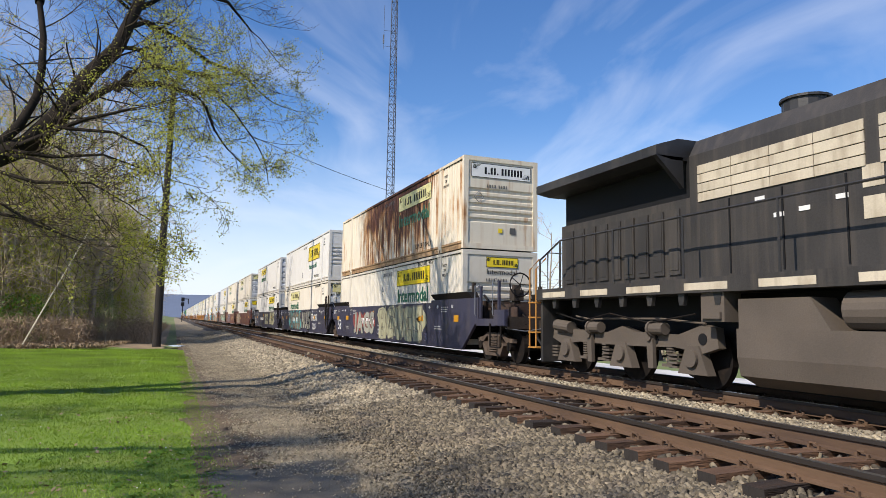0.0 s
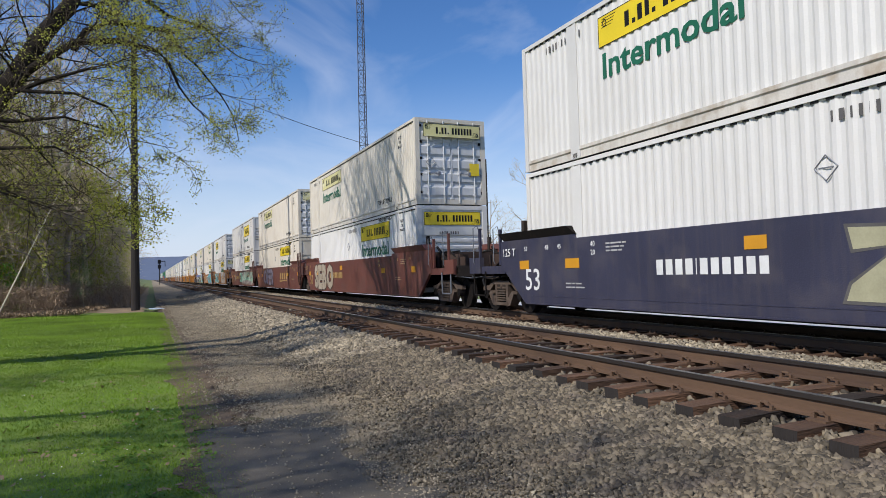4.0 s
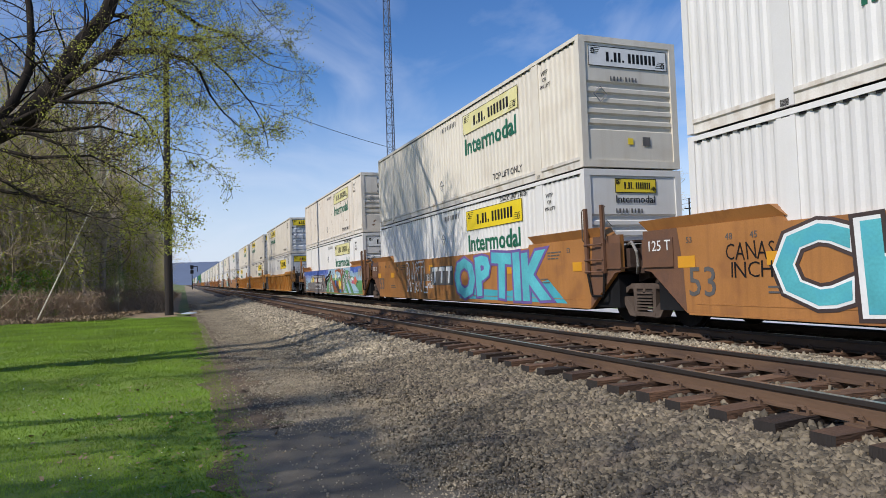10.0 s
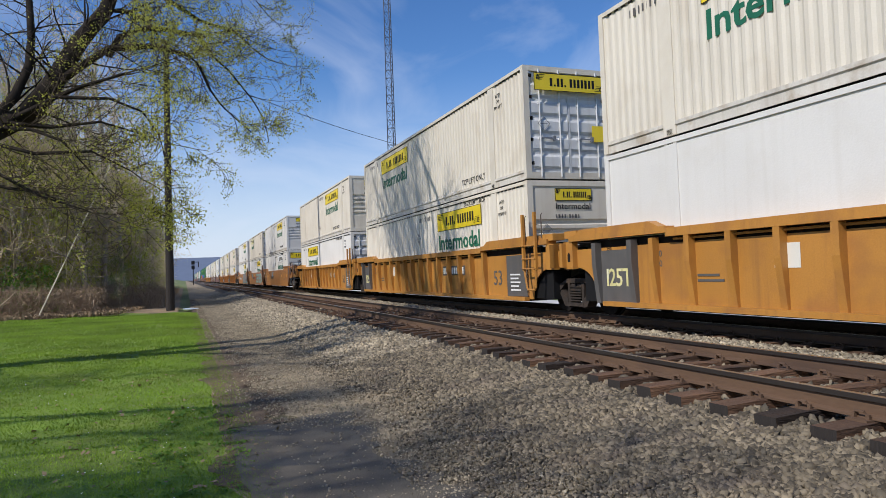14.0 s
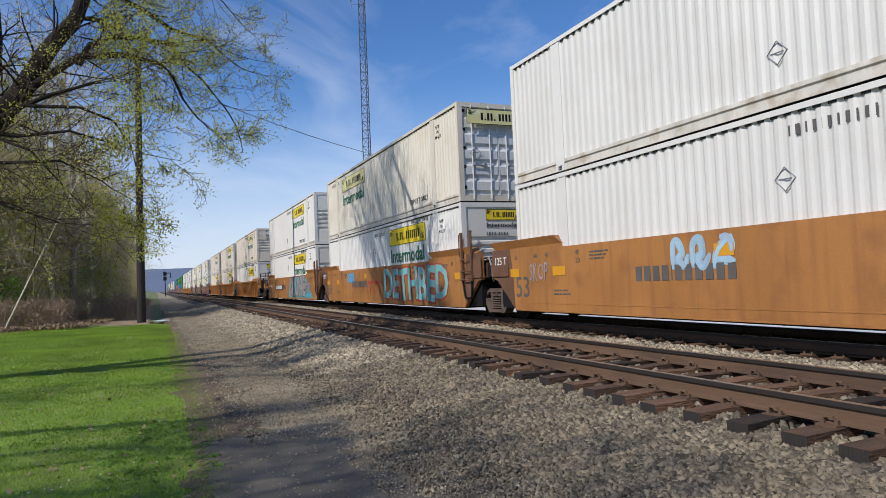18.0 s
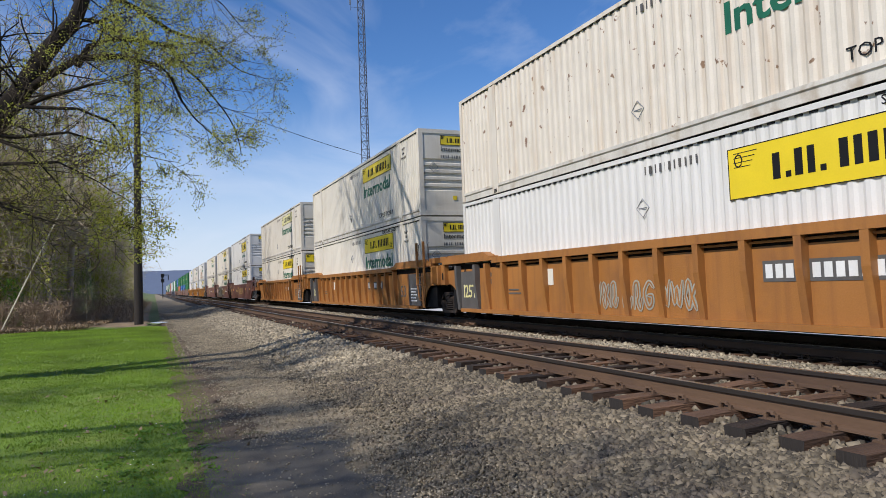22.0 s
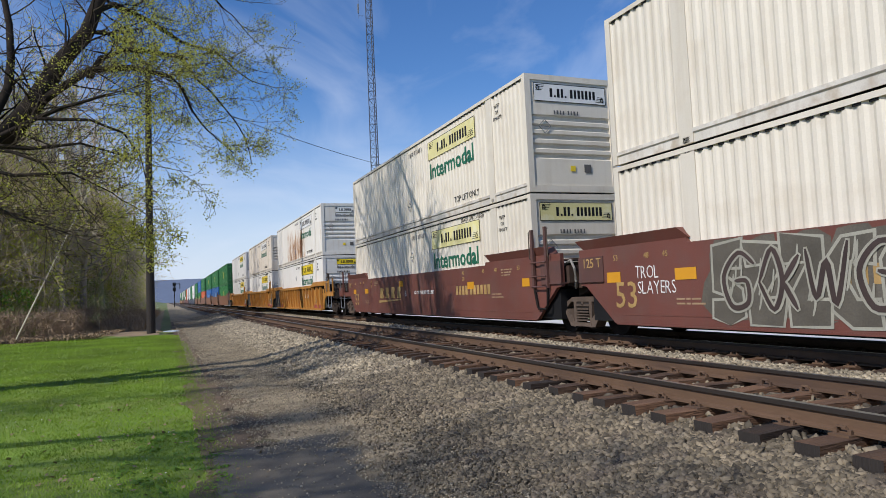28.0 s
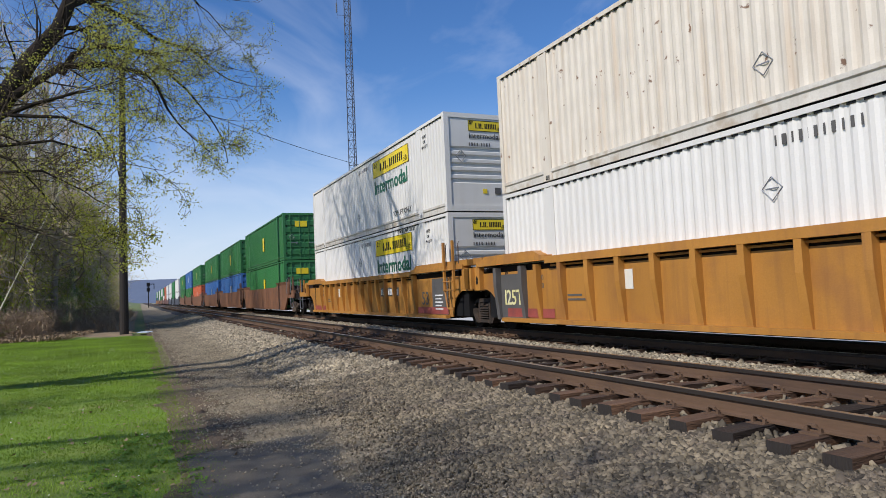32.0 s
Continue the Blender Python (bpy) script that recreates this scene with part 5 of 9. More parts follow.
BLOCKS = [  # chunky flared shapes
    [(0, 0), (0.28, 0.03), (0.3, 0.38), (0.62, 0.4), (0.62, 0), (0.97, 0.06), (0.9, 1), (0.6, 0.94), (0.62, 0.64), (0.3, 0.6), (0.34, 1.03), (0.02, 0.94)],
    [(0, 1), (0.97, 0.96), (0.95, 0.70), (0.44, 0.3), (1, 0.30), (0.9, 0), (0, 0.05), (0.03, 0.27), (0.56, 0.74), (0.02, 0.70)],
    [(0.95, 0.98), (0.3, 1), (0, 0.75), (0.05, 0.2), (0.35, 0), (0.97, 0.03), (0.88, 0.32), (0.45, 0.3), (0.33, 0.5), (0.45, 0.72), (0.9, 0.68)],
    [(0, -0.02), (0.32, 0.04), (0.38, 0.26), (0.62, 0.27), (0.7, 0), (1.02, 0.05), (0.72, 1), (0.3, 0.95)],
    [(0.05, 0.98), (0.95, 1.02), (0.9, 0.74), (0.4, 0.7), (0.42, 0.6), (0.9, 0.5), (0.95, 0.1), (0.5, 0), (0.03, 0.06), (0.06, 0.3), (0.6, 0.3), (0.55, 0.38), (0.06, 0.46)],
    [(0.0, 1.0), (0.3, 0.95), (0.34, 0.35), (0.5, 0.28), (0.64, 0.4), (0.66, 1.02), (0.98, 0.94), (0.93, 0.2), (0.6, -0.02), (0.25, 0.02), (0.02, 0.3)],
]
SEVEN = [(-0.04, 1.06), (0.2, 0.98), (0.8, 0.98), (1.06, 1.08), (0.96, 0.78), (0.72, 0.3), (0.74, -0.06), (0.5, 0.06), (0.24, -0.05), (0.4, 0.3), (0.55, 0.66), (0.25, 0.66), (0.02, 0.55), (0.1, 0.8)]
TWO = [(-0.02, 0.62), (0.06, 0.9), (0.4, 1.05), (0.8, 0.92), (0.9, 0.62), (0.66, 0.36), (1.06, 0.4), (0.92, 0.2), (1.0, -0.06), (0.5, 0.05), (-0.04, -0.05), (0.1, 0.2), (0.5, 0.55), (0.48, 0.72), (0.3, 0.66)]


def grown(poly, d):
    """The outline moved outwards by d."""
    n = len(poly)
    turn = sum(poly[i][0] * poly[(i + 1) % n][1] - poly[(i + 1) % n][0] * poly[i][1] for i in range(n))
    out = []
    for i in range(n):
        p, q, r = Vector(poly[i - 1]), Vector(poly[i]), Vector(poly[(i + 1) % n])
        a, b = (q - p).normalized(), (r - q).normalized()
        m = Vector((a.y + b.y, -a.x - b.x))
        if m.length < 0.3:
            m = Vector((a.y, -a.x))
        m = m.normalized() * min(1.7, 1.0 / max(0.45, m.length / 2)) * (d if turn > 0 else -d)
        out.append((q.x + m.x, q.y + m.y))
    return out


def spray(ob, y_left, length, z0, height, fill, line, seed, count=5, lift=0.0, back=None, fat=0.2, blocks=None, rays=None):
    """Painted tag on a car's side: a row of swelling strokes or chunky shapes with a darker rim."""
    rng = random.Random(seed)
    X = CW + 0.055
    w = length / count
    if back:
        for k in range(count):
            blob(ob, y_left - (k + 0.5) * w, z0 + height * 0.5, w * 0.72, height * 0.52, back, seed * 7 + k, lift + 0.0004 * k)
        lift += 0.004
    m = on_near(-X - 0.002 - lift, y_left, z0)
    for k in range(count):
        skew = rng.uniform(-0.10, 0.16)
        inner, outer = Shape(), Shape()
        if fat >= 0.2:
            shape = blocks[k] if blocks else rng.choice(BLOCKS)
            wob = 0.0 if blocks else 0.03
            pts = [(k * w + (0.03 + 0.94 * x + skew * (z - 0.5)) * w + rng.gauss(0, wob) * w, z * height * 0.94 + rng.gauss(0, wob) * height) for x, z in shape]
            for sh, q, dep in ((outer, grown(pts, 0.045), -0.003), (inner, pts, -0.006)):
                sh.add([(x, dep - 0.001 * (k % 2), max(0.34 - z0, min(1.69 - z0, z))) for x, z in q], [tuple(range(len(q)))])
        else:
            t = min(w, height) * fat
            for j, stroke in enumerate(rng.choice(GLYPHS)):
                pts = [(k * w + (0.04 + 0.92 * x + skew * (z - 0.5)) * w + rng.gauss(0, 0.02 * w), (0.1 + 0.8 * z) * height + rng.gauss(0, 0.02) * height) for x, z in stroke]
                ribbon(outer, pts, t + 0.035, -0.003 - 0.0022 * (k % 2) - 0.0003 * j)
                ribbon(inner, pts, t, -0.0085 - 0.0022 * (k % 2) - 0.0003 * j)
        g = part("graffiti", outer.mesh("graffiti", line), ob, m, "spray-painted tag")
        part("graffiti_fill", inner.mesh("graffiti_fill", fill), g)
        if fat >= 0.2:
            for j in range(4):
                a, b = rng.uniform(0.15, 0.85), rng.uniform(0.1, 0.7)
                q = Shape()
                ribbon(q, [(k * w + a * w, b * height), (k * w + (a + 0.06) * w, (b + 0.1) * height), (k * w + (a + 0.1) * w, (b + 0.24) * height)], 0.016, -0.0105 - 0.0008 * j)
                part("graffiti_line", q.mesh("graffiti_line", rays or line), g)


def tag_text(ob, text, y_left, length, z0, height, fill, line=None, seed=1, bold=0.03, rim=0.05, lift=0.0, tilt=5.0):
    """Sprayed letters on a car's side, each a part: a dark rim and a lighter fill on it."""
    rng = random.Random(seed)
    X = CW + 0.055
    boxes = [span(lettering(ch, 1.0, fill, bold)) for ch in text.replace(" ", "")]
    widths = [b[1] - b[0] for b in boxes]
    gap = 0.03 if line else 0.10
    k = length / (sum(widths) + gap * (len(widths) - 1) + 0.4 * text.count(" "))
    x, n = 0.0, 0
    for ch in text:
        if ch == " ":
            x += 0.4 * k
            continue
        b, w = boxes[n], widths[n]
        tall = height / (b[3] - b[2]) * rng.uniform(0.94, 1.04)
        m = on_near(-X - 0.004 - lift - 0.0045 * (n % 2), y_left, z0) @ Matrix.Translation((x + w * k / 2, 0, height / 2 + rng.uniform(-0.03, 0.03) * height)) @ Matrix.Rotation(radians(rng.uniform(-tilt, tilt)), 4, "Y")
        m = m @ Matrix.Diagonal((k, 1, tall, 1)) @ Matrix.Translation((-(b[0] + b[1]) / 2, 0, -(b[2] + b[3]) / 2))
        if line:
            g = part("graffiti", lettering(ch, 1.0, line, bold + rim), ob, m, "spray-painted letter")
            part("graffiti_fill", lettering(ch, 1.0, fill, bold), g, Matrix.Translation((0, -0.004, 0)))
        else:
            part("graffiti", lettering(ch, 1.0, fill, bold), ob, m, "spray-painted letter")
        x += (w + gap) * k
        n += 1


def blob(ob, y, z, ry, rz, mat, seed, lift=0.0):
    rng = random.Random(seed)
    X = CW + 0.055
    s = Shape()
    n = 16
    ph = [rng.uniform(0, 6.28) for _ in range(3)]
    v = []
    for k in range(n):
        a = 6.2832 * k / n
        r = 1 + 0.18 * math.sin(3 * a + ph[0]) + 0.1 * math.sin(5 * a + ph[1])
        v.append((ry * r * math.cos(a), 0.0, max(-z + 0.33, min(1.68 - z, rz * r * math.sin(a)))))
    s.add(v, [tuple(range(n))])
    part("graffiti", s.mesh("graffiti", mat), ob, on_near(-X - 0.003 - lift, y, z), "spray-painted shape")


def painted(ob, poly, mat, depth, label="painted mural shape"):
    """A flat shape of the painted scene: poly in metres along and up, from the left end, on the near side."""
    sh = Shape()
    sh.add([(x, 0.0, z) for x, z in poly], [tuple(range(len(poly)))])
    part("mural_shape", sh.mesh("mural_shape", mat), ob, on_near(-CW - 0.057 - 0.0007 * depth, CL, 0.0), label)


def oval(cx, cz, rx, rz, n=14):
    return [(cx + rx * math.cos(6.2832 * k / n), cz + rz * math.sin(6.2832 * k / n)) for k in range(n)]


def mural(ob):
    """A painted scene along the whole side: a long grey car, a winding road, hills, graves, a tree and plain bright shapes."""
    p = lambda poly, mat, d, w="painted mural shape": painted(ob, poly, mat, d, w)
    rng = random.Random(808)

    def stroke(pts, r, mat, d, w="painted outline of the mural"):
        s = Shape()
        ribbon(s, pts, r, -0.0007 * d)
        part("mural_shape", s.mesh("mural_shape", mat), ob, on_near(-CW - 0.057, CL, 0.0), w)

    def runs(x0, x1, mat, low, deep, d):
        """Paint that has run down from the top edge in uneven drips."""
        pts, x, z = [(x1, 1.69), (x0, 1.69)], x0, low
        while x < x1 - 0.2:
            w = rng.uniform(0.03, 0.10)
            z = 0.7 * z + 0.3 * low + rng.uniform(-0.04, 0.04)
            drop = z - deep * rng.random() ** 3
            pts += [(x, z), (x + w * 0.35, drop), (x + w * 0.6, drop)]
            x += w
        p(pts + [(x1, low)], mat, d, "blue painted upper sky with runs of paint")

    p([(-0.35, 0.33), (16.05, 0.33), (15.95, 1.69), (-0.75, 1.69)], "pale_blue_paint", 0, "pale blue painted sky of the mural")
    runs(-0.7, 7.6, "lilac_sky", 1.22, 0.42, 1)
    runs(-0.7, 7.9, "cblue_paint", 1.42, 0.24, 2)
    runs(13.6, 15.9, "cblue_paint", 1.45, 0.22, 2)
    p([(-0.3, 0.33), (7.3, 0.33), (7.3, 0.45), (5.0, 0.46), (1.0, 0.5), (-0.3, 0.44)], "grey_paint", 1, "grey painted street of the mural")
    p([(7.1, 0.33), (16.05, 0.33), (16.0, 1.0), (15.3, 1.0), (14.8, 1.05), (14.2, 1.2), (13.6, 1.22), (13.0, 1.56), (11.9, 1.54), (11.4, 1.15), (10.4, 1.14), (9.6, 1.2), (9.1, 1.16), (8.6, 1.4), (8.2, 1.3), (7.7, 1.0)], "green_paint", 2, "green painted hills of the mural")
    p([(8.2, 0.88), (8.45, 1.12), (8.75, 1.38), (8.93, 1.35), (9.05, 1.1), (9.37, 1.0), (9.85, 1.04), (10.85, 0.95), (11.1, 0.57), (11.05, 0.34), (9.5, 0.34), (9.1, 0.72), (8.88, 1.01), (8.71, 1.09), (8.5, 0.97)], "earth_paint", 3, "red-brown painted mound of the mural")
    p([(9.37, 0.98), (9.62, 1.06), (11.05, 0.55), (11.04, 0.34), (10.56, 0.34)], "umber_paint", 4, "dark painted grave of the mural")
    for x0, x1, mat in ((-0.05, 7.2, "grey_paint"), (7.2, 16.1, "green_paint")):
        part("mural_shape", Shape().box(x0, x1, -0.004, 0, 0.274, 0.297).mesh("mural_shape", mat), ob, on_near(-CW - 0.0635, CL, 0.0), "paint of the mural on the bottom flange")
    for x0, x1, mat in ((0.2, 7.2, "umber_paint"), (7.2, 16.0, "dark_green_paint")):
        part("mural_shape", Shape().box(x0, x1, -0.004, 0, 0.453, 0.472).mesh("mural_shape", mat), ob, on_near(-CW - 0.0612, CL, 0.0), "painted-over seam")
    # the long grey car
    p([(0.7, 0.9), (0.7, 0.52), (1.2, 0.38), (7.1, 0.4), (7.15, 0.53), (6.95, 0.9), (6.75, 1.35), (6.05, 1.36), (2.5, 1.35), (1.8, 0.95)], "grey_paint", 3, "grey painted long car of the mural")
    p([(1.9, 0.94), (2.3, 1.26), (2.57, 1.27), (2.45, 0.94)], "pale_yellow", 4)
    p([(2.53, 0.94), (2.8, 1.25), (3.13, 1.25), (3.02, 0.95)], "yellow", 4)
    p([(3.15, 1.23), (6.12, 1.22), (6.13, 0.90), (3.13, 0.90)], "umber_paint", 4)
    for x, w in ((3.95, 0.22), (4.35, 0.2)):
        p([(x, 0.92), (x + w, 0.9), (x + w + 0.05, 1.22), (x + 0.1, 1.23)], "red", 5)
    part("painted_number", bars([0.16] * 4, 0.25, 0.07, "conspicuity"), ob, on_near(-CW - 0.0605, CL - 3.24, 0.94))
    part("painted_number", bars([0.16] * 6, 0.25, 0.07, "conspicuity"), ob, on_near(-CW - 0.0605, CL - 4.62, 0.94))
    p([(3.45, 0.83), (5.57, 0.84), (5.58, 0.51), (3.48, 0.49)], "black", 4)
    p([(3.48, 0.81), (5.54, 0.82), (5.55, 0.53), (3.51, 0.51)], "silver", 5)
    put = lambda x, z: on_near(-CW - 0.0605, CL - x, z)
    part("lettering", bars([0.1, 0.13, 0.1, 0.13, 0.1, 0.08], 0.18, 0.04, "umber_paint"), ob, put(3.56, 0.57))
    spell(ob, "FUNERAL", 0.24, "umber_paint", put(4.42, 0.58), 0.0, "letter", 0.9)
    p([(6.9, 0.85), (7.0, 0.81), (7.08, 0.64), (6.95, 0.64)], "red", 5, "red painted tail lamp of the mural")
    p(oval(6.6, 1.11, 0.15, 0.12), "yellow_car", 4)
    p([(5.59, 0.47), (5.62, 0.64), (5.8, 0.81), (6.06, 0.89), (6.31, 0.83), (6.46, 0.69), (6.5, 0.45)], "umber_paint", 4)
    for x, rx in ((1.47, 0.25), (6.04, 0.26)):
        p(oval(x, 0.58, rx, 0.22), "umber_paint", 5)
        p(oval(x, 0.58, rx * 0.76, 0.17), "grey_paint", 6, "painted wheel of the mural")
        for k in range(9):
            a = 0.35 + 0.698 * k
            stroke([(x + 0.05 * math.cos(a), 0.58 + 0.04 * math.sin(a)), (x + rx * 0.72 * math.cos(a), 0.58 + 0.16 * math.sin(a))], 0.012, "white_print", 7, "white painted spoke")
    for pts, r in (([(2.48, 1.26), (2.41, 0.93), (2.46, 0.49)], 0.014), ([(3.13, 1.24), (3.05, 0.94), (3.17, 0.48)], 0.014), ([(6.0, 1.34), (6.45, 1.07), (6.83, 0.85)], 0.025),
                   ([(2.74, 1.18), (3.06, 1.5), (3.36, 1.56), (3.63, 1.53), (3.73, 1.3)], 0.022), ([(0.7, 0.9), (1.78, 0.95), (2.48, 1.35), (6.04, 1.35), (6.75, 1.35), (6.95, 0.89), (7.16, 0.53)], 0.018),
                   ([(0.69, 0.51), (1.21, 0.37), (7.12, 0.41)], 0.025)):
        stroke(pts, r, "umber_paint", 5)
    stroke([(2.5, 1.33), (4.2, 1.335), (5.9, 1.325)], 0.010, "white_print", 6)
    # winding road with its dashes and a curl of smoke
    p([(6.8, 1.08), (7.14, 1.27), (7.74, 1.33), (8.23, 1.51), (8.46, 1.64), (8.74, 1.58), (8.36, 1.27), (8.04, 1.08), (7.63, 0.98), (7.26, 0.55), (7.0, 0.6), (6.93, 0.88)], "black", 5, "black winding road of the mural")
    for a, b in (((7.1, 0.85), (7.16, 0.98)), ((7.3, 1.08), (7.56, 1.12)), ((7.63, 1.14), (7.83, 1.17)), ((7.89, 1.19), (8.05, 1.22)), ((8.09, 1.26), (8.2, 1.34)), ((8.28, 1.42), (8.38, 1.5))):
        stroke([a, b], 0.015, "white_print", 6, "white road dash of the mural")
    stroke([(7.15, 0.55), (7.3, 0.52), (7.42, 0.6), (7.36, 0.72), (7.28, 0.64)], 0.035, "silver", 6)
    # rounded stones, each with a long pale shade
    stones = ([(8.01, 0.38), (7.91, 0.82), (8.07, 0.95), (8.29, 0.87), (8.45, 0.47), (8.23, 0.34)],
              [(8.56, 0.55), (8.52, 0.97), (8.71, 1.07), (8.9, 0.99), (8.98, 0.73), (8.67, 0.5)],
              [(11.84, 0.48), (11.7, 0.9), (11.84, 1.12), (12.04, 1.17), (12.17, 1.07), (12.24, 0.62), (11.92, 0.46)],
              [(12.5, 0.82), (12.43, 1.17), (12.55, 1.32), (12.68, 1.36), (12.84, 1.31), (12.95, 0.97)],
              [(13.13, 1.07), (13.03, 1.3), (13.12, 1.44), (13.25, 1.5), (13.4, 1.45), (13.48, 1.15), (13.25, 1.01)],
              [(11.94, 1.32), (11.9, 1.47), (12.07, 1.53), (12.21, 1.43), (12.11, 1.26)],
              [(12.21, 1.47), (12.23, 1.6), (12.33, 1.63), (12.42, 1.58), (12.42, 1.46)])
    for shade in ([(8.67, 0.5), (8.98, 0.73), (9.39, 0.37), (8.73, 0.37)], [(11.9, 0.46), (12.25, 0.61), (12.79, 0.34), (12.04, 0.35)], [(12.52, 0.8), (12.96, 0.95), (13.75, 0.35), (13.15, 0.34)],
                  [(13.25, 1.01), (13.5, 1.14), (15.3, 0.51), (15.25, 0.38), (14.24, 0.35)], [(11.98, 1.28), (12.17, 1.32), (12.35, 1.15), (12.22, 1.12)], [(12.28, 1.4), (12.49, 1.45), (12.72, 1.29), (12.56, 1.18)]):
        p(shade, "pale_blue_paint", 4, "pale painted shade of a stone")
        stroke([shade[0], shade[-1]], 0.035, "dark_green_paint", 5)
    for poly in stones:
        p(poly, "silver", 6, "grey painted stone of the mural")
        stroke(poly + poly[:1], 0.020, "umber_paint", 7)
        cx, cz = sum(q[0] for q in poly) / len(poly), sum(q[1] for q in poly) / len(poly)
        for k in range(2):
            stroke([(cx - 0.1, cz + 0.08 - 0.14 * k), (cx + 0.1, cz + 0.06 - 0.12 * k)], 0.018, "umber_paint", 8)
    p([(13.25, 1.27), (13.41, 1.26), (13.36, 1.09), (13.27, 1.09)], "cred", 8)
    # brown tree
    p([(11.27, 1.4), (11.36, 1.12), (11.42, 0.77), (11.33, 0.4), (11.8, 0.37), (11.67, 0.77), (11.57, 1.11), (11.52, 1.4)], "earth_paint", 5, "brown painted tree of the mural")
    for r, pts in ((0.10, [(11.4, 1.3), (11.25, 1.5), (10.95, 1.62)]), (0.09, [(11.5, 1.2), (11.72, 1.4), (11.82, 1.62)]), (0.06, [(11.2, 1.5), (10.7, 1.56), (10.3, 1.64)]), (0.07, [(11.42, 1.35), (11.45, 1.62)])):
        stroke(pts, r, "earth_paint", 5, "brown painted branch of the mural")
    for k in range(7):
        p(oval(10.0 + 0.3 * k + rng.uniform(-0.1, 0.1), 1.58 + rng.uniform(-0.03, 0.05), 0.14, 0.05, 9), "yellow_car", 4)
    # plain bright shapes
    p([(9.8, 1.08), (9.75, 1.24), (9.66, 1.27), (9.82, 1.42), (10.08, 1.42), (10.23, 1.33), (10.25, 1.22), (10.1, 1.18), (10.08, 1.05)], "pale_yellow", 7)
    p([(9.77, 1.09), (10.08, 1.03), (10.08, 0.65), (9.86, 0.72)], "bright_blue_paint", 7)
    p(oval(9.96, 1.48, 0.1, 0.07), "sand_paint", 7)
    p([(9.84, 1.52), (10.1, 1.50), (10.06, 1.60), (9.9, 1.61)], "cred", 8)
    stroke([(9.7, 1.3), (9.3, 1.42), (9.12, 1.5)], 0.012, "umber_paint", 7)
    p([(9.05, 1.42), (9.2, 1.46), (9.14, 1.58), (9.0, 1.6)], "silver", 7)
    p([(10.6, 1.27), (10.75, 1.29), (10.82, 1.36), (10.97, 1.35), (11.01, 1.3), (11.11, 1.25), (10.86, 1.22)], "white_print", 8)
    p([(10.74, 1.23), (11.03, 1.23), (10.99, 1.05), (10.8, 1.03), (10.72, 1.12)], "sand_paint", 6)
    p([(10.9, 1.22), (11.05, 1.23), (11.02, 1.08), (10.94, 1.1)], "umber_paint", 7)
    p([(10.82, 0.99), (10.99, 1.06), (11.17, 0.98), (11.3, 0.85), (11.19, 0.55), (10.95, 0.53)], "yellow", 7)
    p([(10.61, 0.73), (10.7, 1.02), (10.82, 0.97), (10.79, 0.7)], "sand_paint", 6)
    stroke([(11.25, 0.9), (11.3, 0.74), (11.12, 0.62)], 0.045, "sand_paint", 8)
    p([(10.96, 0.54), (11.34, 0.56), (11.38, 0.36), (10.97, 0.36)], "bright_blue_paint", 7)
    p([(13.86, 0.95), (13.99, 1.08), (14.34, 1.0), (14.4, 0.82), (13.91, 0.85)], "pink_paint", 7)
    p([(13.74, 1.08), (13.84, 1.16), (14.06, 1.17), (14.28, 1.11), (14.26, 1.0), (13.93, 1.03)], "white_print", 8)
    p([(14.38, 1.09), (14.59, 1.23), (14.8, 1.14), (15.07, 0.95), (15.04, 0.88), (14.73, 0.98), (14.8, 0.82), (14.5, 0.78)], "coral_paint", 7)
    p([(15.04, 0.95), (15.27, 0.96), (15.29, 0.88), (15.05, 0.86)], "umber_paint", 8)
    p([(14.81, 0.87), (14.96, 0.84), (15.05, 0.65), (14.93, 0.73)], "umber_paint", 8)
    p([(13.48, 1.12), (13.71, 1.11), (13.86, 1.02), (13.67, 1.03)], "sand_paint", 6)
    p([(13.37, 0.98), (13.86, 0.93), (13.95, 0.87), (13.4, 0.91)], "sand_paint", 6)
    # run orange and green paint at the end
    for k in range(5):
        x = 15.3 + 0.14 * k
        stroke([(x, 1.62 - 0.05 * (k % 2)), (x + 0.05, 1.4), (x - 0.02, 1.15 + 0.06 * (k % 3))], 0.03 + 0.02 * rng.random(), "yellow_car" if k % 2 else "olive", 4)

# ---- the train's make-up ----
MOVERS = []  # things that ride with the train, each with its place at the start
PLACES = [18.80, 38.24, 57.61, 80.89, 100.31, 119.68, 143.35, 162.77, 182.10, 205.71, 225.27, 244.66,
          268.09, 287.50, 306.88, 330.26, 349.74, 369.34, 392.79, 412.19, 431.64, 454.87, 474.41, 493.84]
INNER = 19.42
Y, P, W = "yellow", "pale_yellow", "white_print"
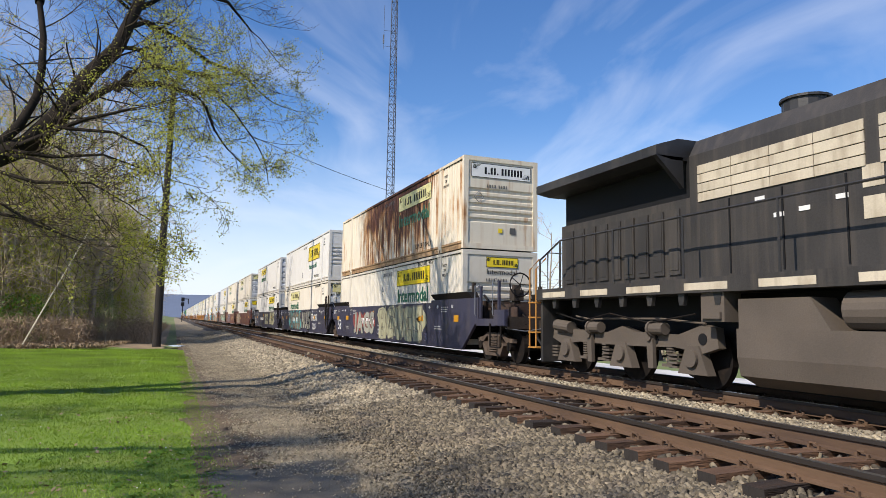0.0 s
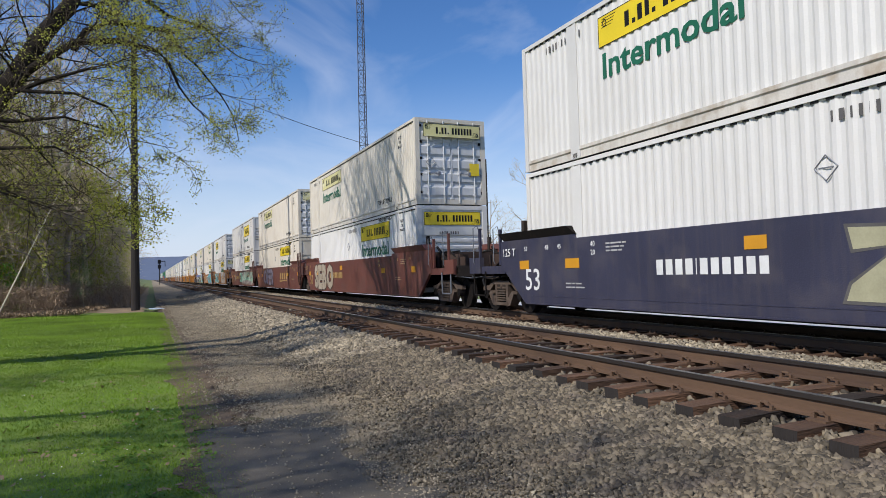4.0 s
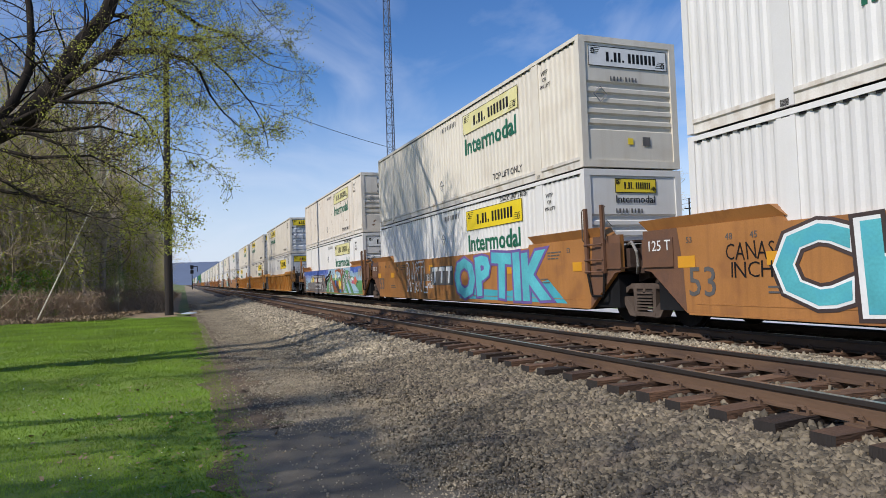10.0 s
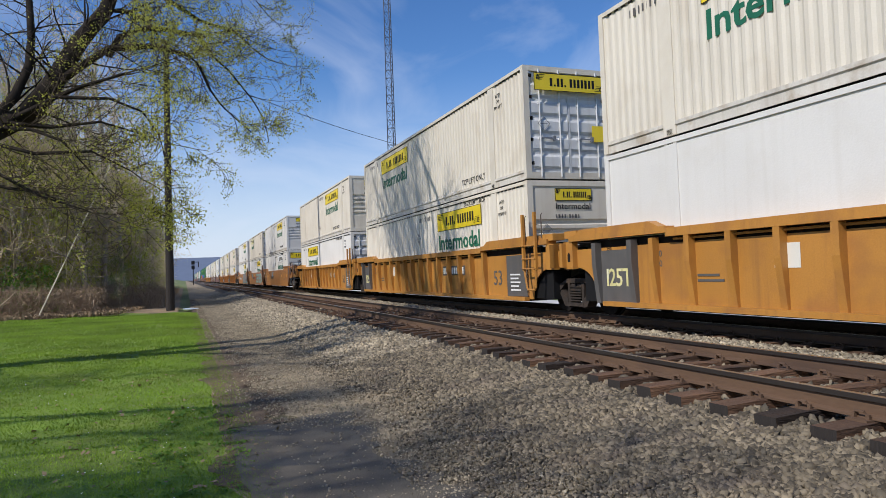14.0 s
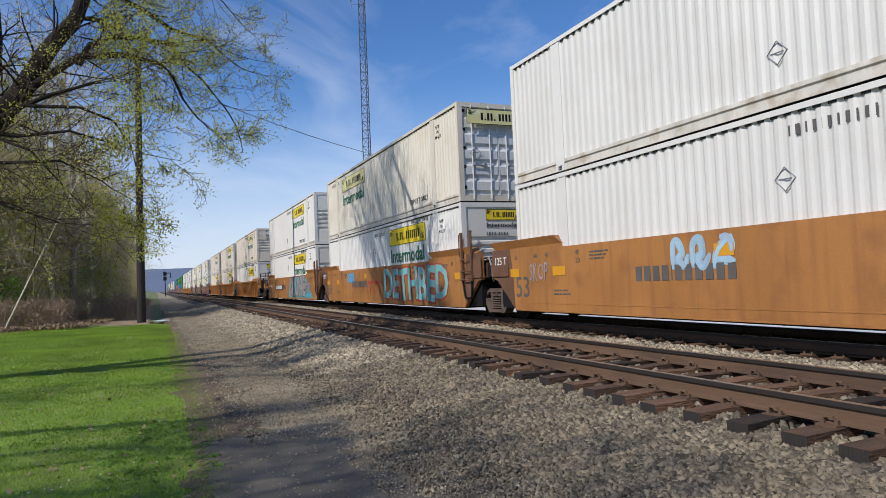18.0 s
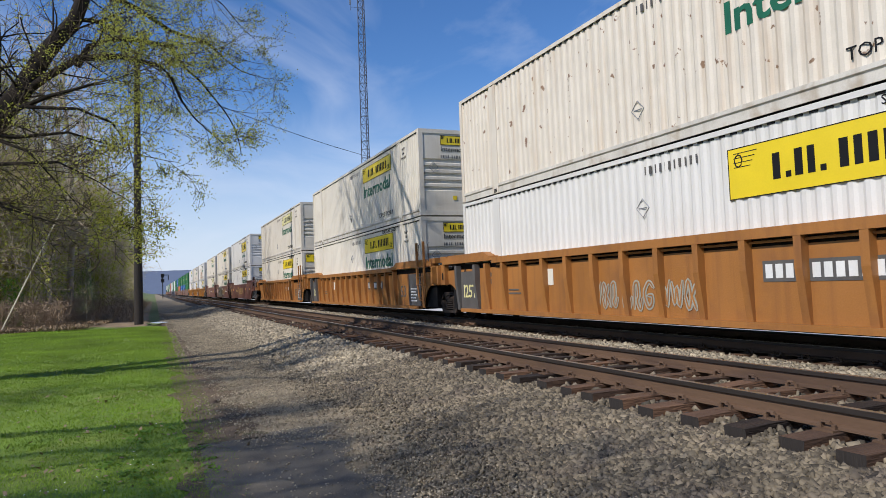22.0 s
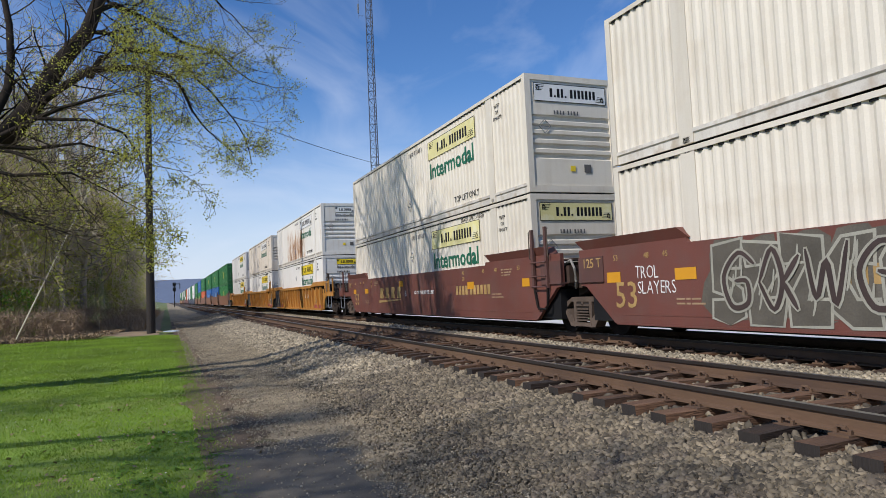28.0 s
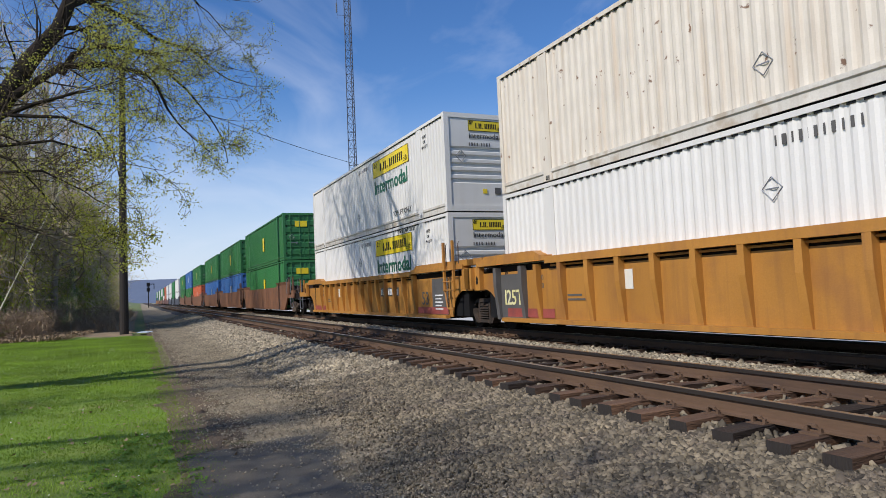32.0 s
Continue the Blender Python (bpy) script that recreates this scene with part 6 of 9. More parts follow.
# paint of each three-unit car, then per unit: upper and lower container
# (tint, smooth, doors towards the walk's start, side decal, border, end decal, end decal wide)
CARS = [
    ("blue", [(("rusty", 0, 0, P, 0, W, 1), ("cream", 0, 0, Y, 0, Y, 0)),
              (("white", 0, 0, Y, 1, Y, 0), ("cream", 0, 1, P, 0, P, 1)),
              (("white", 0, 1, Y, 0, Y, 0), ("white", 0, 0, Y, 0, Y, 0))]),
    ("brown", [(("cream", 0, 1, P, 0, P, 1), ("white", 0, 0, Y, 0, Y, 1)),
               (("cream", 0, 1, P, 0, P, 1), ("cream", 0, 0, Y, 0, Y, 0)),
               (("white", 0, 0, Y, 1, Y, 0), ("white", 0, 0, Y, 0, Y, 0))]),
    ("orange", [(("white", 0, 1, Y, 1, Y, 0), ("white", 0, 0, Y, 0, P, 1)),
                (("cream", 0, 0, P, 0, W, 1), ("white", 0, 0, Y, 0, Y, 0)),
                (("spotted", 0, 0, P, 0, W, 0), ("white", 0, 0, P, 0, W, 1))]),
    ("yellow_car", [(("cream", 0, 1, Y, 0, Y, 1), ("white", 1, 0, Y, "plain", Y, 1)),
                    (("cream", 0, 1, Y, 0, Y, 1), ("cream", 0, 0, Y, 0, Y, 0)),
                    (("cream", 0, 0, Y, 0, Y, 0), ("white", 0, 1, Y, 0, Y, 0))]),
    ("orange", [(("white", 0, 0, Y, 0, Y, 0), ("white", 0, 0, W, 0, Y, 1)),
                (("cream", 0, 1, P, 0, P, 1), ("white", 0, 0, Y, 0, Y, 0)),
                (("white", 0, 0, Y, 0, Y, 0), ("white", 0, 0, Y, 0, Y, 0))]),
    ("ochre_car", [(("spotted", 0, 0, P, 0, W, 0), ("white", 0, 0, Y, "plain", Y, 0)),
                    (("cream", 0, 0, Y, 0, Y, 0), ("cream", 0, 0, Y, 0, Y, 0)),
                    (("cream", 0, 0, P, 0, W, 0), ("cream", 0, 0, Y, 0, Y, 1))]),
    ("brown", [(("white", 0, 0, Y, 1, Y, 0), ("white", 0, 0, Y, 0, Y, 0)),
               (("cream", 0, 0, Y, 0, W, 0), ("cream", 0, 0, Y, 0, Y, 0)),
               (("cream", 0, 0, P, 0, W, 1), ("cream", 0, 0, P, 0, P, 1))]),
    ("yellow_car", [(("runny", 0, 0, W, 0, W, 0), ("white", 0, 0, Y, 0, Y, 0)),
                    (("spotted", 0, 0, W, 0, W, 0), ("white", 0, 0, Y, 0, Y, 0)),
                    (("white", 0, 0, Y, 0, Y, 0), ("white", 0, 0, Y, 0, Y, 0))]),
]
PAINT_WORDS = {"blue": "navy blue smooth-sided", "brown": "red-brown smooth-sided", "orange": "ochre orange smooth-sided",
               "yellow_car": "yellow-ochre ribbed", "ochre_car": "brown-ochre ribbed", "rust_car": "rusted brown smooth-sided"}
TINT_WORDS = {"white": "white", "cream": "weathered cream", "rusty": "heavily rusted cream", "spotted": "rust-spotted cream", "runny": "rust-streaked white",
              "green": "green", "cblue": "blue", "cred": "orange-red"}


def unit(paint, u, k, group, plain=False):
    words = PAINT_WORDS[paint]
    where = ("leading", "middle", "trailing")[k]
    marks = {"label": f"{words} {where} well unit of articulated container car on rails", "ink": {"orange": "grey_car", "yellow_car": "grey_car", "ochre_car": "grey_car", "rust_car": "white_print"}.get(paint, "white_print"),
             "number": 11.8, "plain": plain, "painted_over": group.endswith(" 3") and k == 2 and paint == "orange"}
    if group.endswith(" 2") and k == 2:
        marks["number"] = 12.6
    if group.endswith(" 7") and k == 2:
        marks["number"] = 4.6
    marks["faint"] = {"blue": "silver", "brown": "faded_ink"}.get(paint, marks["ink"])
    if paint == "brown":
        marks["ink"] = "olive_gold"
    build = ribbed_well if paint in RIBBED else smooth_well
    ob = build(paint, u, k == 0, k == 2, marks, group)
    MOVERS.append(ob)
    return ob


def load(spec, u, base):
    tint, smooth, doors, logo, border, end, wide = spec
    kind = "smooth riveted" if smooth else "corrugated"
    deck = "on another container" if base > 2 else "in a well car"
    colour = {"yellow": "yellow logo panel", "pale_yellow": "faded yellow logo panel", "white_print": "worn white logo panel"}[logo]
    ob = container(tint, bool(smooth), u, base, bool(doors), (logo, border), (end, bool(wide)),
                   word=border != "plain", label=f"{TINT_WORDS[tint]} {kind} container, {colour}, {deck}",
                   word_mat="green_print")
    MOVERS.append(ob)


UNITS = {}
for c, (paint, stacks) in enumerate(CARS):
    for k, (up, low) in enumerate(stacks):
        u = PLACES[3 * c + k]
        UNITS[c, k] = unit(paint, u, k, f"units of container car {c + 1}")
        load(low, u, LOW)
        load(up, u, HIGH)

# painted tags on the cars
for k in range(4):
    blob(UNITS[0, 0], 12.6 - 0.9 * k, 1.02, 0.52, 0.42, "red_faded", 70 + k, 0.0004 * k)
tag_text(UNITS[0, 0], "JAGS", 12.95, 3.5, 0.45, 1.0, "stone_paint", "grey_car", 3, bold=0.045, rim=0.018, lift=0.004)
spray(UNITS[0, 0], 8.7, 5.4, 0.36, 1.3, "olive", "drab_paint", 4, 5, fat=0.24, back="olive")
tag_text(UNITS[0, 0], "ZK", 3.2, 0.36, 0.42, 0.26, "lilac_paint", None, 44, bold=-0.02)
tag_text(UNITS[0, 0], "ZR", 9.0, 0.36, 0.50, 0.4, "silver", None, 45, bold=-0.02)
spray(UNITS[0, 1], 12.9, 4.6, 0.4, 1.2, "drab_paint", "umber_paint", 5, 4, back="teal_bright")
spray(UNITS[0, 1], 7.8, 3.1, 0.44, 1.18, "stone_paint", "steel_dark", 6, 3, fat=0.24)
tag_text(UNITS[0, 1], "THOR", 4.45, 1.85, 0.98, 0.42, "white_print", None, 61, bold=0.0, tilt=8)
tag_text(UNITS[0, 1], "XBs", 4.0, 1.0, 0.46, 0.36, "white_print", None, 62, bold=0.0, tilt=8)
spray(UNITS[0, 2], 8.3, 2.4, 0.55, 1.0, "olive", "grey_car", 7, 2, fat=0.22)
spray(UNITS[0, 2], 5.2, 3.1, 0.52, 1.15, "olive", "grey_car", 8, 3, fat=0.22)
tag_text(UNITS[1, 0], "SEBO", 15.15, 4.0, 0.40, 1.22, "sand_paint", "umber_paint", 9, bold=0.06, rim=0.035)
tag_text(UNITS[1, 1], "OFER", 13.55, 4.5, 0.48, 1.12, "lilac_paint", "umber_paint", 10, bold=0.035, rim=0.04)
painted(UNITS[1, 1], [(5.15, 0.5), (5.35, 0.48), (5.42, 0.92), (5.25, 0.95)], "red", 6, "red painted stroke")
emblem = lambda ob, y0: [part("stripe_logo", shared(("emblem", k), lambda: Shape().prism([(0.12, 0), (0.56, 0), (0.62, 0.10), (0.50, 0.2), (0.66, 0.34), (0.55, 0.42), (0.2, 0.42)] if k < 4 else [(0, 0), (2.7, 0.1), (2.75, 0.14), (0, 0.1)], -0.004, 0, "y").mesh("stripe_logo", "olive_gold")), ob,
                               on_near(-1.358, y0 - 0.72 * (k % 4), 0.86 if k < 4 else 0.68), "worn gold painted emblem") for k in range(5)]
emblem(UNITS[1, 1], 6.5)
painted(UNITS[1, 2], [(6.4, 0.62), (15.6, 0.55), (15.7, 1.5), (6.4, 1.5)], "mint", 0, "mint green painted field")
painted(UNITS[1, 2], [(8.0, 0.40), (15.2, 0.40), (14.8, 0.72), (12.0, 0.8), (8.4, 0.7)], "mauve_paint", 1, "mauve painted field")
for k in range(9):
    x = 8.2 + 0.86 * k
    j = 0.16 * math.sin(2.3 * k)
    painted(UNITS[1, 2], [(x, 1.66), (x + 0.5 + j, 1.64), (x + 0.62, 1.25), (x + 0.95 + j, 0.85), (x + 0.5, 1.1), (x + 0.2, 1.35 - j)], "umber_paint", 2, "dark painted spike")
    painted(UNITS[1, 2], [(x - 0.12, 1.6), (x + 0.02, 1.58), (x + 0.22, 1.0 + j), (x + 0.75, 0.38), (x + 0.62, 0.38), (x + 0.1, 0.85 + j)], "cream", 3, "cream painted spike")
    painted(UNITS[1, 2], [(x + 0.1, 1.5), (x + 0.3, 1.1), (x + 0.2, 0.95), (x + 0.05, 1.2)], "cream", 4, "cream painted spike")
tag_text(UNITS[2, 0], "CHAZ", 14.5, 5.6, 0.42, 1.26, "white_print", "umber_paint", 13, bold=0.055, rim=0.035)
tag_text(UNITS[2, 0], "CHAZ", 14.44, 5.48, 0.47, 1.16, "teal_bright", None, 13, bold=0.03, lift=0.008)
tag_text(UNITS[2, 0], "CANAS", 15.4, 0.95, 1.18, 0.26, "black", None, 132, bold=-0.01)
tag_text(UNITS[2, 0], "INCH", 15.3, 0.8, 0.90, 0.24, "black", None, 133, bold=-0.01)
spray(UNITS[2, 0], 6.3, 6.1, 0.42, 1.34, "silver", "umber_paint", 14, 3, fat=0.26, blocks=(SEVEN, TWO, SEVEN))
tag_text(UNITS[2, 1], "RASTL", 12.45, 2.3, 0.55, 1.05, "orange", "white_print", 131, bold=0.0, rim=0.035)
tag_text(UNITS[2, 1], "LENS", 10.2, 0.6, 0.92, 0.22, "white_print", None, 134, bold=-0.01)
tag_text(UNITS[2, 1], "MOBS", 10.1, 0.6, 0.66, 0.2, "white_print", None, 135, bold=-0.01)
part("logo_panel", shared("longpanel", lambda: Shape().box(0, 2.1, -0.004, 0, 0, 0.62).mesh("logo_panel", "grey_car")), UNITS[2, 1], on_near(-1.356, 9.75, 0.78), "dark grey painted logo panel")
for k in range(3):
    part("logo_shape", shared("tshape", lambda: Shape().prism([(0.0, 0.4), (0.12, 0.54), (0.86, 0.54), (0.80, 0.4), (0.55, 0.4), (0.45, 0.0), (0.25, 0.0), (0.35, 0.4)], -0.004, 0, "y").mesh("logo_shape", "white_print")), UNITS[2, 1], on_near(-1.361, 9.6 - 0.66 * k, 0.84) @ Matrix.Diagonal((0.7, 1, 1, 1)), "white painted logo shape")
painted(UNITS[2, 1], [(9.0, 0.36), (15.4, 0.36), (14.6, 0.9), (12.5, 0.62), (9.4, 0.7)], "teal", 0, "teal painted base of the tag")
tag_text(UNITS[2, 1], "OPTIK", 7.5, 6.0, 0.42, 1.20, "teal_bright", "violet", 15, bold=0.05, rim=0.045, lift=0.003)
mural(UNITS[2, 2])
tag_text(UNITS[4, 1], "DETHBED", 7.2, 6.2, 0.44, 1.12, "teal_pale", "red", 17, bold=0.03, rim=0.035)
for k in range(3):
    part("logo_shape", shared("redshape", lambda: Shape().prism([(0.0, 0.42), (0.0, 0.54), (0.56, 0.54), (0.56, 0.42), (0.34, 0.42), (0.34, 0.0), (0.22, 0.0), (0.22, 0.42)], -0.004, 0, "y").mesh("logo_shape", "red")), UNITS[4, 1], on_near(-1.356, 9.35 - 0.62 * k, 0.62), "red sprayed logo shape")
spray(UNITS[4, 1], 12.6, 1.2, 1.12, 0.45, "blue_spray", "teal", 171, 3, fat=0.1)
part("number_panel", shared("numpanel", lambda: Shape().box(0, 3.2, -0.004, 0, 0, 0.40).mesh("number_panel", "umber_paint")), UNITS[4, 2], on_near(-1.356, 13.6, 0.82), "dark panel of the car number")
part("painted_number", bars([0.17] * 4 + [0.02] + [0.17] * 6, 0.26, 0.08, "white_print", "n"), UNITS[4, 2], on_near(-1.361, 13.4, 0.9))
painted(UNITS[4, 2], [(7.85, 0.36), (15.4, 0.36), (14.9, 0.75), (14.2, 1.05), (13.5, 1.55), (12.6, 1.62), (9.0, 1.66), (8.2, 1.3)], "teal", 0, "teal painted ground of the tag")
tag_text(UNITS[4, 2], "SKUNE", 7.9, 5.0, 0.42, 1.24, "mauve_grey", "umber_paint", 18, bold=0.07, rim=0.03, lift=0.003)
tag_text(UNITS[4, 2], "SWE", 2.8, 1.5, 0.66, 0.62, "mauve_grey", "umber_paint", 181, bold=0.05, rim=0.03, lift=0.003, tilt=9)
tag_text(UNITS[4, 2], "VMO", 15.7, 0.6, 0.98, 0.26, "white_print", None, 182, bold=-0.015)
spray(UNITS[6, 1], 13.8, 5.6, 0.36, 1.3, "drab_dark", "stone_paint", 19, 8, fat=0.24, back="drab_dark")
spray(UNITS[6, 1], 13.6, 5.2, 0.40, 1.2, "umber_paint", "stone_paint", 23, 7, fat=0.05, lift=0.016)
tag_text(UNITS[6, 1], "TROL", 15.65, 0.62, 1.14, 0.22, "white_print", None, 191, bold=-0.015)
tag_text(UNITS[6, 1], "SLAYERS", 15.6, 1.0, 0.86, 0.22, "white_print", None, 192, bold=-0.015)
tag_text(UNITS[6, 1], "RING", 8.3, 0.75, 1.18, 0.26, "white_print", None, 193, bold=-0.015)
tag_text(UNITS[6, 1], "HILO", 7.9, 0.85, 0.48, 0.28, "white_print", None, 194, bold=-0.015)
emblem(UNITS[6, 1], 8.0)
part("lettering", lettering("LD LMT 118,400 PER UNIT", 0.17, "white_print"), UNITS[6, 1], on_near(-1.358, 4.4, 0.98), "load limit stencil")
for k, (y, w) in enumerate(((10.1, 0.8), (9.2, 0.9), (8.2, 0.9))):
    spray(UNITS[5, 0], y, w, 0.42, 0.62, "orange", "stone_paint", 220 + k, 3, fat=0.05)
emblem(UNITS[6, 0], 8.6)
emblem(UNITS[6, 2], 12.5)
part("lettering", lettering("LD LMT 118,500 PER UNIT", 0.17, "white_print"), UNITS[6, 2], on_near(-1.358, 8.3, 0.98), "load limit stencil")
part("lettering", lettering("B", 0.3, "white_print"), UNITS[6, 2], on_near(-1.358, 9.3, 0.92), "unit letter")
painted(UNITS[1, 2], oval(2.8, 1.03, 0.3, 0.31, 20), "stone_paint", 1, "pale sprayed disc")
part("lettering", lettering("WELL LD LMT 119,800", 0.13, "white_print"), UNITS[1, 2], on_near(-1.3622, 8.9, 1.34), "load limit stencil")
part("letter_plate", shared("lplate", lambda: Shape().box(0, 0.5, -0.003, 0, 0, 0.42).mesh("letter_plate", "brown")), UNITS[1, 2], on_near(-1.359, 9.55, 0.82), "red-brown letter patch")
part("lettering", lettering("A", 0.36, "white_print"), UNITS[1, 2], on_near(-1.366, 9.42, 0.88), "unit letter")
spray(UNITS[4, 0], 10.9, 1.4, 1.05, 0.6, "pale_blue_paint", "pale_blue_paint", 31, 3, fat=0.08)
tag_text(UNITS[4, 0], "SKOP", 15.6, 0.8, 0.98, 0.4, "mauve_grey", None, 32, bold=0.0)
for k in range(3):
    for y0, w in ((CL - 0.1, 2.0), (2.4, 2.3)):
        part("red_strip", shared(("redstrip", w), lambda: Shape().box(0, w, -0.005, 0, 0, 0.2).mesh("red_strip", "red_faded")), UNITS[7, k], on_near(-CW - 0.06, y0, 0.37), "faded red painted strip")

# the rest of the train: mixed colours, longer and shorter boxes read alike from afar
TAIL = [("rust_car", [("green", "green"), ("green", "cblue"), ("green", "cblue")]),
        ("rust_car", [("green", "cred"), ("cblue", "green"), ("green", "green")]),
        ("blue", [("white", "white"), ("green", "green"), ("white", "white")]),
        ("brown", [("white", "white"), ("cred", "cred"), ("green", "white")]),
        ("rust_car", [("white", "green"), ("green", "green"), ("white", "white")]),
        ("orange", [("green", "green"), ("white", "cblue"), ("green", "green")])]
for c, (paint, stacks) in enumerate(TAIL):
    for k, (up, low) in enumerate(stacks):
        u = 518.1 + 62.4 * c + INNER * k
        unit(paint, u, k, f"units of container car {c + 9}", plain=True)
        for tint, base in ((low, LOW), (up, HIGH)):
            ob = container(tint, False, u, base, True, None, None, small=False,
                           label=f"{TINT_WORDS[tint]} corrugated container " + ("stacked on another container" if base > 2 else "sitting in a well car"))
            if c < 2:
                f = part("logo_decal", shared(("tail_logo", tint), lambda: Shape().box(0, 0.62, -0.004, 0, 0, 0.95).mesh("logo_decal", "yellow" if tint == "green" else "white_print")), ob,
                         Matrix.Translation((CW + 0.003, CL / 2 - 7.6, 1.0)) @ Matrix.Rotation(radians(90), 4, "Z"))
                part("logo_decal", shared("tail_end", lambda: Shape().box(0, 0.75, -0.004, 0, 0, 0.36).mesh("logo_decal", "yellow")), ob,
                     Matrix.Translation((0.55, CL / 2 + 0.01, 2.05)) @ Matrix.Rotation(math.pi, 4, "Z"))
            MOVERS.append(ob)


# ---- locomotive ----
def locomotive():
    ob = thing("diesel_locomotive", "dusty black diesel locomotive with cream stripes, long hood end", "locomotive", m=Matrix.Translation((XC, 13.9, 0)))
    f = Shape()
    f.box(-1.52, 1.52, -22.0, 0.0, 1.62, 1.86)
    part("deck_sill", (f, "loco_hood"), ob)
    for k in range(14):
        part("sill_stripe", shared("sillstripe", lambda: Shape().box(0, 0.95, -0.004, 0, 0, 0.12).mesh("sill_stripe", "loco_white")), ob, on_near(-1.523, -0.3 - 1.55 * k, 1.66))
    hood = Shape()
    hood.box(-0.94, 0.94, -4.6, -0.2, 1.86, 3.36)
    part("rear_hood", (hood, "loco_hood"), ob)
    for k in range(9):
        part("hood_door", shared("hooddoor", lambda: Shape().box(0, 0.30, -0.03, 0, 0, 1.2).box(0.04, 0.26, -0.04, -0.03, 0.08, 1.1).mesh("hood_door", "loco_hood")), ob, on_near(-0.945, -0.42 - 0.44 * k, 2.0))
    # core in black, painting the deep shade under the radiator wing
    dark = Shape().box(-0.86, 0.86, -4.5, -0.25, 3.36, 4.12)
    part("radiator_core", (dark, "black"), ob)
    wing = Shape()
    prof = [(-1.55, 4.12), (-1.55, 4.30), (-1.05, 4.46), (1.05, 4.46), (1.55, 4.30), (1.55, 4.12), (1.2, 4.06), (-1.2, 4.06)]
    wing.prism(prof, -4.35, -0.05, "y")
    wing.prism([(-1.55, 4.12), (-0.95, 3.55), (-0.95, 4.12)], -4.35, -4.25, "y")
    part("radiator_wing", (wing, "loco"), ob)
    main = Shape()
    main.prism([(-0.95, 1.86), (-0.95, 4.10), (-0.78, 4.40), (0.78, 4.40), (0.95, 4.10), (0.95, 1.86)], -16.8, -4.5, "y")
    part("long_hood", (main, "loco_hood"), ob)
    for r in range(2):
        for k in range(4):
            for j in range(4):
                part("grille_panel", shared("grille", lambda: Shape().box(0, 0.762, -0.02, 0, 0, 0.148).mesh("grille_panel", "loco_white")), ob,
                     on_near(-0.955, -4.72 - 0.775 * k - 3.3 * r, 3.24 + 0.165 * j), "dirty cream grille panel")
    for k in range(3):
        part("door_seam", shared("seam", lambda: Shape().box(0, 0.03, -0.012, 0, 0, 1.25).mesh("door_seam", "black")), ob, on_near(-0.955, -5.4 - 1.05 * k, 1.95))
    for yy, zz in ((-6.3, 2.75), (-6.75, 2.78), (-7.35, 2.86), (-5.95, 3.05)):
        part("data_label", shared("dlabel", lambda: Shape().box(0, 0.19, -0.005, 0, 0, 0.07).mesh("data_label", "white_print")), ob, on_near(-0.957, yy, zz))
    for r in range(2):
        part("painted_name", bars([0.3, 0.3, 0.3, 0.3, 0.3, 0.3, 0.3, 0.3], 0.3, 0.12, "loco_white", "l"), ob, on_near(-0.957, -7.75, 2.95 - 0.42 * r), "cream bars of painted name")
    ring = lambda k: [(k * 0.36 * math.cos(a * 0.3927), -6.15 + k * 0.36 * math.sin(a * 0.3927)) for a in range(16)]
    part("exhaust_outlet", (Shape().prism(ring(1.0), 4.36, 4.75, "z").prism(ring(1.10), 4.75, 4.79, "z"), "loco"), ob)
    # black block added to close the view and stand in for shade below the deck
    part("underframe", (Shape().box(-0.75, 0.75, -21.5, -0.3, 0.72, 1.62), "black"), ob)
    part("cab", (Shape().prism([(-1.5, 1.86), (-1.5, 4.2), (-1.1, 4.5), (1.1, 4.5), (1.5, 4.2), (1.5, 1.86)], -19.8, -16.8, "y"), "loco"), ob)
    part("nose", (Shape().prism([(-1.1, 1.86), (-1.1, 3.1), (-0.8, 3.4), (0.8, 3.4), (1.1, 3.1), (1.1, 1.86)], -21.3, -19.8, "y"), "loco"), ob)
    # hand rails
    rail = Shape().tube([(-1.48, -0.1, 2.55), (-1.48, -1.0, 2.92), (-1.48, -16.6, 2.92)], 0.022, 6)
    rail.tube([(-1.48, -0.1, 1.86), (-1.48, -0.1, 2.55)], 0.022, 6)
    rail.tube([(-1.2, 0.02, 1.3), (-1.2, 0.02, 2.75), (-0.3, 0.02, 2.75), (-0.3, 0.02, 1.8)], 0.022, 6)
    part("hand_rail", (rail, "loco"), ob)
    for k in range(9):
        part("rail_post", shared("railpost", lambda: Shape().tube([(0, 0, 0), (0, 0, 1.3)], 0.022, 6).mesh("rail_post", "loco")), ob, Matrix.Translation((-1.49, -1.0 - 1.95 * k, 1.62)))
    yrail = Shape()
    for y in (0.05, 0.35):
        yrail.tube([(-1.5, y, 0.5), (-1.5, y, 2.35), (-1.35, y - 0.2, 2.6)], 0.02, 6)
    for k in range(4):
        yrail.box(-1.52, -1.1, 0.02, 0.4, 0.5 + 0.35 * k, 0.53 + 0.35 * k)
    part("step_rail", (yrail, "yellow_car"), ob, label="yellow step hand rails")
    part("pilot", (Shape().box(-1.4, 1.4, -0.1, 0.0, 0.2, 1.62), "loco"), ob)
    part("coupler", (Shape().box(-0.12, 0.12, 0.0, 0.85, 0.78, 1.0).box(-0.22, 0.22, 0.75, 1.15, 0.72, 1.04), "steel_dark"), ob)
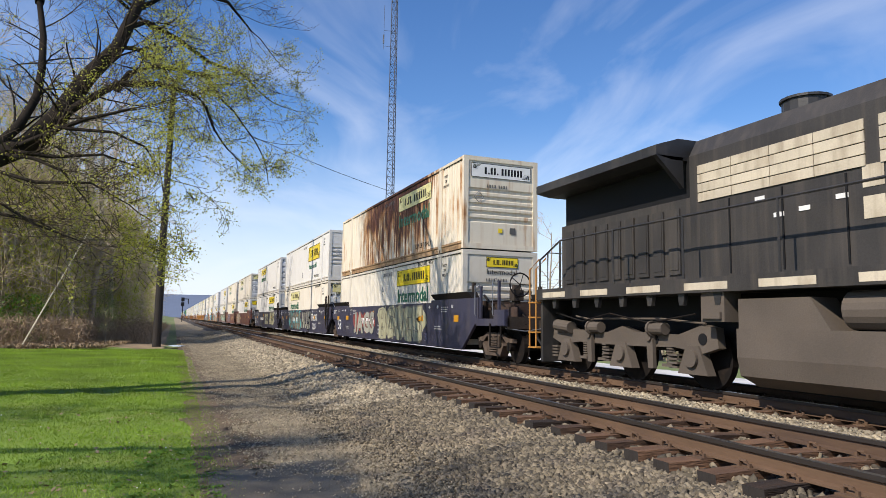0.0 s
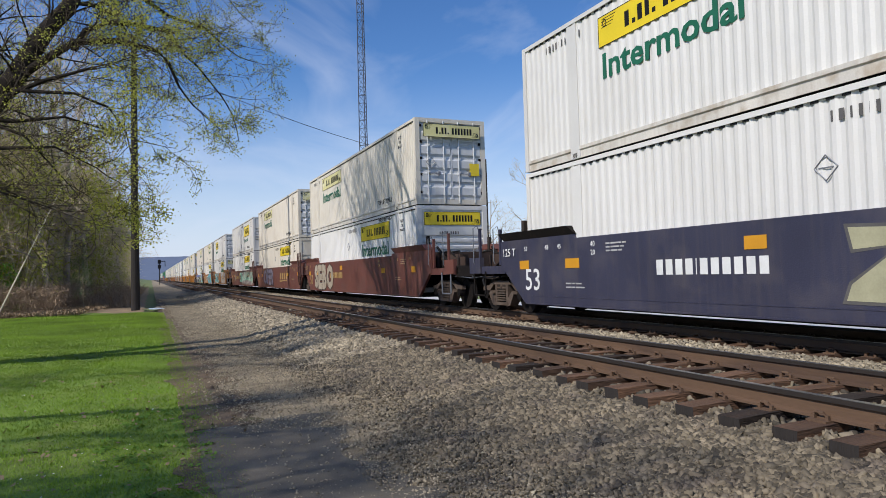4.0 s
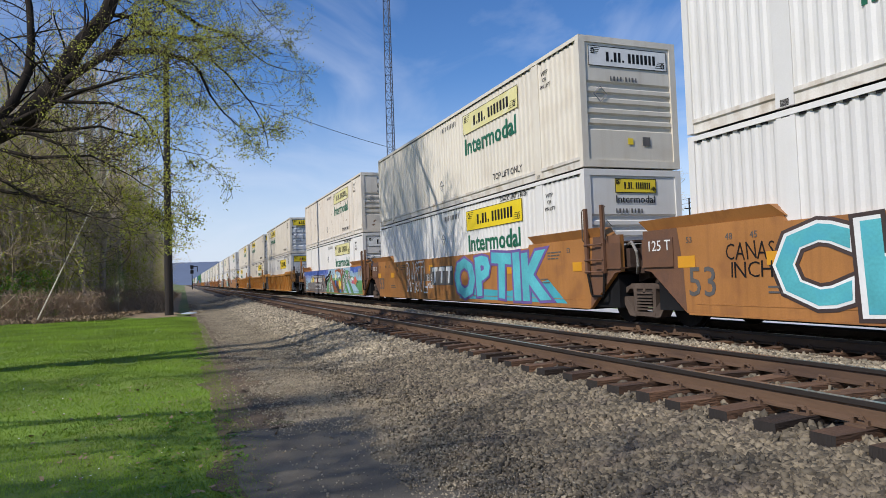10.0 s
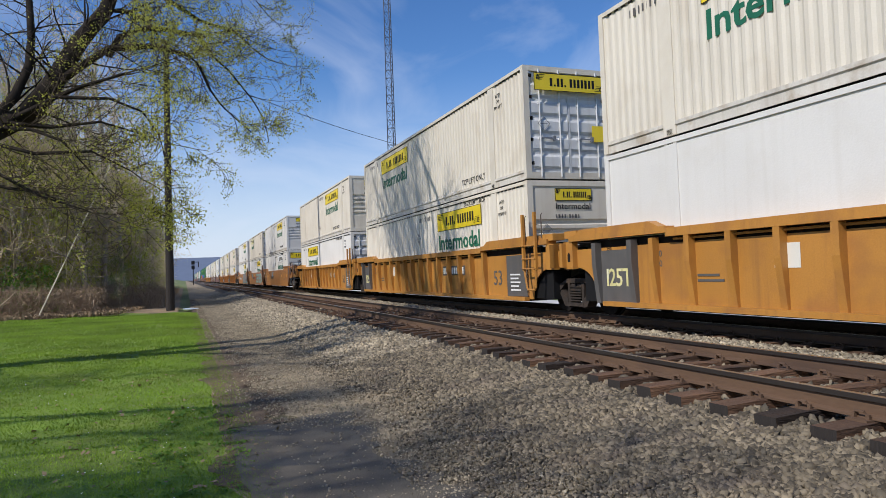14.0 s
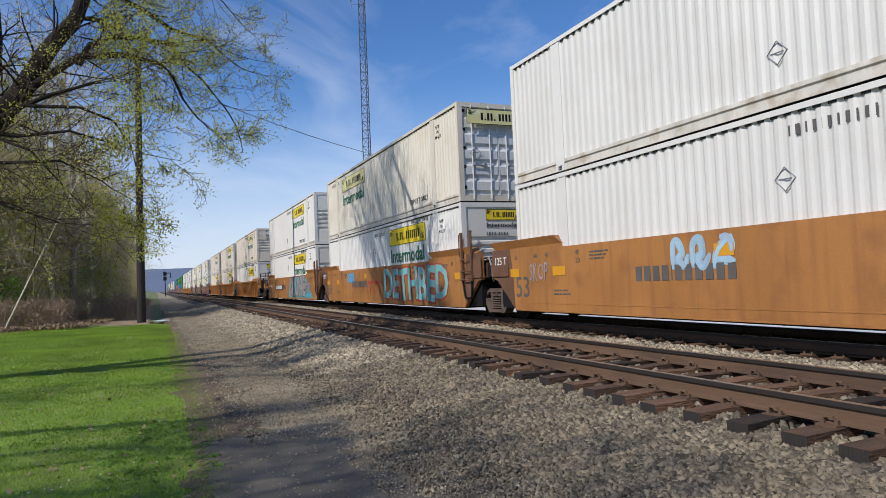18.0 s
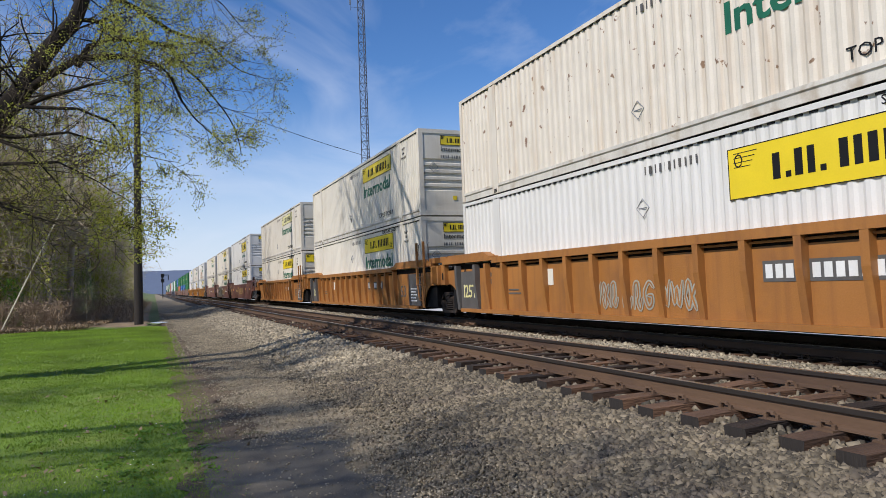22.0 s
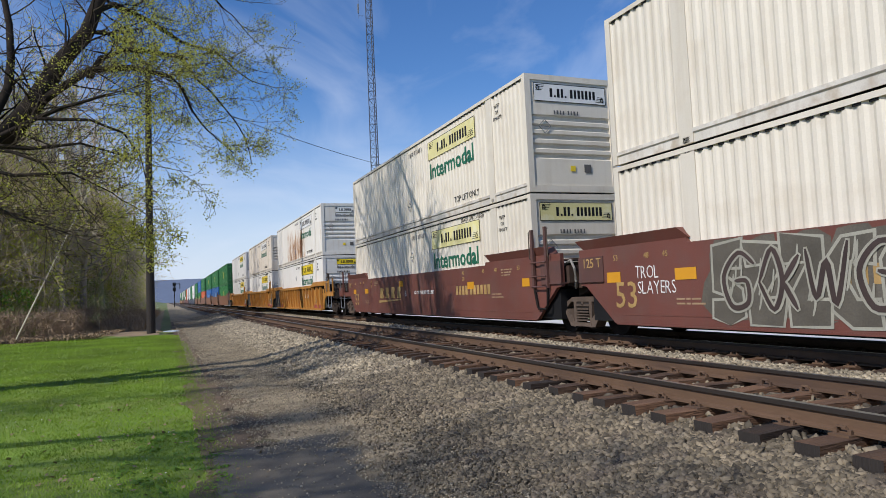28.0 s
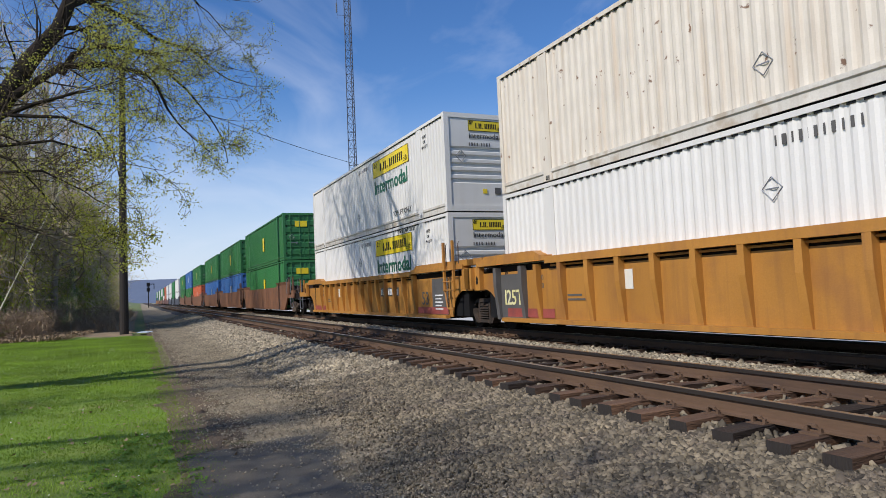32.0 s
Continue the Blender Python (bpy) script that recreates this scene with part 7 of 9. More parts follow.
    # three-axle trucks
    for y0 in (-2.76, -17.6):
        t = part("truck", (Shape().box(-0.9, 0.9, -2.2, 2.2, 0.62, 0.85), "steel_dark"), ob, Matrix.Translation((0, y0, 0)))
        for sx in (-1, 1):
            s = Shape()
            s.prism([(-2.55, 0.72), (-2.5, 1.05), (-2.2, 1.1), (-1.6, 0.92), (-0.4, 0.95), (0.0, 1.05), (0.5, 0.92), (1.7, 0.96), (2.3, 1.12), (2.55, 1.05), (2.6, 0.75), (2.2, 0.62), (1.5, 0.70), (0.5, 0.68), (-0.5, 0.68), (-1.5, 0.70), (-2.2, 0.62)], sx * 1.0, sx * 1.16, "x")
            part("side_frame", (s, "loco_dirt"), t)
            for yy in (-1.98, 0.0, 1.98):
                b = Shape().prism([(yy - 0.36, 0.26), (yy + 0.36, 0.26), (yy + 0.2, 0.62), (yy + 0.14, 0.74), (yy - 0.14, 0.74), (yy - 0.2, 0.62)], sx * 1.02, sx * 1.20, "x")
                part("journal_box", (b, "loco_dirt"), t)
                part("bearing_cap", (Shape().disc((sx * 1.22, yy, 0.53), "x", 0.15, 0.08, 16), "loco_dirt"), t)
                part("wheel", (Shape().disc((sx * 0.76, yy, 0.53), "x", 0.53, 0.13, 28), "steel_dark"), t)
                for j in range(4):
                    part("spring_leaf", shared("sleaf", lambda: Shape().box(-0.08, 0.08, -0.11, 0.11, 0, 0.035).mesh("spring_leaf", "loco_dirt")), t, Matrix.Translation((sx * 1.12, yy + 0.48, 0.34 + 0.07 * j)))
            for yy in (-1.35, 0.62, 1.30):
                coil = Shape()
                for j in range(6):
                    coil.disc((sx * 1.1, yy, 0.42 + 0.05 * j), "z", 0.085, 0.028, 10)
                part("coil_spring", (coil, "loco_dirt"), t)
                part("spring_seat", (Shape().box(sx * 1.1 - 0.11, sx * 1.1 + 0.11, yy - 0.13, yy + 0.13, 0.35, 0.40), "loco_dirt"), t)
            for yy in (-0.95, 1.0):
                part("brake_hanger", (Shape().prism([(yy - 0.07, 0.3), (yy + 0.07, 0.3), (yy + 0.12, 0.9), (yy + 0.04, 1.06), (yy - 0.06, 0.9)], sx * 1.16, sx * 1.24, "x").disc((sx * 1.25, yy + 0.02, 0.86), "x", 0.07, 0.06, 12), "loco_dirt"), t)
                part("brake_cylinder", (Shape().tube([(sx * 1.24, yy - 0.42, 1.02), (sx * 1.24, yy - 0.05, 1.02)], 0.11, 12).disc((sx * 1.24, yy - 0.05, 1.02), "y", 0.14, 0.05, 12), "loco_dirt"), t)
            part("air_pipe", (Shape().tube([(sx * 1.3, -2.2, 1.28), (sx * 1.3, -1.0, 1.12), (sx * 1.3, 0.2, 1.30), (sx * 1.3, 1.2, 1.14), (sx * 1.3, 2.2, 1.32)], 0.016, 6), "steel_dark"), t)
            # black discs on the solid frame paint the dark inside its holes
            part("frame_hole", (Shape().disc((sx * 1.165, -1.0, 0.82), "x", 0.09, 0.01, 14).disc((sx * 1.165, 1.0, 0.82), "x", 0.09, 0.01, 14).disc((sx * 1.165, -2.2, 0.86), "x", 0.10, 0.01, 14), "black"), t)
            part("brake_cylinder", (Shape().tube([(sx * 1.2, 1.75, 1.0), (sx * 1.2, 2.35, 1.05)], 0.13, 12), "loco_dirt"), t)
            part("sand_pipe", (Shape().tube([(sx * 1.18, -2.3, 1.12), (sx * 1.2, -1.2, 1.2), (sx * 1.2, 0.4, 1.2), (sx * 1.2, 1.0, 1.18), (sx * 1.18, 1.6, 1.25)], 0.02, 6), "loco_dirt"), t)
    for k in range(7):
        part("sill_bracket", shared("sillbracket", lambda: Shape().prism([(-0.09, 1.62), (0.09, 1.62), (0.05, 1.42), (-0.05, 1.42)], -1.46, -1.38, "x").mesh("sill_bracket", "loco")), ob, Matrix.Translation((0, -0.7 - 0.82 * k, 0)))
    tank = Shape()
    tank.prism([(-1.0, 0.17), (-1.36, 0.34), (-1.42, 0.62), (-1.42, 1.05), (1.42, 1.05), (1.42, 0.62), (1.36, 0.34), (1.0, 0.17)], -14.2, -5.95, "y")
    part("fuel_tank", (tank, "loco_dirt"), ob)
    part("battery_box", (Shape().prism([(-6.0, 1.05), (-7.55, 1.05), (-7.25, 1.5), (-6.0, 1.5)], -1.42, -0.9, "x"), "loco_dirt"), ob)
    part("air_tank", (Shape().tube([(-1.15, -7.7, 1.32), (-1.15, -7.8, 1.32), (-1.15, -13.2, 1.32)], 0.26, 18), "loco_dirt"), ob)
    part("filter_box", (Shape().box(-1.45, -1.1, -5.75, -5.25, 1.15, 1.62).box(-1.5, -1.2, -5.7, -5.3, 1.2, 1.3), "loco_dirt"), ob)
    MOVERS.append(ob)


locomotive()


# ---- tracks ----
def rail_profile(s, x, y0, y1):
    pts = [(-0.075, -0.175), (0.075, -0.175), (0.075, -0.16), (0.012, -0.145), (0.012, -0.05), (0.036, -0.04), (0.036, -0.006), (-0.036, -0.006), (-0.036, -0.04), (-0.012, -0.05), (-0.012, -0.145), (-0.075, -0.16)]
    s.prism([(x + a, b) for a, b in pts], y0, y1, "y")


def track(xc, name, label, top):
    ob = thing(name, label, "railway track", kind="structure")
    for sx in (-1, 1):
        s = Shape()
        rail_profile(s, xc + sx * 0.7525, -40, 1500)
        r = part("rail", (s, "rail"), ob)
        part("rail_head", (Shape().box(xc + sx * 0.7525 - 0.0375, xc + sx * 0.7525 + 0.0375, -40, 1500, -0.042, -0.002), "rail_dull"), r, label="dark rail head")
        part("running_band", (Shape().box(xc + sx * 0.7525 - 0.026, xc + sx * 0.7525 + 0.030, -40, 1500, -0.002, 0.0), top), r, label="bright band worn by wheels")
    rng = random.Random(int(xc * 10))
    ties = [Shape().box(-1.30, 1.30, -0.115, 0.115, -0.17, 0.0).mesh("tie", "tie") for _ in range(1)]
    for k in range(5):
        s, n = Shape(), 7
        v = []
        for i in range(n + 1):
            x = -1.30 + 2.60 * i / n
            a, b, c = (rng.uniform(-0.018, 0.018) for _ in range(3))
            x += rng.uniform(-0.035, 0.035) if i in (0, n) else 0.0
            v += [(x, -0.115 + a, -0.19), (x, 0.115 + a, -0.19), (x, 0.112 + b, -0.003 + c * 0.5), (x, -0.112 + b, c * 0.5)]
        f = [(4 * i + j, 4 * i + (j + 1) % 4, 4 * i + 4 + (j + 1) % 4, 4 * i + 4 + j) for i in range(n) for j in range(4)] + [(3, 2, 1, 0), (4 * n, 4 * n + 1, 4 * n + 2, 4 * n + 3)]
        me = s.add(v, f).mesh("tie", "tie")
        me.materials.append(M["wood"])
        me.polygons[len(f) - 1].material_index = me.polygons[len(f) - 2].material_index = 1
        ties.append(me)
    plate = Shape().box(-0.17, 0.17, -0.09, 0.09, 0, 0.018)
    for a, b in ((-0.11, -0.06), (0.11, 0.06), (-0.11, 0.06), (0.11, -0.06)):
        plate.box(a - 0.014, a + 0.014, b - 0.014, b + 0.014, 0.018, 0.055)
    for sx in (-1, 1):
        plate.tube([(sx * 0.09, -0.05, 0.02), (sx * 0.12, -0.03, 0.075), (sx * 0.12, 0.04, 0.075), (sx * 0.08, 0.05, 0.04)], 0.012, 5)
    pm = plate.mesh("tie_plate", "rail")
    y, far = -2.92, Shape()
    while y < 170:
        yy = y + rng.uniform(-0.025, 0.025)
        m = Matrix.Translation((xc + rng.uniform(-0.05, 0.05), yy, -0.182 + rng.uniform(-0.006, 0.004))) @ Matrix.Rotation(rng.uniform(-0.02, 0.02), 4, "Z")
        if y < 36:
            t = part("tie", rng.choice(ties[1:]), ob, m)
            if y < 24:
                for sx in (-1, 1):
                    part("tie_plate", pm, t, Matrix.Translation((sx * 0.7525, 0, -0.006)))
        else:
            c = m.translation
            far.box(c.x - 1.3, c.x + 1.3, c.y - 0.115, c.y + 0.115, -0.36, c.z)
        y += 0.515
    tagged(part("far_ties", (far, "tie"), ob), kind="stuff")


track(XN, "track_near", "empty railway track with rusty rails and weathered wooden ties", "rail_top")
track(XC, "track_far", "railway track under the train with rusty rails and wooden ties", "rail_top")


# ---- ground ----
def height(x, y):
    """Ground level across the tracks; the line runs on a low bed."""
    knots = [(-400, 2.0), (-60, 0.2), (-20, -0.30), (-9, -0.42), (-0.5, -0.52), (0.4, -0.55), (2.3, -0.56), (2.9, -0.50), (3.9, -0.36), (4.42, -0.315), (4.7, -0.27), (6.8, -0.27), (7.05, -0.27), (8.1, -0.27), (10.5, -0.25), (11.1, -0.30), (12.6, -0.55), (14.5, -0.9), (16.5, -1.05), (26, -1.1), (60, -1.3)]
    for (x0, z0), (x1, z1) in zip(knots, knots[1:]):
        if x <= x1:
            t = max(0.0, (x - x0) / (x1 - x0))
            z = z0 + (z1 - z0) * t
            break
    else:
        z = -1.3
    # a low bank rises under the wood, made up so sunlit litter brightens it
    if x < -6 and y > 46:
        z += min(5.5, 0.17 * (-6 - x)) * min(1.0, (y - 46) / 14)
    amp = 0.03 if -1 < x < 2.6 else (0.06 if x <= -1 else (0.03 if x < 4.0 else 0.012))
    return z + amp * noise.noise((x * 0.55, y * 0.3, 0.0)) + 0.3 * amp * noise.noise((x * 2.1, y * 1.9, 3.0))


def sheet(name, xs, ys, mat, lift, label, category, edge=None, ends=0.0):
    v, f = [], []
    for y in ys:
        for i, x in enumerate(xs):
            xx, yy = x, y
            if ends and y == ys[-1]:
                yy += ends * (noise.noise((0.5 * x, 3.0, 1.0)) + 0.5 * noise.noise((1.9 * x, 3.0, 1.0)))
            if edge and i in (0, len(xs) - 1):
                xx += edge[0 if i == 0 else 1] * (noise.noise((0.9 * y, i, 5.0)) + 0.6 * noise.noise((3.1 * y, i, 9.0)))
            v.append((xx, yy, height(xx, yy) + lift))
    n = len(xs)
    f = [(j * n + i, j * n + i + 1, (j + 1) * n + i + 1, (j + 1) * n + i) for j in range(len(ys) - 1) for i in range(n - 1)]
    me = raw_mesh(name, v, f, mat, True)
    return tagged(new(name, me), label, category, kind="structure")


def steps(a, b, d0, grow=1.0):
    out = [a]
    while out[-1] < b:
        out.append(min(b, out[-1] + d0))
        d0 *= grow
    return out


YS = steps(-14, 40, 0.35) + steps(41, 1500, 2.0, 1.05)[1:]
far_x = [-3000, -1200, -400, -200, -100, -60, -40, -25, -15, -9, -5, -2, 0, 1.2, 2.6, 4.0, 7, 10.5, 11, 12, 13, 16, 20, 40, 90, 200, 500, 1200, 3000]
sheet("ground", far_x, [-600, -200, -80] + YS + [2200, 4200], "field", -0.11, "open ground of grass and brown earth reaching the hills", "ground")
sheet("lawn", [-14, -12, -10, -8] + [-7 + 0.4 * k for k in range(18)] + [0.34, 0.58], steps(-14, 37, 0.4), "lawn", 0.0, "bright green mown lawn with branch shadows", "lawn", (0.3, 0.24), 2.2)
sheet("leaf_litter", [-70, -50, -40, -30, -20, -14, -10, -7, -5, -3.5, -2.2, -1.2, -0.4], steps(33.0, 150, 0.6), "litter", -0.008, "brown leaf litter along the wood's edge", "soil", (0.3, 0.3))
sheet("soil_verge", [0.30, 0.5, 0.7, 0.9, 1.12], steps(-14, 60, 0.15), "soil", 0.008, "strip of bare brown soil beside the lawn", "soil", (0.30, 0.55))
sheet("path", [0.3, 0.6] + [0.9 + 0.3 * k for k in range(7)] + [3.0, 3.3, 3.6, 3.9], YS, "path", 0.002, "grey cinder path beside the tracks", "path", (0.15, 0.15))
sheet("asphalt_patch", [0.40, 0.6, 0.9, 1.2, 1.5, 1.8], steps(2.0, 7.8, 0.1), "asphalt", 0.012, "patch of worn dark asphalt on the path", "path", (0.05, 0.60), 1.6)
sheet("ballast_bed", [3.5, 3.7, 4.0, 4.3, 4.6, 5.1, 5.7, 6.3, 6.9, 7.2, 7.6, 8.0, 8.4, 8.8, 9.4, 10.0, 10.6, 11.0, 11.6, 12.3, 13.0], YS, "ballast_bed", 0.012, "crushed-stone ballast bed under the tracks, darkened as shade between the stones", "ballast", (0.5, 0.25))

sheet("ballast_strip", [6.98, 7.2, 7.5, 7.8, 8.0, 8.12], YS, "pale_bed", 0.05, "pale ballast heaped between the two tracks", "ballast", (0.08, 0.05))
sheet("far_verge", [12.8, 14.5, 16.5, 19.2], YS, "litter", 0.004, "brown dry verge beyond the tracks", "verge", (0.3, 0.3))
sheet("service_road", [19.2, 20.0, 21.0, 22.0], YS, "pale_road", 0.02, "pale sunlit gravel road beyond the tracks", "road", (0.3, 0.3))


def scatter_stones(name, x0, x1, y0, y1, count, size, mat, seed, label, toe=None, cover=False):
    rng = np.random.default_rng(seed)
    base = np.array([(-1, -1, -1), (1, -1, -1), (1, 1, -1), (-1, 1, -1), (-1, -1, 1), (1, -1, 1), (1, 1, 1), (-1, 1, 1)], float) * 0.5
    faces = np.array([(0, 3, 2, 1), (4, 5, 6, 7), (0, 1, 5, 4), (1, 2, 6, 5), (2, 3, 7, 6), (3, 0, 4, 7)])
    # density falls with the distance along the track
    u = rng.random(count)
    y = y0 + (y1 - y0) * u ** 1.5
    x = x0 + (x1 - x0) * rng.random(count)
    keep = np.ones(count, bool)
    for xc in (XN, XC):
        onrail = np.minimum(abs(x - (xc - 0.7525)), abs(x - (xc + 0.7525))) < 0.10
        phase = ((y + 2.92 + 0.115) % 0.515)
        ontie = (abs(x - xc) < 1.33) & (phase < 0.25) & (not cover)
        keep &= ~(onrail | ontie)
    if name == "path_gravel":
        # few stones lie on the asphalt
        keep &= ~((x < 1.6) & (y < 7.3) & (rng.random(count) < 0.85))
        keep &= ~((x < 0.85) & (rng.random(count) < 0.7))
    if toe:
        # thins out towards the path, with a wandering edge
        wander = np.array([0.55 * noise.noise((i * 0.8, j * 0.45, 7.0)) + 0.3 * noise.noise((i * 2.6, j * 1.8, 1.0)) for i, j in zip(x.tolist(), y.tolist())])
        q = np.clip((x + wander - toe[0]) / (toe[1] - toe[0]), 0.03, 1)
        keep &= rng.random(count) < q ** 1.4
    x, y = x[keep], y[keep]
    n = len(x)
    s = size * (0.55 + 0.9 * rng.random(n) ** 2) * (1 + 0.02 * (y - y0))
    if toe:
        s *= 0.35 + 0.65 * np.clip((x - toe[0]) / (toe[1] - toe[0] + 0.5), 0, 1)
    v = base[None] * (1 + 0.75 * (rng.random((n, 8, 3)) - 0.5)) * s[:, None, None] * (0.7 + 0.7 * rng.random((n, 1, 3))) * np.array([1.15, 1.0, 0.6])
    # turned at random round the upright, tipped a little
    q = rng.normal(size=(n, 4)) * np.array([1.0, 0.4, 0.4, 1.0])
    q /= np.linalg.norm(q, axis=1)[:, None]
    w, a, b, c = q.T
    R = np.stack([np.stack([1 - 2 * (b * b + c * c), 2 * (a * b - c * w), 2 * (a * c + b * w)], -1),
                  np.stack([2 * (a * b + c * w), 1 - 2 * (a * a + c * c), 2 * (b * c - a * w)], -1),
                  np.stack([2 * (a * c - b * w), 2 * (b * c + a * w), 1 - 2 * (a * a + b * b)], -1)], 1)
    v = np.einsum("nij,nkj->nki", R, v)
    z = np.array([height(float(i), float(j)) for i, j in zip(x, y)]) + (0.05 if cover else 0.012) + s * 0.18
    v += np.stack([x, y, z], -1)[:, None, :]
    f = (faces[None] + 8 * np.arange(n)[:, None, None]).reshape(-1, 4)
    me = raw_mesh(name, v.reshape(-1, 3), f, mat)
    return tagged(new(name, me), label, "ballast", kind="stuff")


scatter_stones("ballast_stones", 1.2, 4.6, 1.8, 13, 98000, 0.037, "stone", 1, "loose grey crushed stones on the ballast shoulder", (1.9, 3.2))
# same ballast in a paler colour: far off, sunlit tops hide the shaded gaps
scatter_stones("ballast_stones", 1.2, 4.6, 12, 70, 50000, 0.056, "pale_stone", 9, "crushed stones on the ballast shoulder farther along, coloured paler as sunlit", (2.0, 3.0))
scatter_stones("ballast_stones", 4.5, 7.0, 1.8, 26, 14000, 0.046, "stone", 2, "crushed stones between the wooden ties")
scatter_stones("ballast_stones", 6.95, 8.16, 1.8, 60, 36000, 0.040, "pale_stone", 3, "pale crushed stones between the two tracks", cover=True)
scatter_stones("ballast_stones", 8.1, 10.4, 1.8, 30, 9000, 0.046, "stone", 10, "crushed stones between the ties under the train")
scatter_stones("ballast_stones", 2.2, 8.6, -14, 1.8, 18000, 0.045, "stone", 8, "loose crushed stones of the ballast behind the walk", (2.0, 3.2))
scatter_stones("path_gravel", 0.5, 3.2, 3.5, 60, 52000, 0.013, "pale_stone", 4, "small loose stones on the path")


def grass(name, x0, x1, y0, y1, count, hgt, seed, label, mat="grass_blade"):
    rng = np.random.default_rng(seed)
    y = y0 + (y1 - y0) * rng.random(count) ** 1.8
    x = x0 + (x1 - x0) * rng.random(count)
    z = np.array([height(float(i), float(j)) for i, j in zip(x, y)])
    h = hgt * (0.5 + rng.random(count)) * (1 + 0.02 * (y - y0))
    w = 0.005 * (1 + 0.10 * (y - y0))
    a = rng.random(count) * 6.283
    lean = rng.normal(size=(count, 2)) * 0.5 * h[:, None]
    d = np.stack([np.cos(a) * w, np.sin(a) * w, np.zeros(count)], -1)
    p = np.stack([x, y, z - 0.005], -1)
    tip = p + np.stack([lean[:, 0], lean[:, 1], h], -1)
    v = np.stack([p - d, p + d, tip], 1).reshape(-1, 3)
    me = raw_mesh(name, v, np.arange(3 * count).reshape(-1, 3), mat)
    return tagged(new(name, me), label, "grass", kind="stuff")


grass("lawn_grass", -7.5, 0.52, 4.5, 36, 260000, 0.023, 5, "short mown grass blades of the lawn")
grass("verge_weeds", 0.30, 0.72, 4.5, 30, 7000, 0.022, 6, "ragged weeds on the lawn's edge")


def lawn_litter():
    """Dry leaves and small weed rosettes lying on the lawn and its edge."""
    g = np.random.default_rng(41)
    for name, count, x0, x1, size, mat, label in (("dry_leaves", 620, -3.4, 0.9, 0.024, "litter", "dry brown leaves scattered on the lawn and soil"),
                                                  ("weed_rosettes", 900, -0.5, 0.5, 0.022, "leaf_green", "small broad-leaved weeds on the lawn's edge"),
                                                  ("lawn_flowers", 160, -3.2, 0.1, 0.011, "white_print", "tiny pale flowers in the lawn")):
        y = 3.6 + 9.0 * g.random(count) ** 1.7
        x = x0 + (x1 - x0) * g.random(count) ** 0.6
        if name == "weed_rosettes":
            c = g.integers(0, 60, count)
            cx, cy = x0 + (x1 - x0) * g.random(60), 4.2 + 5.0 * g.random(60)
            x, y = cx[c] + g.normal(size=count) * 0.05, cy[c] + g.normal(size=count) * 0.05
        z = np.array([height(float(i), float(j)) for i, j in zip(x, y)]) + 0.022
        a = g.random(count) * 6.283
        s = size * (0.6 + 0.8 * g.random(count))
        u = np.stack([np.cos(a), np.sin(a), g.normal(size=count) * 0.35], -1) * s[:, None]
        w = np.stack([-np.sin(a), np.cos(a), g.normal(size=count) * 0.35], -1) * s[:, None] * 0.6
        p = np.stack([x, y, z], -1)
        v = np.stack([p - u, p - u * 0.2 + w, p + u, p - u * 0.2 - w], 1).reshape(-1, 3)
        tagged(new(name, raw_mesh(name, v, np.arange(4 * count).reshape(-1, 4), mat)), label, "leaves", kind="stuff")


lawn_litter()


def puddle():
    s = Shape()
    v = [(0.22 + 0.42 * math.cos(a * 0.3927) * (1 + 0.2 * math.sin(3 * a)), 40.5 + 1.1 * math.sin(a * 0.3927), height(0.22, 40.5) + 0.03) for a in range(16)]
    s.add(v, [tuple(range(16))])
    tagged(new("puddle", s.mesh("puddle", "water")), "small bright puddle on the path by the pole", "puddle", kind="structure")


puddle()


# ---- poles, wires and the mast ----
def utility_pole():
    ob = thing("utility_pole", "dark creosoted wooden utility pole standing at the lawn's corner", "utility pole", m=Matrix.Translation((-0.80, 40.2, height(-0.8, 40.2))))
    part("pole", (Shape().tube([(0, 0, -0.1), (0.02, 0, 6), (0.10, 0, 15.0)], 0.235, 14, 0.15), "wood"), ob)
    part("bolt", (Shape().tube([(-0.22, 0, 14.5), (0.3, 0, 14.5)], 0.015, 6), "galvanised"), ob)
    part("mounting_plate", (Shape().box(0.08, 0.13, -0.19, -0.13, 13.1, 13.5), "galvanised"), ob)


utility_pole()


def sagging(name, a, b, sag, r, label, n=14):
    a, b = Vector(a), Vector(b)
    pts = [a.lerp(b, k / n) - Vector((0, 0, sag * 4 * (k / n) * (1 - k / n))) for k in range(n + 1)]
    ob = tagged(new(name, Shape().tube(pts, r, 5).mesh(name, "wire")), label, "wire")
    return ob


MAST = Vector((29.2, 95.4, -1.2))
sagging("overhead_wire", (-0.75, 40.2, 13.4), (40.0, 77.5, 15.0), 1.6, 0.022, "thin black cable strung between two wooden poles")


def far_pole():
    ob = thing("utility_pole", "wooden utility pole with a small lamp beyond the train", "utility pole", m=Matrix.Translation((40.2, 77.8, -1.3)))
    part("pole", (Shape().tube([(0, 0, 0), (0, 0, 16.8)], 0.17, 10, 0.11), "wood"), ob)
    part("lamp_arm", (Shape().tube([(0, 0, 11.6), (-0.9, -0.3, 12.0), (-1.3, -0.4, 11.9)], 0.03, 6), "galvanised"), ob)
    part("lamp_head", (Shape().prism([(-0.18, 11.72), (0.18, 11.72), (0.08, 11.92), (-0.08, 11.92)], -0.55, -0.27, "y"), "galvanised"), ob, Matrix.Translation((-1.4, 0, 0)))


far_pole()


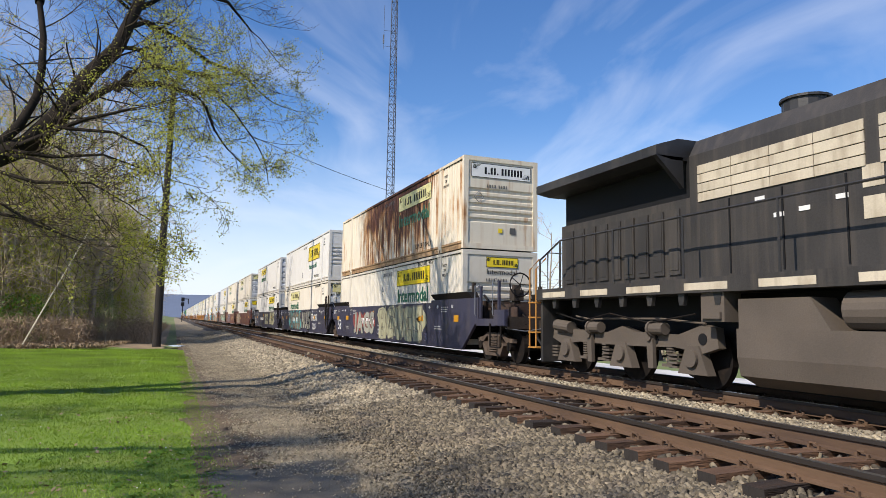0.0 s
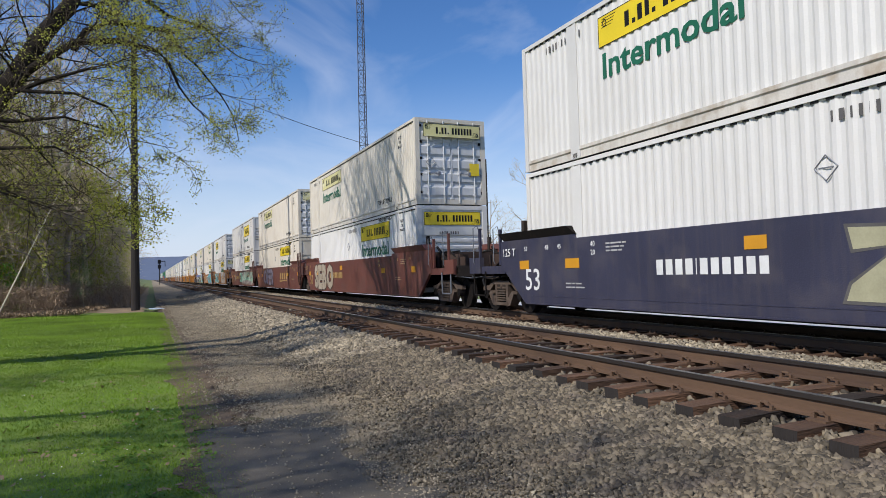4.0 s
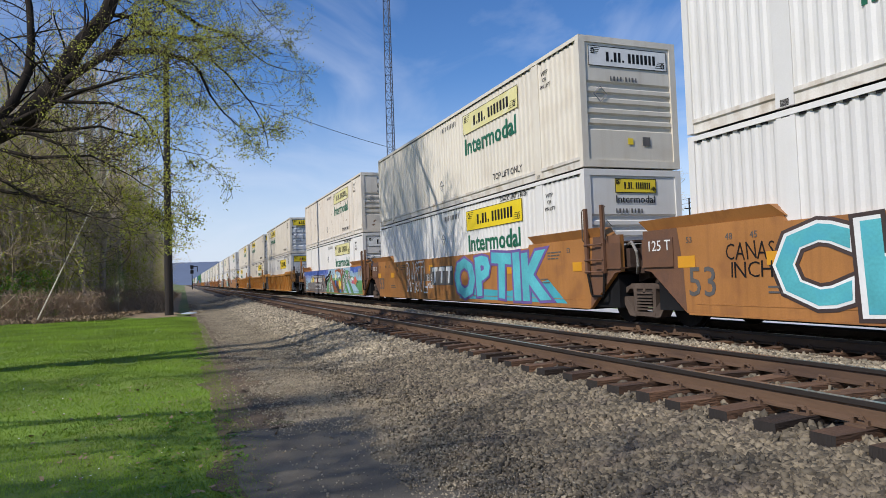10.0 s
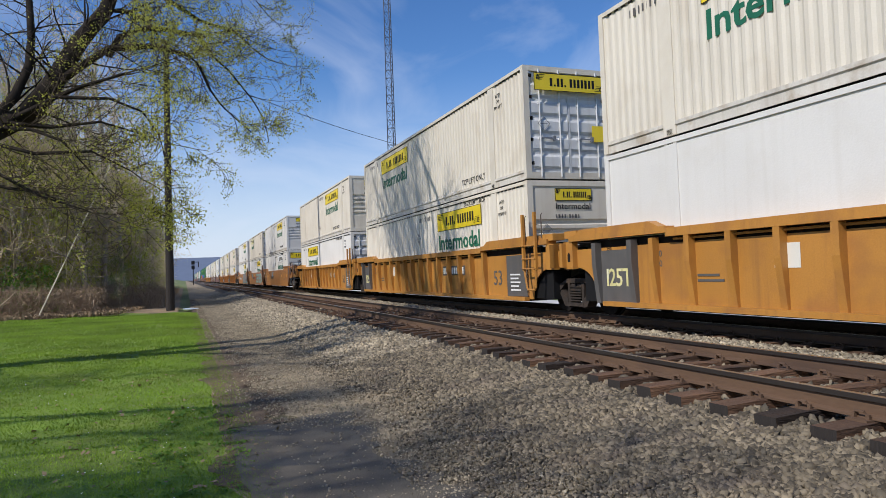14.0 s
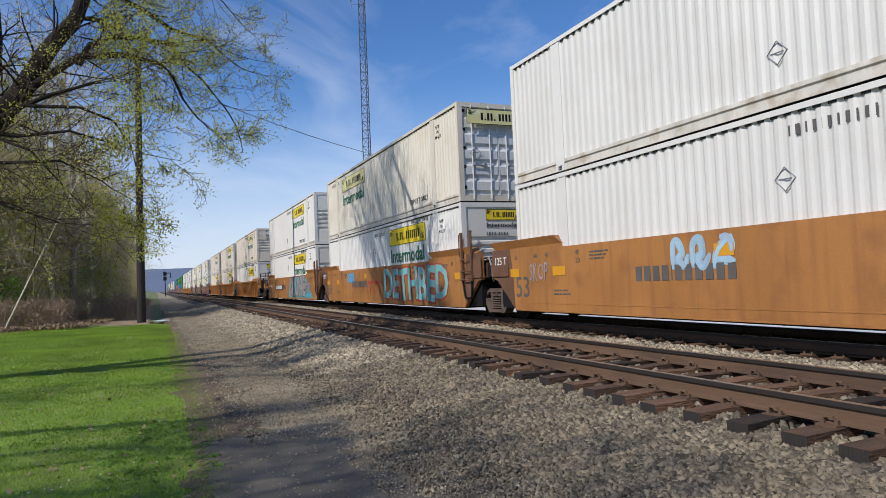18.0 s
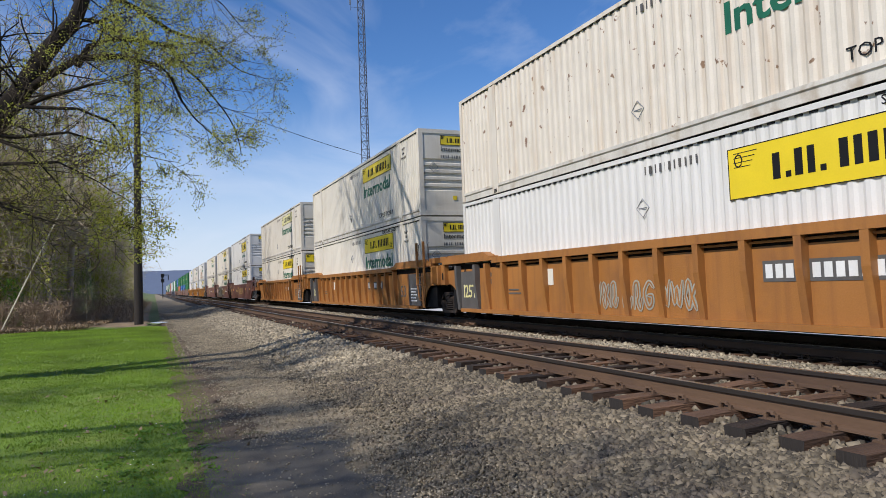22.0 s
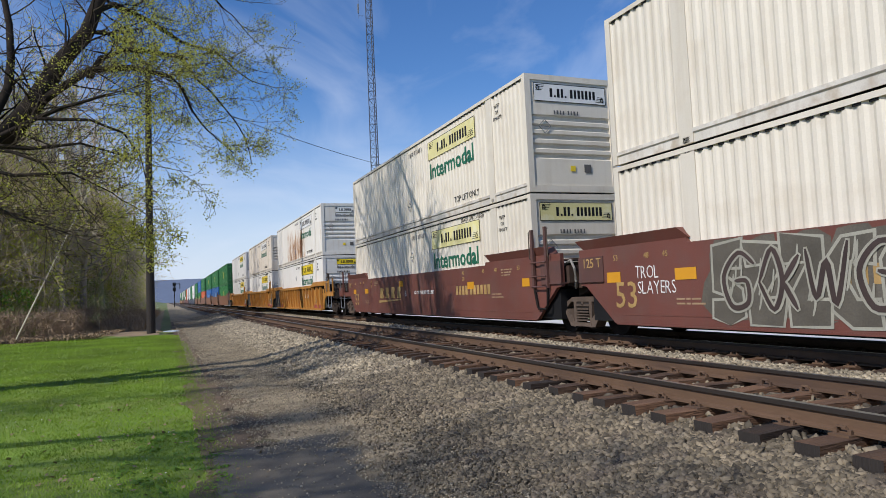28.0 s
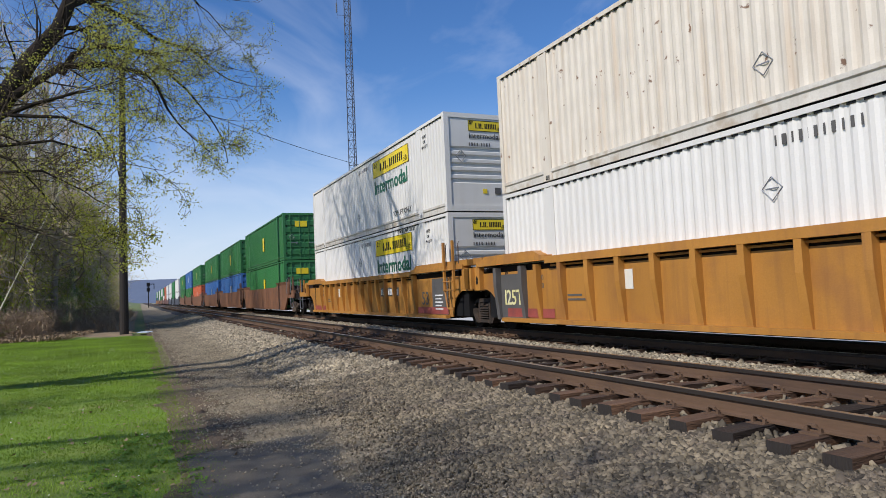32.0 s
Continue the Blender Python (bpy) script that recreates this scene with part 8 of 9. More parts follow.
def mast():
    ob = thing("radio_mast", "tall slender steel lattice radio mast", "radio mast", m=Matrix.Translation(MAST))
    H, r0, r1 = 72.0, 0.80, 0.42
    leg = [(math.cos(a), math.sin(a)) for a in (0.5, 0.5 + 2.0944, 0.5 + 4.1888)]
    rad = lambda z: r0 + (r1 - r0) * z / H
    for c, s in leg:
        part("mast_leg", (Shape().tube([(c * rad(z), s * rad(z), z) for z in (0, 24, 48, H)], 0.075, 5), "mast_steel"), ob)
    z = 0.0
    k = 0
    while z < H - 1:
        dz = 1.25
        s = Shape()
        for i in range(3):
            j = (i + 1) % 3
            a = Vector((leg[i][0] * rad(z), leg[i][1] * rad(z), z))
            b = Vector((leg[j][0] * rad(z + dz), leg[j][1] * rad(z + dz), z + dz))
            s.tube([a, b], 0.034, 4)
            s.tube([Vector((leg[i][0] * rad(z + dz), leg[i][1] * rad(z + dz), z + dz)), b], 0.034, 4)
        part("lattice_bay", (s, "mast_steel"), ob)
        z += dz
        k += 1
    s = Shape().tube([(0.3, 0, 44), (-1.6, 0.3, 44)], 0.03, 5).tube([(0.3, 0, 46.5), (-1.6, 0.3, 46.5)], 0.03, 5)
    part("side_arm", (s, "mast_steel"), ob)
    part("whip_antenna", (Shape().tube([(-1.6, 0.3, 43.5), (-1.6, 0.3, 50.5)], 0.03, 5), "mast_steel"), ob)
    part("panel_antenna", (Shape().box(-1.75, -1.55, 0.2, 0.4, 44.4, 45.8), "galvanised"), ob)


mast()


def guy_wire():
    ob = thing("guy_wire", "pale guarded guy wire slanting down into the wood's edge", "wire")
    part("cable", (Shape().tube([(-6.57, 36.87, -0.42), (-0.8, 40.2, 13.9)], 0.02, 5), "guard"), ob)
    part("guard", (Shape().tube([(-6.57, 36.87, -0.42), (-5.55, 37.46, 2.1)], 0.032, 6), "guard"), ob, label="pale plastic guard")


guy_wire()


def signal_mast():
    ob = thing("railway_signal", "dark railway signal mast far along the tracks", "signal", m=Matrix.Translation((2.2, 210.0, -0.4)))
    part("mast", (Shape().tube([(0, 0, 0), (0, 0, 7.0)], 0.12, 8), "steel_dark"), ob)
    part("bracket", (Shape().box(-0.2, 1.6, -0.06, 0.06, 6.6, 6.8).box(1.4, 1.6, -0.06, 0.06, 5.2, 6.7), "steel_dark"), ob)
    for z in (4.6, 6.0):
        part("signal_head", (Shape().box(-0.45, 0.45, -0.2, 0.2, z, z + 1.1), "black"), ob)


signal_mast()


def right_hand_line():
    """Three power lines on poles that run away from the tracks beyond the train."""
    along, foot = Vector((0.1736, 0.9848, 0)), Vector((49.8, -8.8, 0))
    spots = [foot + along * k for k in (-12.0, 83.0, 170.0)]
    for p in spots:
        ob = thing("utility_pole", "wooden utility pole with crossarm beyond the train", "utility pole", "poles beyond the train", Matrix.Translation((p.x, p.y, -1.3)))
        part("pole", (Shape().tube([(0, 0, 0), (0, 0, 11.7)], 0.14, 8, 0.10), "wood"), ob)
        part("crossarm", (Shape().box(-0.8, 0.8, -0.05, 0.05, 10.2, 10.32), "wood"), ob)
        for dx in (-0.7, 0.7):
            part("insulator", (Shape().tube([(dx, 0, 10.32), (dx, 0, 10.5)], 0.04, 8), "grey_panel"), ob)
    for p, q in zip(spots, spots[1:]):
        for z in (10.1, 9.46, 8.8):
            sagging("overhead_wire", (p.x, p.y, z + 0.3), (q.x, q.y, z + 0.3), 0.5, 0.022, "black power line between poles beyond the train")


right_hand_line()


# ---- trees ----
def branch(segs, tips, rng, p, d, length, r, depth, droop=0.0, spread=0.75, kids=(3, 5), minr=0.006):
    """Grow one limb as a wandering line and let it fork."""
    n = 5 if depth > 1 else 3
    pts, dd = [Vector(p)], Vector(d).normalized()
    for i in range(n):
        dd = (dd + Vector((rng.gauss(0, 0.13), rng.gauss(0, 0.13), rng.gauss(0.03 - droop, 0.11)))).normalized()
        pts.append(pts[-1] + dd * length / n)
    segs.append((pts, r, max(minr, r * (0.45 if depth else 0.4))))
    if depth == 0:
        tips.append((pts[-1], dd))
        tips.append((pts[1], dd))
        return
    for k in range(rng.randint(*kids)):
        t = rng.uniform(0.25, 1.0)
        i = min(n - 1, int(t * n))
        q = pts[i].lerp(pts[i + 1], t * n - i)
        side = dd.orthogonal().normalized()
        side.rotate(Matrix.Rotation(rng.uniform(0, 6.283), 3, dd))
        nd = (dd * (1 - spread * 0.5) + side * rng.uniform(0.5, 1.0) * spread).normalized()
        branch(segs, tips, rng, q, nd, length * rng.uniform(0.42, 0.68), max(minr, r * (1 - 0.55 * t) * rng.uniform(0.42, 0.62)), depth - 1, droop, spread, kids, minr)


def limb_mesh(name, segs, mat, sides=(7, 4, 3)):
    V, F, o = [], [], 0
    for pts, r0, r1 in segs:
        n = sides[0] if r0 > 0.09 else (sides[1] if r0 > 0.03 else sides[2])
        m = len(pts)
        for i, p in enumerate(pts):
            d = (pts[min(i + 1, m - 1)] - pts[max(i - 1, 0)]).normalized()
            s = d.orthogonal().normalized()
            u = s.cross(d)
            rr = r0 + (r1 - r0) * i / (m - 1)
            V += [p + (s * math.cos(6.2832 * k / n) + u * math.sin(6.2832 * k / n)) * rr for k in range(n)]
        F += [(o + i * n + k, o + i * n + (k + 1) % n, o + (i + 1) * n + (k + 1) % n, o + (i + 1) * n + k) for i in range(m - 1) for k in range(n)]
        o += m * n
    return raw_mesh(name, [tuple(v) for v in V], F, mat, True)


def leaf_mesh(name, tips, per, size, reach, seed, mat):
    rng = np.random.default_rng(seed)
    c = np.repeat(np.array([tuple(p) for p, d in tips]), per, 0)
    n = len(c)
    c = c + rng.normal(size=(n, 3)) * reach
    a, b = rng.normal(size=(n, 3)), rng.normal(size=(n, 3))
    a /= np.linalg.norm(a, axis=1)[:, None]
    b -= a * (a * b).sum(1)[:, None]
    b /= np.linalg.norm(b, axis=1)[:, None]
    s = (size * (0.5 + rng.random(n)))[:, None]
    v = np.stack([c - a * s, c + b * s * 0.6, c + a * s, c - b * s * 0.6], 1).reshape(-1, 3)
    return raw_mesh(name, v, np.arange(4 * n).reshape(-1, 4), mat)


def big_tree():
    """The old maple whose limbs reach over the lawn; its trunk stands outside the view."""
    rng = random.Random(11)
    ob = thing("maple_tree", "old spreading maple with dark limbs and first yellow-green leaves", "tree")
    segs, tips = [], []

    def limb(pts, r0, r1, density=5, size=1.0):
        pts = [Vector(p) for p in pts]
        segs.append((pts, r0, r1))
        n = len(pts)
        for i in range(1, n):
            d = (pts[i] - pts[i - 1]).normalized()
            rr = r0 + (r1 - r0) * i / (n - 1)
            for k in range(density if i > 1 else 2):
                q = pts[i - 1].lerp(pts[i], rng.random())
                side = Vector((rng.gauss(0.25, 1), rng.gauss(0, 1), rng.gauss(0.1, 0.8))).normalized()
                branch(segs, tips, rng, q, d * 0.5 + side * 0.8, rng.uniform(0.8, 1.7) * size, max(0.011, min(0.03, rr * 0.33)), 2, 0.0, 0.85, (3, 5), 0.0045)
        branch(segs, tips, rng, pts[-1], pts[-1] - pts[-2], 1.5 * size, r1, 3, 0.0, 0.85, (3, 5), 0.0045)

    segs.append(([Vector(p) for p in ((-6.9, 14.4, -0.6), (-6.8, 14.5, 1.2), (-6.3, 14.6, 2.6), (-5.2, 14.8, 3.4), (-3.8, 15.0, 3.9))], 0.55, 0.29))
    limb([(-3.8, 15.0, 3.9), (-3.4, 15.3, 4.2), (-2.9, 15.5, 4.5), (-2.5, 15.8, 5.2), (-2.0, 16.1, 6.3), (-1.5, 16.3, 7.1), (-1.2, 16.6, 8.2), (-0.8, 17.0, 10.0)], 0.29, 0.10, 3)
    limb([(-2.6, 15.8, 5.1), (-2.0, 15.7, 5.6), (-1.4, 15.5, 6.0), (-0.6, 15.4, 6.1), (0.2, 15.2, 5.9), (0.4, 15.0, 5.6), (0.6, 15.0, 5.1)], 0.095, 0.025, 4, 0.8)
    limb([(-1.4, 15.6, 5.9), (-1.2, 15.9, 6.4), (-0.8, 16.1, 6.7), (-0.3, 16.3, 6.8), (0.4, 16.5, 6.8), (0.8, 16.6, 6.3), (1.1, 16.8, 6.1), (1.6, 16.9, 5.5)], 0.085, 0.022, 4, 0.8)
    limb([(-3.5, 15.2, 4.2), (-3.1, 15.5, 4.9), (-2.9, 15.8, 5.6), (-2.9, 16.1, 6.3), (-3.0, 16.5, 7.2), (-3.2, 16.9, 8.1)], 0.105, 0.06, 4, 0.9)
    limb([(-3.1, 15.3, 4.4), (-2.3, 15.0, 4.8), (-1.8, 14.8, 5.0), (-1.3, 14.5, 5.1), (-1.0, 14.4, 5.2)], 0.06, 0.02, 4, 0.8)
    limb([(-2.3, 15.0, 4.8), (-1.3, 14.5, 4.7), (-0.7, 14.2, 4.4), (-0.4, 14.0, 3.9), (-0.3, 13.8, 3.4)], 0.04, 0.012, 3, 0.7)
    limb([(-1.5, 16.3, 7.1), (-1.2, 16.7, 7.3), (-0.7, 17.0, 7.2), (-0.3, 17.2, 6.7)], 0.06, 0.02, 4, 0.8)
    limb([(-1.4, 16.4, 7.6), (-1.0, 17.0, 8.1), (-0.3, 17.5, 8.0), (0.5, 18.0, 7.7), (1.4, 18.3, 7.6), (1.8, 18.5, 7.3)], 0.08, 0.02, 5, 0.95)
    limb([(-3.3, 15.2, 4.2), (-2.7, 14.8, 4.1), (-2.1, 14.3, 3.8), (-1.7, 14.0, 3.3), (-1.3, 13.7, 2.8)], 0.05, 0.012, 3, 0.7)
    limb([(-3.6, 14.6, 3.1), (-3.0, 14.3, 2.9), (-2.4, 14.1, 2.8), (-1.9, 13.9, 2.5)], 0.05, 0.012, 3, 0.7)
    for pts in ([(-4.2, 14.6, 3.4), (-3.2, 14.2, 3.2), (-2.4, 13.8, 2.7), (-1.6, 13.5, 2.4)], 
                [(-3.6, 15.0, 3.9), (-2.6, 14.6, 3.6), (-1.6, 14.2, 3.6), (-0.9, 14.0, 3.2)], [(-3.3, 15.2, 4.3), (-2.4, 15.0, 4.2), (-1.5, 14.8, 4.3), (-0.6, 14.6, 4.0)]):
        limb(pts, 0.055, 0.014, 5, 0.75)
    limb([(-1.2, 16.6, 8.2), (-0.2, 17.5, 9.3), (0.9, 18.4, 9.6), (1.6, 18.9, 9.1)], 0.09, 0.02, 5, 1.0)
    # the crown above and behind, which shades the train and the lawn
    for a in range(14):
        x = -5.4 + 4.6 * ((a * 0.618) % 1)
        top = Vector((x, 18.3 + 7.0 * a / 14, 0.94 * (8.1 - x) + 1.2 + 4.2 * ((a * 0.382) % 1)))
        limb([(-4.6, 18.4, 9.5), top.lerp(Vector((-4.6, 18.4, 9.5)), 0.45) + Vector((0, 0, 0.8)), top, top + Vector((0.5, 1.2, 0.9))], 0.07, 0.03, 8, 1.3)
    limb([(-0.8, 17.0, 10.0), (-0.6, 18.5, 12.0), (-0.2, 20.5, 13.6), (0.2, 22.5, 14.6)], 0.10, 0.03, 6, 1.5)
    limb([(-3.2, 16.9, 8.1), (-3.4, 18.4, 10.6), (-3.0, 20.2, 13.0), (-2.6, 22.0, 15.0)], 0.10, 0.03, 6, 1.5)
    limb([(-6.3, 14.6, 2.6), (-6.2, 15.4, 5.6), (-5.6, 16.6, 9.0), (-4.8, 18.0, 12.5), (-4.4, 19.0, 15.5)], 0.30, 0.06, 5, 1.5)
    limb([(-5.6, 16.6, 9.0), (-4.2, 17.2, 11.8), (-2.6, 18.4, 14.2), (-1.6, 20.6, 16.4)], 0.12, 0.03, 6, 1.5)
    # limbs over the lawn behind the walk, outside the view, added for their shadows
    limb([(-6.3, 14.6, 2.6), (-10.5, 12.6, 5.0), (-14.2, 9.9, 7.5), (-14.9, 7.4, 8.5), (-14.7, 4.4, 9.3), (-14.1, 1.8, 9.5)], 0.26, 0.08, 3, 1.0)
    for a, b, c, d, r in (((-13.2, 7.4, 8.5), (-9.4, 6.6, 8.6), (-7.6, 6.2, 8.5), (-6.7, 6.5, 8.4), 0.15), ((-13.1, 6.4, 8.9), (-9.2, 6.2, 9.2), (-7.9, 5.9, 9.1), (-7.0, 6.3, 9.0), 0.06),
                          ((-12.6, 9.8, 7.5), (-10.8, 9.6, 7.6), (-9.6, 9.9, 7.5), (-8.7, 10.8, 7.4), 0.09), ((-12.4, 2.4, 9.5), (-8.2, 2.3, 9.2), (-6.9, 2.7, 9.0), (-5.8, 3.4, 8.8), 0.13),
                          ((-13.0, 4.2, 9.3), (-10.0, 4.3, 9.2), (-8.6, 4.4, 9.0), (-7.8, 4.3, 8.8), 0.05), ((-9.6, 9.9, 7.5), (-8.0, 10.2, 8.2), (-6.4, 10.6, 8.4), (-5.3, 9.4, 8.3), 0.05),
                          ((-13.0, 4.6, 9.3), (-11.0, 3.4, 9.6), (-9.2, 2.8, 9.7), (-7.6, 2.6, 9.6), 0.07), ((-12.6, 3.0, 9.5), (-10.6, 2.2, 10.0), (-9.0, 1.7, 10.2), (-7.0, 1.6, 10.2), 0.08),
                          ((-13.0, 5.0, 9.3), (-10.6, 4.6, 10.2), (-9.2, 3.6, 10.6), (-8.2, 3.4, 10.6), 0.06),
                          ((-13.0, 4.4, 9.4), (-11.2, 3.6, 8.6), (-9.8, 3.2, 8.4), (-8.9, 3.0, 8.2), 0.08), ((-12.8, 3.6, 9.4), (-11.6, 2.6, 9.0), (-10.2, 2.2, 8.8), (-9.0, 1.9, 8.6), 0.08),
                          ((-9.0, 1.9, 8.6), (-7.6, 1.2, 8.6), (-6.4, 1.0, 8.6), (-5.4, 1.2, 8.5), 0.08), ((-13.0, 4.4, 9.4), (-11.6, 3.0, 9.0), (-10.4, 2.5, 8.8), (-9.6, 2.3, 8.6), 0.07),
                          ((-13.1, 5.2, 9.2), (-12.0, 3.6, 8.9), (-11.0, 2.9, 8.8), (-10.0, 2.8, 8.7), 0.06), ((-13.1, 4.8, 9.2), (-12.4, 3.2, 9.3), (-11.4, 2.4, 9.3), (-10.6, 1.8, 9.2), 0.06)):
        limb([Vector(p) + Vector((-1.7, -0.6, 0)) for p in (a, b, c, d)], min(r, 0.06), 0.02, 12 if b[1] < 5 else 13, 0.75)
    part("trunk", limb_mesh("trunk", [s for s in segs if s[1] > 0.02], "bark"), ob)
    tagged(part("twig_tangle", limb_mesh("twigs", [s for s in segs if s[1] <= 0.02], "maple_twig"), ob), kind="stuff")
    part("leaves", leaf_mesh("leaves", [t for t in tips if rng.random() < (0.85 if t[0].x > -1.0 and t[0].z < 9 else 0.2)], 9, 0.020, 0.065, 7, "leaf"), ob)


big_tree()


def wood_tree(seed, h, leafy, mat):
    rng = random.Random(seed)
    segs, tips = [], []
    lean = Vector((rng.uniform(-0.08, 0.08), rng.uniform(-0.08, 0.08), 1))
    pts = [Vector((0, 0, -0.3))]
    for k in range(6):
        pts.append(pts[-1] + (lean + Vector((rng.gauss(0, 0.06), rng.gauss(0, 0.06), 0))) * h / 6)
    r = h * 0.013
    segs.append((pts, r, r * 0.25))
    for k in range(15):
        t = rng.uniform(0.16, 1.0)
        i = min(5, int(t * 6))
        q = pts[i].lerp(pts[i + 1], t * 6 - i)
        a = rng.uniform(0, 6.283)
        d = Vector((math.cos(a), math.sin(a), rng.uniform(0.35, 1.1)))
        branch(segs, tips, rng, q, d, h * rng.uniform(0.16, 0.30) * (1.15 - 0.5 * t), r * 0.36 * (1.15 - 0.6 * t), 2, 0.0, 0.8, (4, 5), 0.012)
    return (limb_mesh("trunk", [s for s in segs if s[1] > 0.03], "wood_bark", (7, 4, 3)), limb_mesh("twig_tangle", [s for s in segs if s[1] <= 0.03], "twig", (5, 3, 3)),
            leaf_mesh("leaves", tips[::1 if leafy else 3], max(1, leafy), 0.055, 0.25, seed, mat))


KINDS = [wood_tree(100 + k, h, leafy, mat) for k, (h, leafy, mat) in enumerate(((15, 0, "leaf"), (17, 1, "leaf"), (13, 1, "leaf"), (18, 0, "leaf"), (11, 2, "leaf"), (9, 4, "leaf_green")))]


def plant_tree(x, y, kind, scale, turn, group, label):
    ob = thing("woodland_tree", label, "tree", group, pose(x, y, height(x, y), 0, 0, turn))
    ob.scale = (scale, scale, scale)
    trunk, twigs, leaves = KINDS[kind]
    part("trunk", trunk, ob)
    tagged(part("twig_tangle", twigs, ob), kind="stuff")
    part("leaves", leaves, ob)


rng = random.Random(5)
WORDS = ["bare grey tree of the wood's edge with a few buds", "tall bare woodland tree with yellow-green buds", "woodland tree with young yellow leaves",
         "tall bare grey woodland tree", "small woodland tree with young yellow leaves", "low tree in fresh green leaf"]
for k in range(115):
    y = 43 + 130 * rng.random() ** 1.9
    edge = -3.4 - 1.6 * noise.noise((y * 0.2, 2.0, 0.0)) - max(0.0, (60 - y) * 0.13)
    x = edge - (0.22 * y + 1.5) * rng.random() ** 1.2
    kind = rng.choice((0, 1, 2, 3, 4, 0, 3, 1, 2))
    plant_tree(x, y, kind, rng.uniform(0.75, 1.2), rng.uniform(0, 360), "trees of the wood", WORDS[kind])
for x, y, kind, s in ((-3.5, 43.2, 5, 0.27), (-4.2, 50.0, 5, 0.42), (-5.4, 53.0, 5, 0.5), (-8.8, 50.0, 5, 0.35), (-12.5, 45.5, 3, 1.0), (-9.0, 46.5, 1, 0.95), (-7.0, 49.0, 0, 0.9)):
    plant_tree(x, y, kind, s, 40 * x, "trees of the wood", WORDS[kind])
for x, y, kind, s in ((27, 34, 4, 0.8), (29, 36, 4, 0.85), (28, 38, 2, 0.75), (24.8, 41, 0, 0.58), (29.5, 35.6, 1, 0.5), (22, 46, 4, 0.7), (30, 58, 2, 0.7), (26, 80, 4, 0.8)):
    plant_tree(x, y, kind, s, 33 * y, "trees beyond the train", "low bare tree with yellow-green buds beyond the train")


def brush(name, x0, x1, y0, y1, count, h, seed, mat, label):
    """A tangle of thin upright and leaning stems."""
    g = np.random.default_rng(seed)
    y = y0 + (y1 - y0) * g.random(count) ** 1.5
    x = x0 + (x1 - x0) * g.random(count)
    z = np.array([height(float(i), float(j)) for i, j in zip(x, y)])
    hh = h * (0.3 + g.random(count) ** 1.5)
    lean = g.normal(size=(count, 2)) * 0.8 * hh[:, None]
    a = g.random(count) * 6.283
    w = 0.010 + 0.012 * g.random(count)
    d = np.stack([np.cos(a) * w, np.sin(a) * w, np.zeros(count)], -1)
    p = np.stack([x, y, z], -1)
    q = p + np.stack([lean[:, 0] * 0.4, lean[:, 1] * 0.4, hh * 0.6], -1)
    r = p + np.stack([lean[:, 0], lean[:, 1], hh], -1)
    v = np.stack([p - d, p + d, q + d * 0.7, q - d * 0.7, r + d * 0.3, r - d * 0.3], 1).reshape(-1, 3)
    o = 6 * np.arange(count)[:, None]
    f = np.concatenate([o + np.array([[0, 1, 2, 3]]), o + np.array([[3, 2, 4, 5]])], 0)
    tagged(new(name, raw_mesh(name, v, f, mat)), label, "undergrowth", kind="stuff")


brush("undergrowth", -14, -2.6, 42.5, 75, 1500, 0.6, 8, "brush", "tangled dry brown undergrowth at the wood's edge")
brush("undergrowth", -3.6, -1.0, 44, 110, 3000, 0.9, 9, "brush", "dry brown bushes beside the path")
brush("undergrowth", -13, -6.0, 41, 54, 1500, 0.7, 10, "grass_blade", "green shoots among the dry undergrowth")
brush("undergrowth", 27, 40, 4, 120, 9000, 1.2, 12, "brush", "dry weeds on the far side of the tracks")


def thicket(name, count, seed, mat, size, label, y0=43.0, deep=45.0, top=10.5, edge=-4.2, wide=0.2, thick=0.010):
    """Fine twigs and buds that fill the wood's edge from the ground up."""
    g = np.random.default_rng(seed)
    y = y0 + deep * g.random(count) ** 1.6
    x = edge - (y < 62) * (62 - y) * 0.10 - (wide * y + 1.0) * g.random(count) ** 1.1
    z = -0.4 + top * g.random(count) ** 1.25
    c = np.stack([x, y, z], -1)
    d = g.normal(size=(count, 3)) * np.array([0.8, 0.8, 1.0])
    d /= np.linalg.norm(d, axis=1)[:, None]
    if size > 0.2:
        s = g.normal(size=(count, 3))
        s -= d * (d * s).sum(1)[:, None]
        s /= np.linalg.norm(s, axis=1)[:, None]
        L = (size * (0.4 + g.random(count)))[:, None]
        w = thick + 0.012 * g.random(count)[:, None]
        v = np.stack([c - s * w, c + s * w, c + d * L + s * w * 0.4, c + d * L - s * w * 0.4], 1).reshape(-1, 3)
    else:
        s = np.cross(d, g.normal(size=(count, 3)))
        s /= np.linalg.norm(s, axis=1)[:, None]
        L = (size * (0.5 + g.random(count)))[:, None]
        v = np.stack([c - d * L, c + s * L * 0.6, c + d * L, c - s * L * 0.6], 1).reshape(-1, 3)
    tagged(new(name, raw_mesh(name, v, np.arange(4 * count).reshape(-1, 4), mat)), label, "undergrowth", kind="stuff")


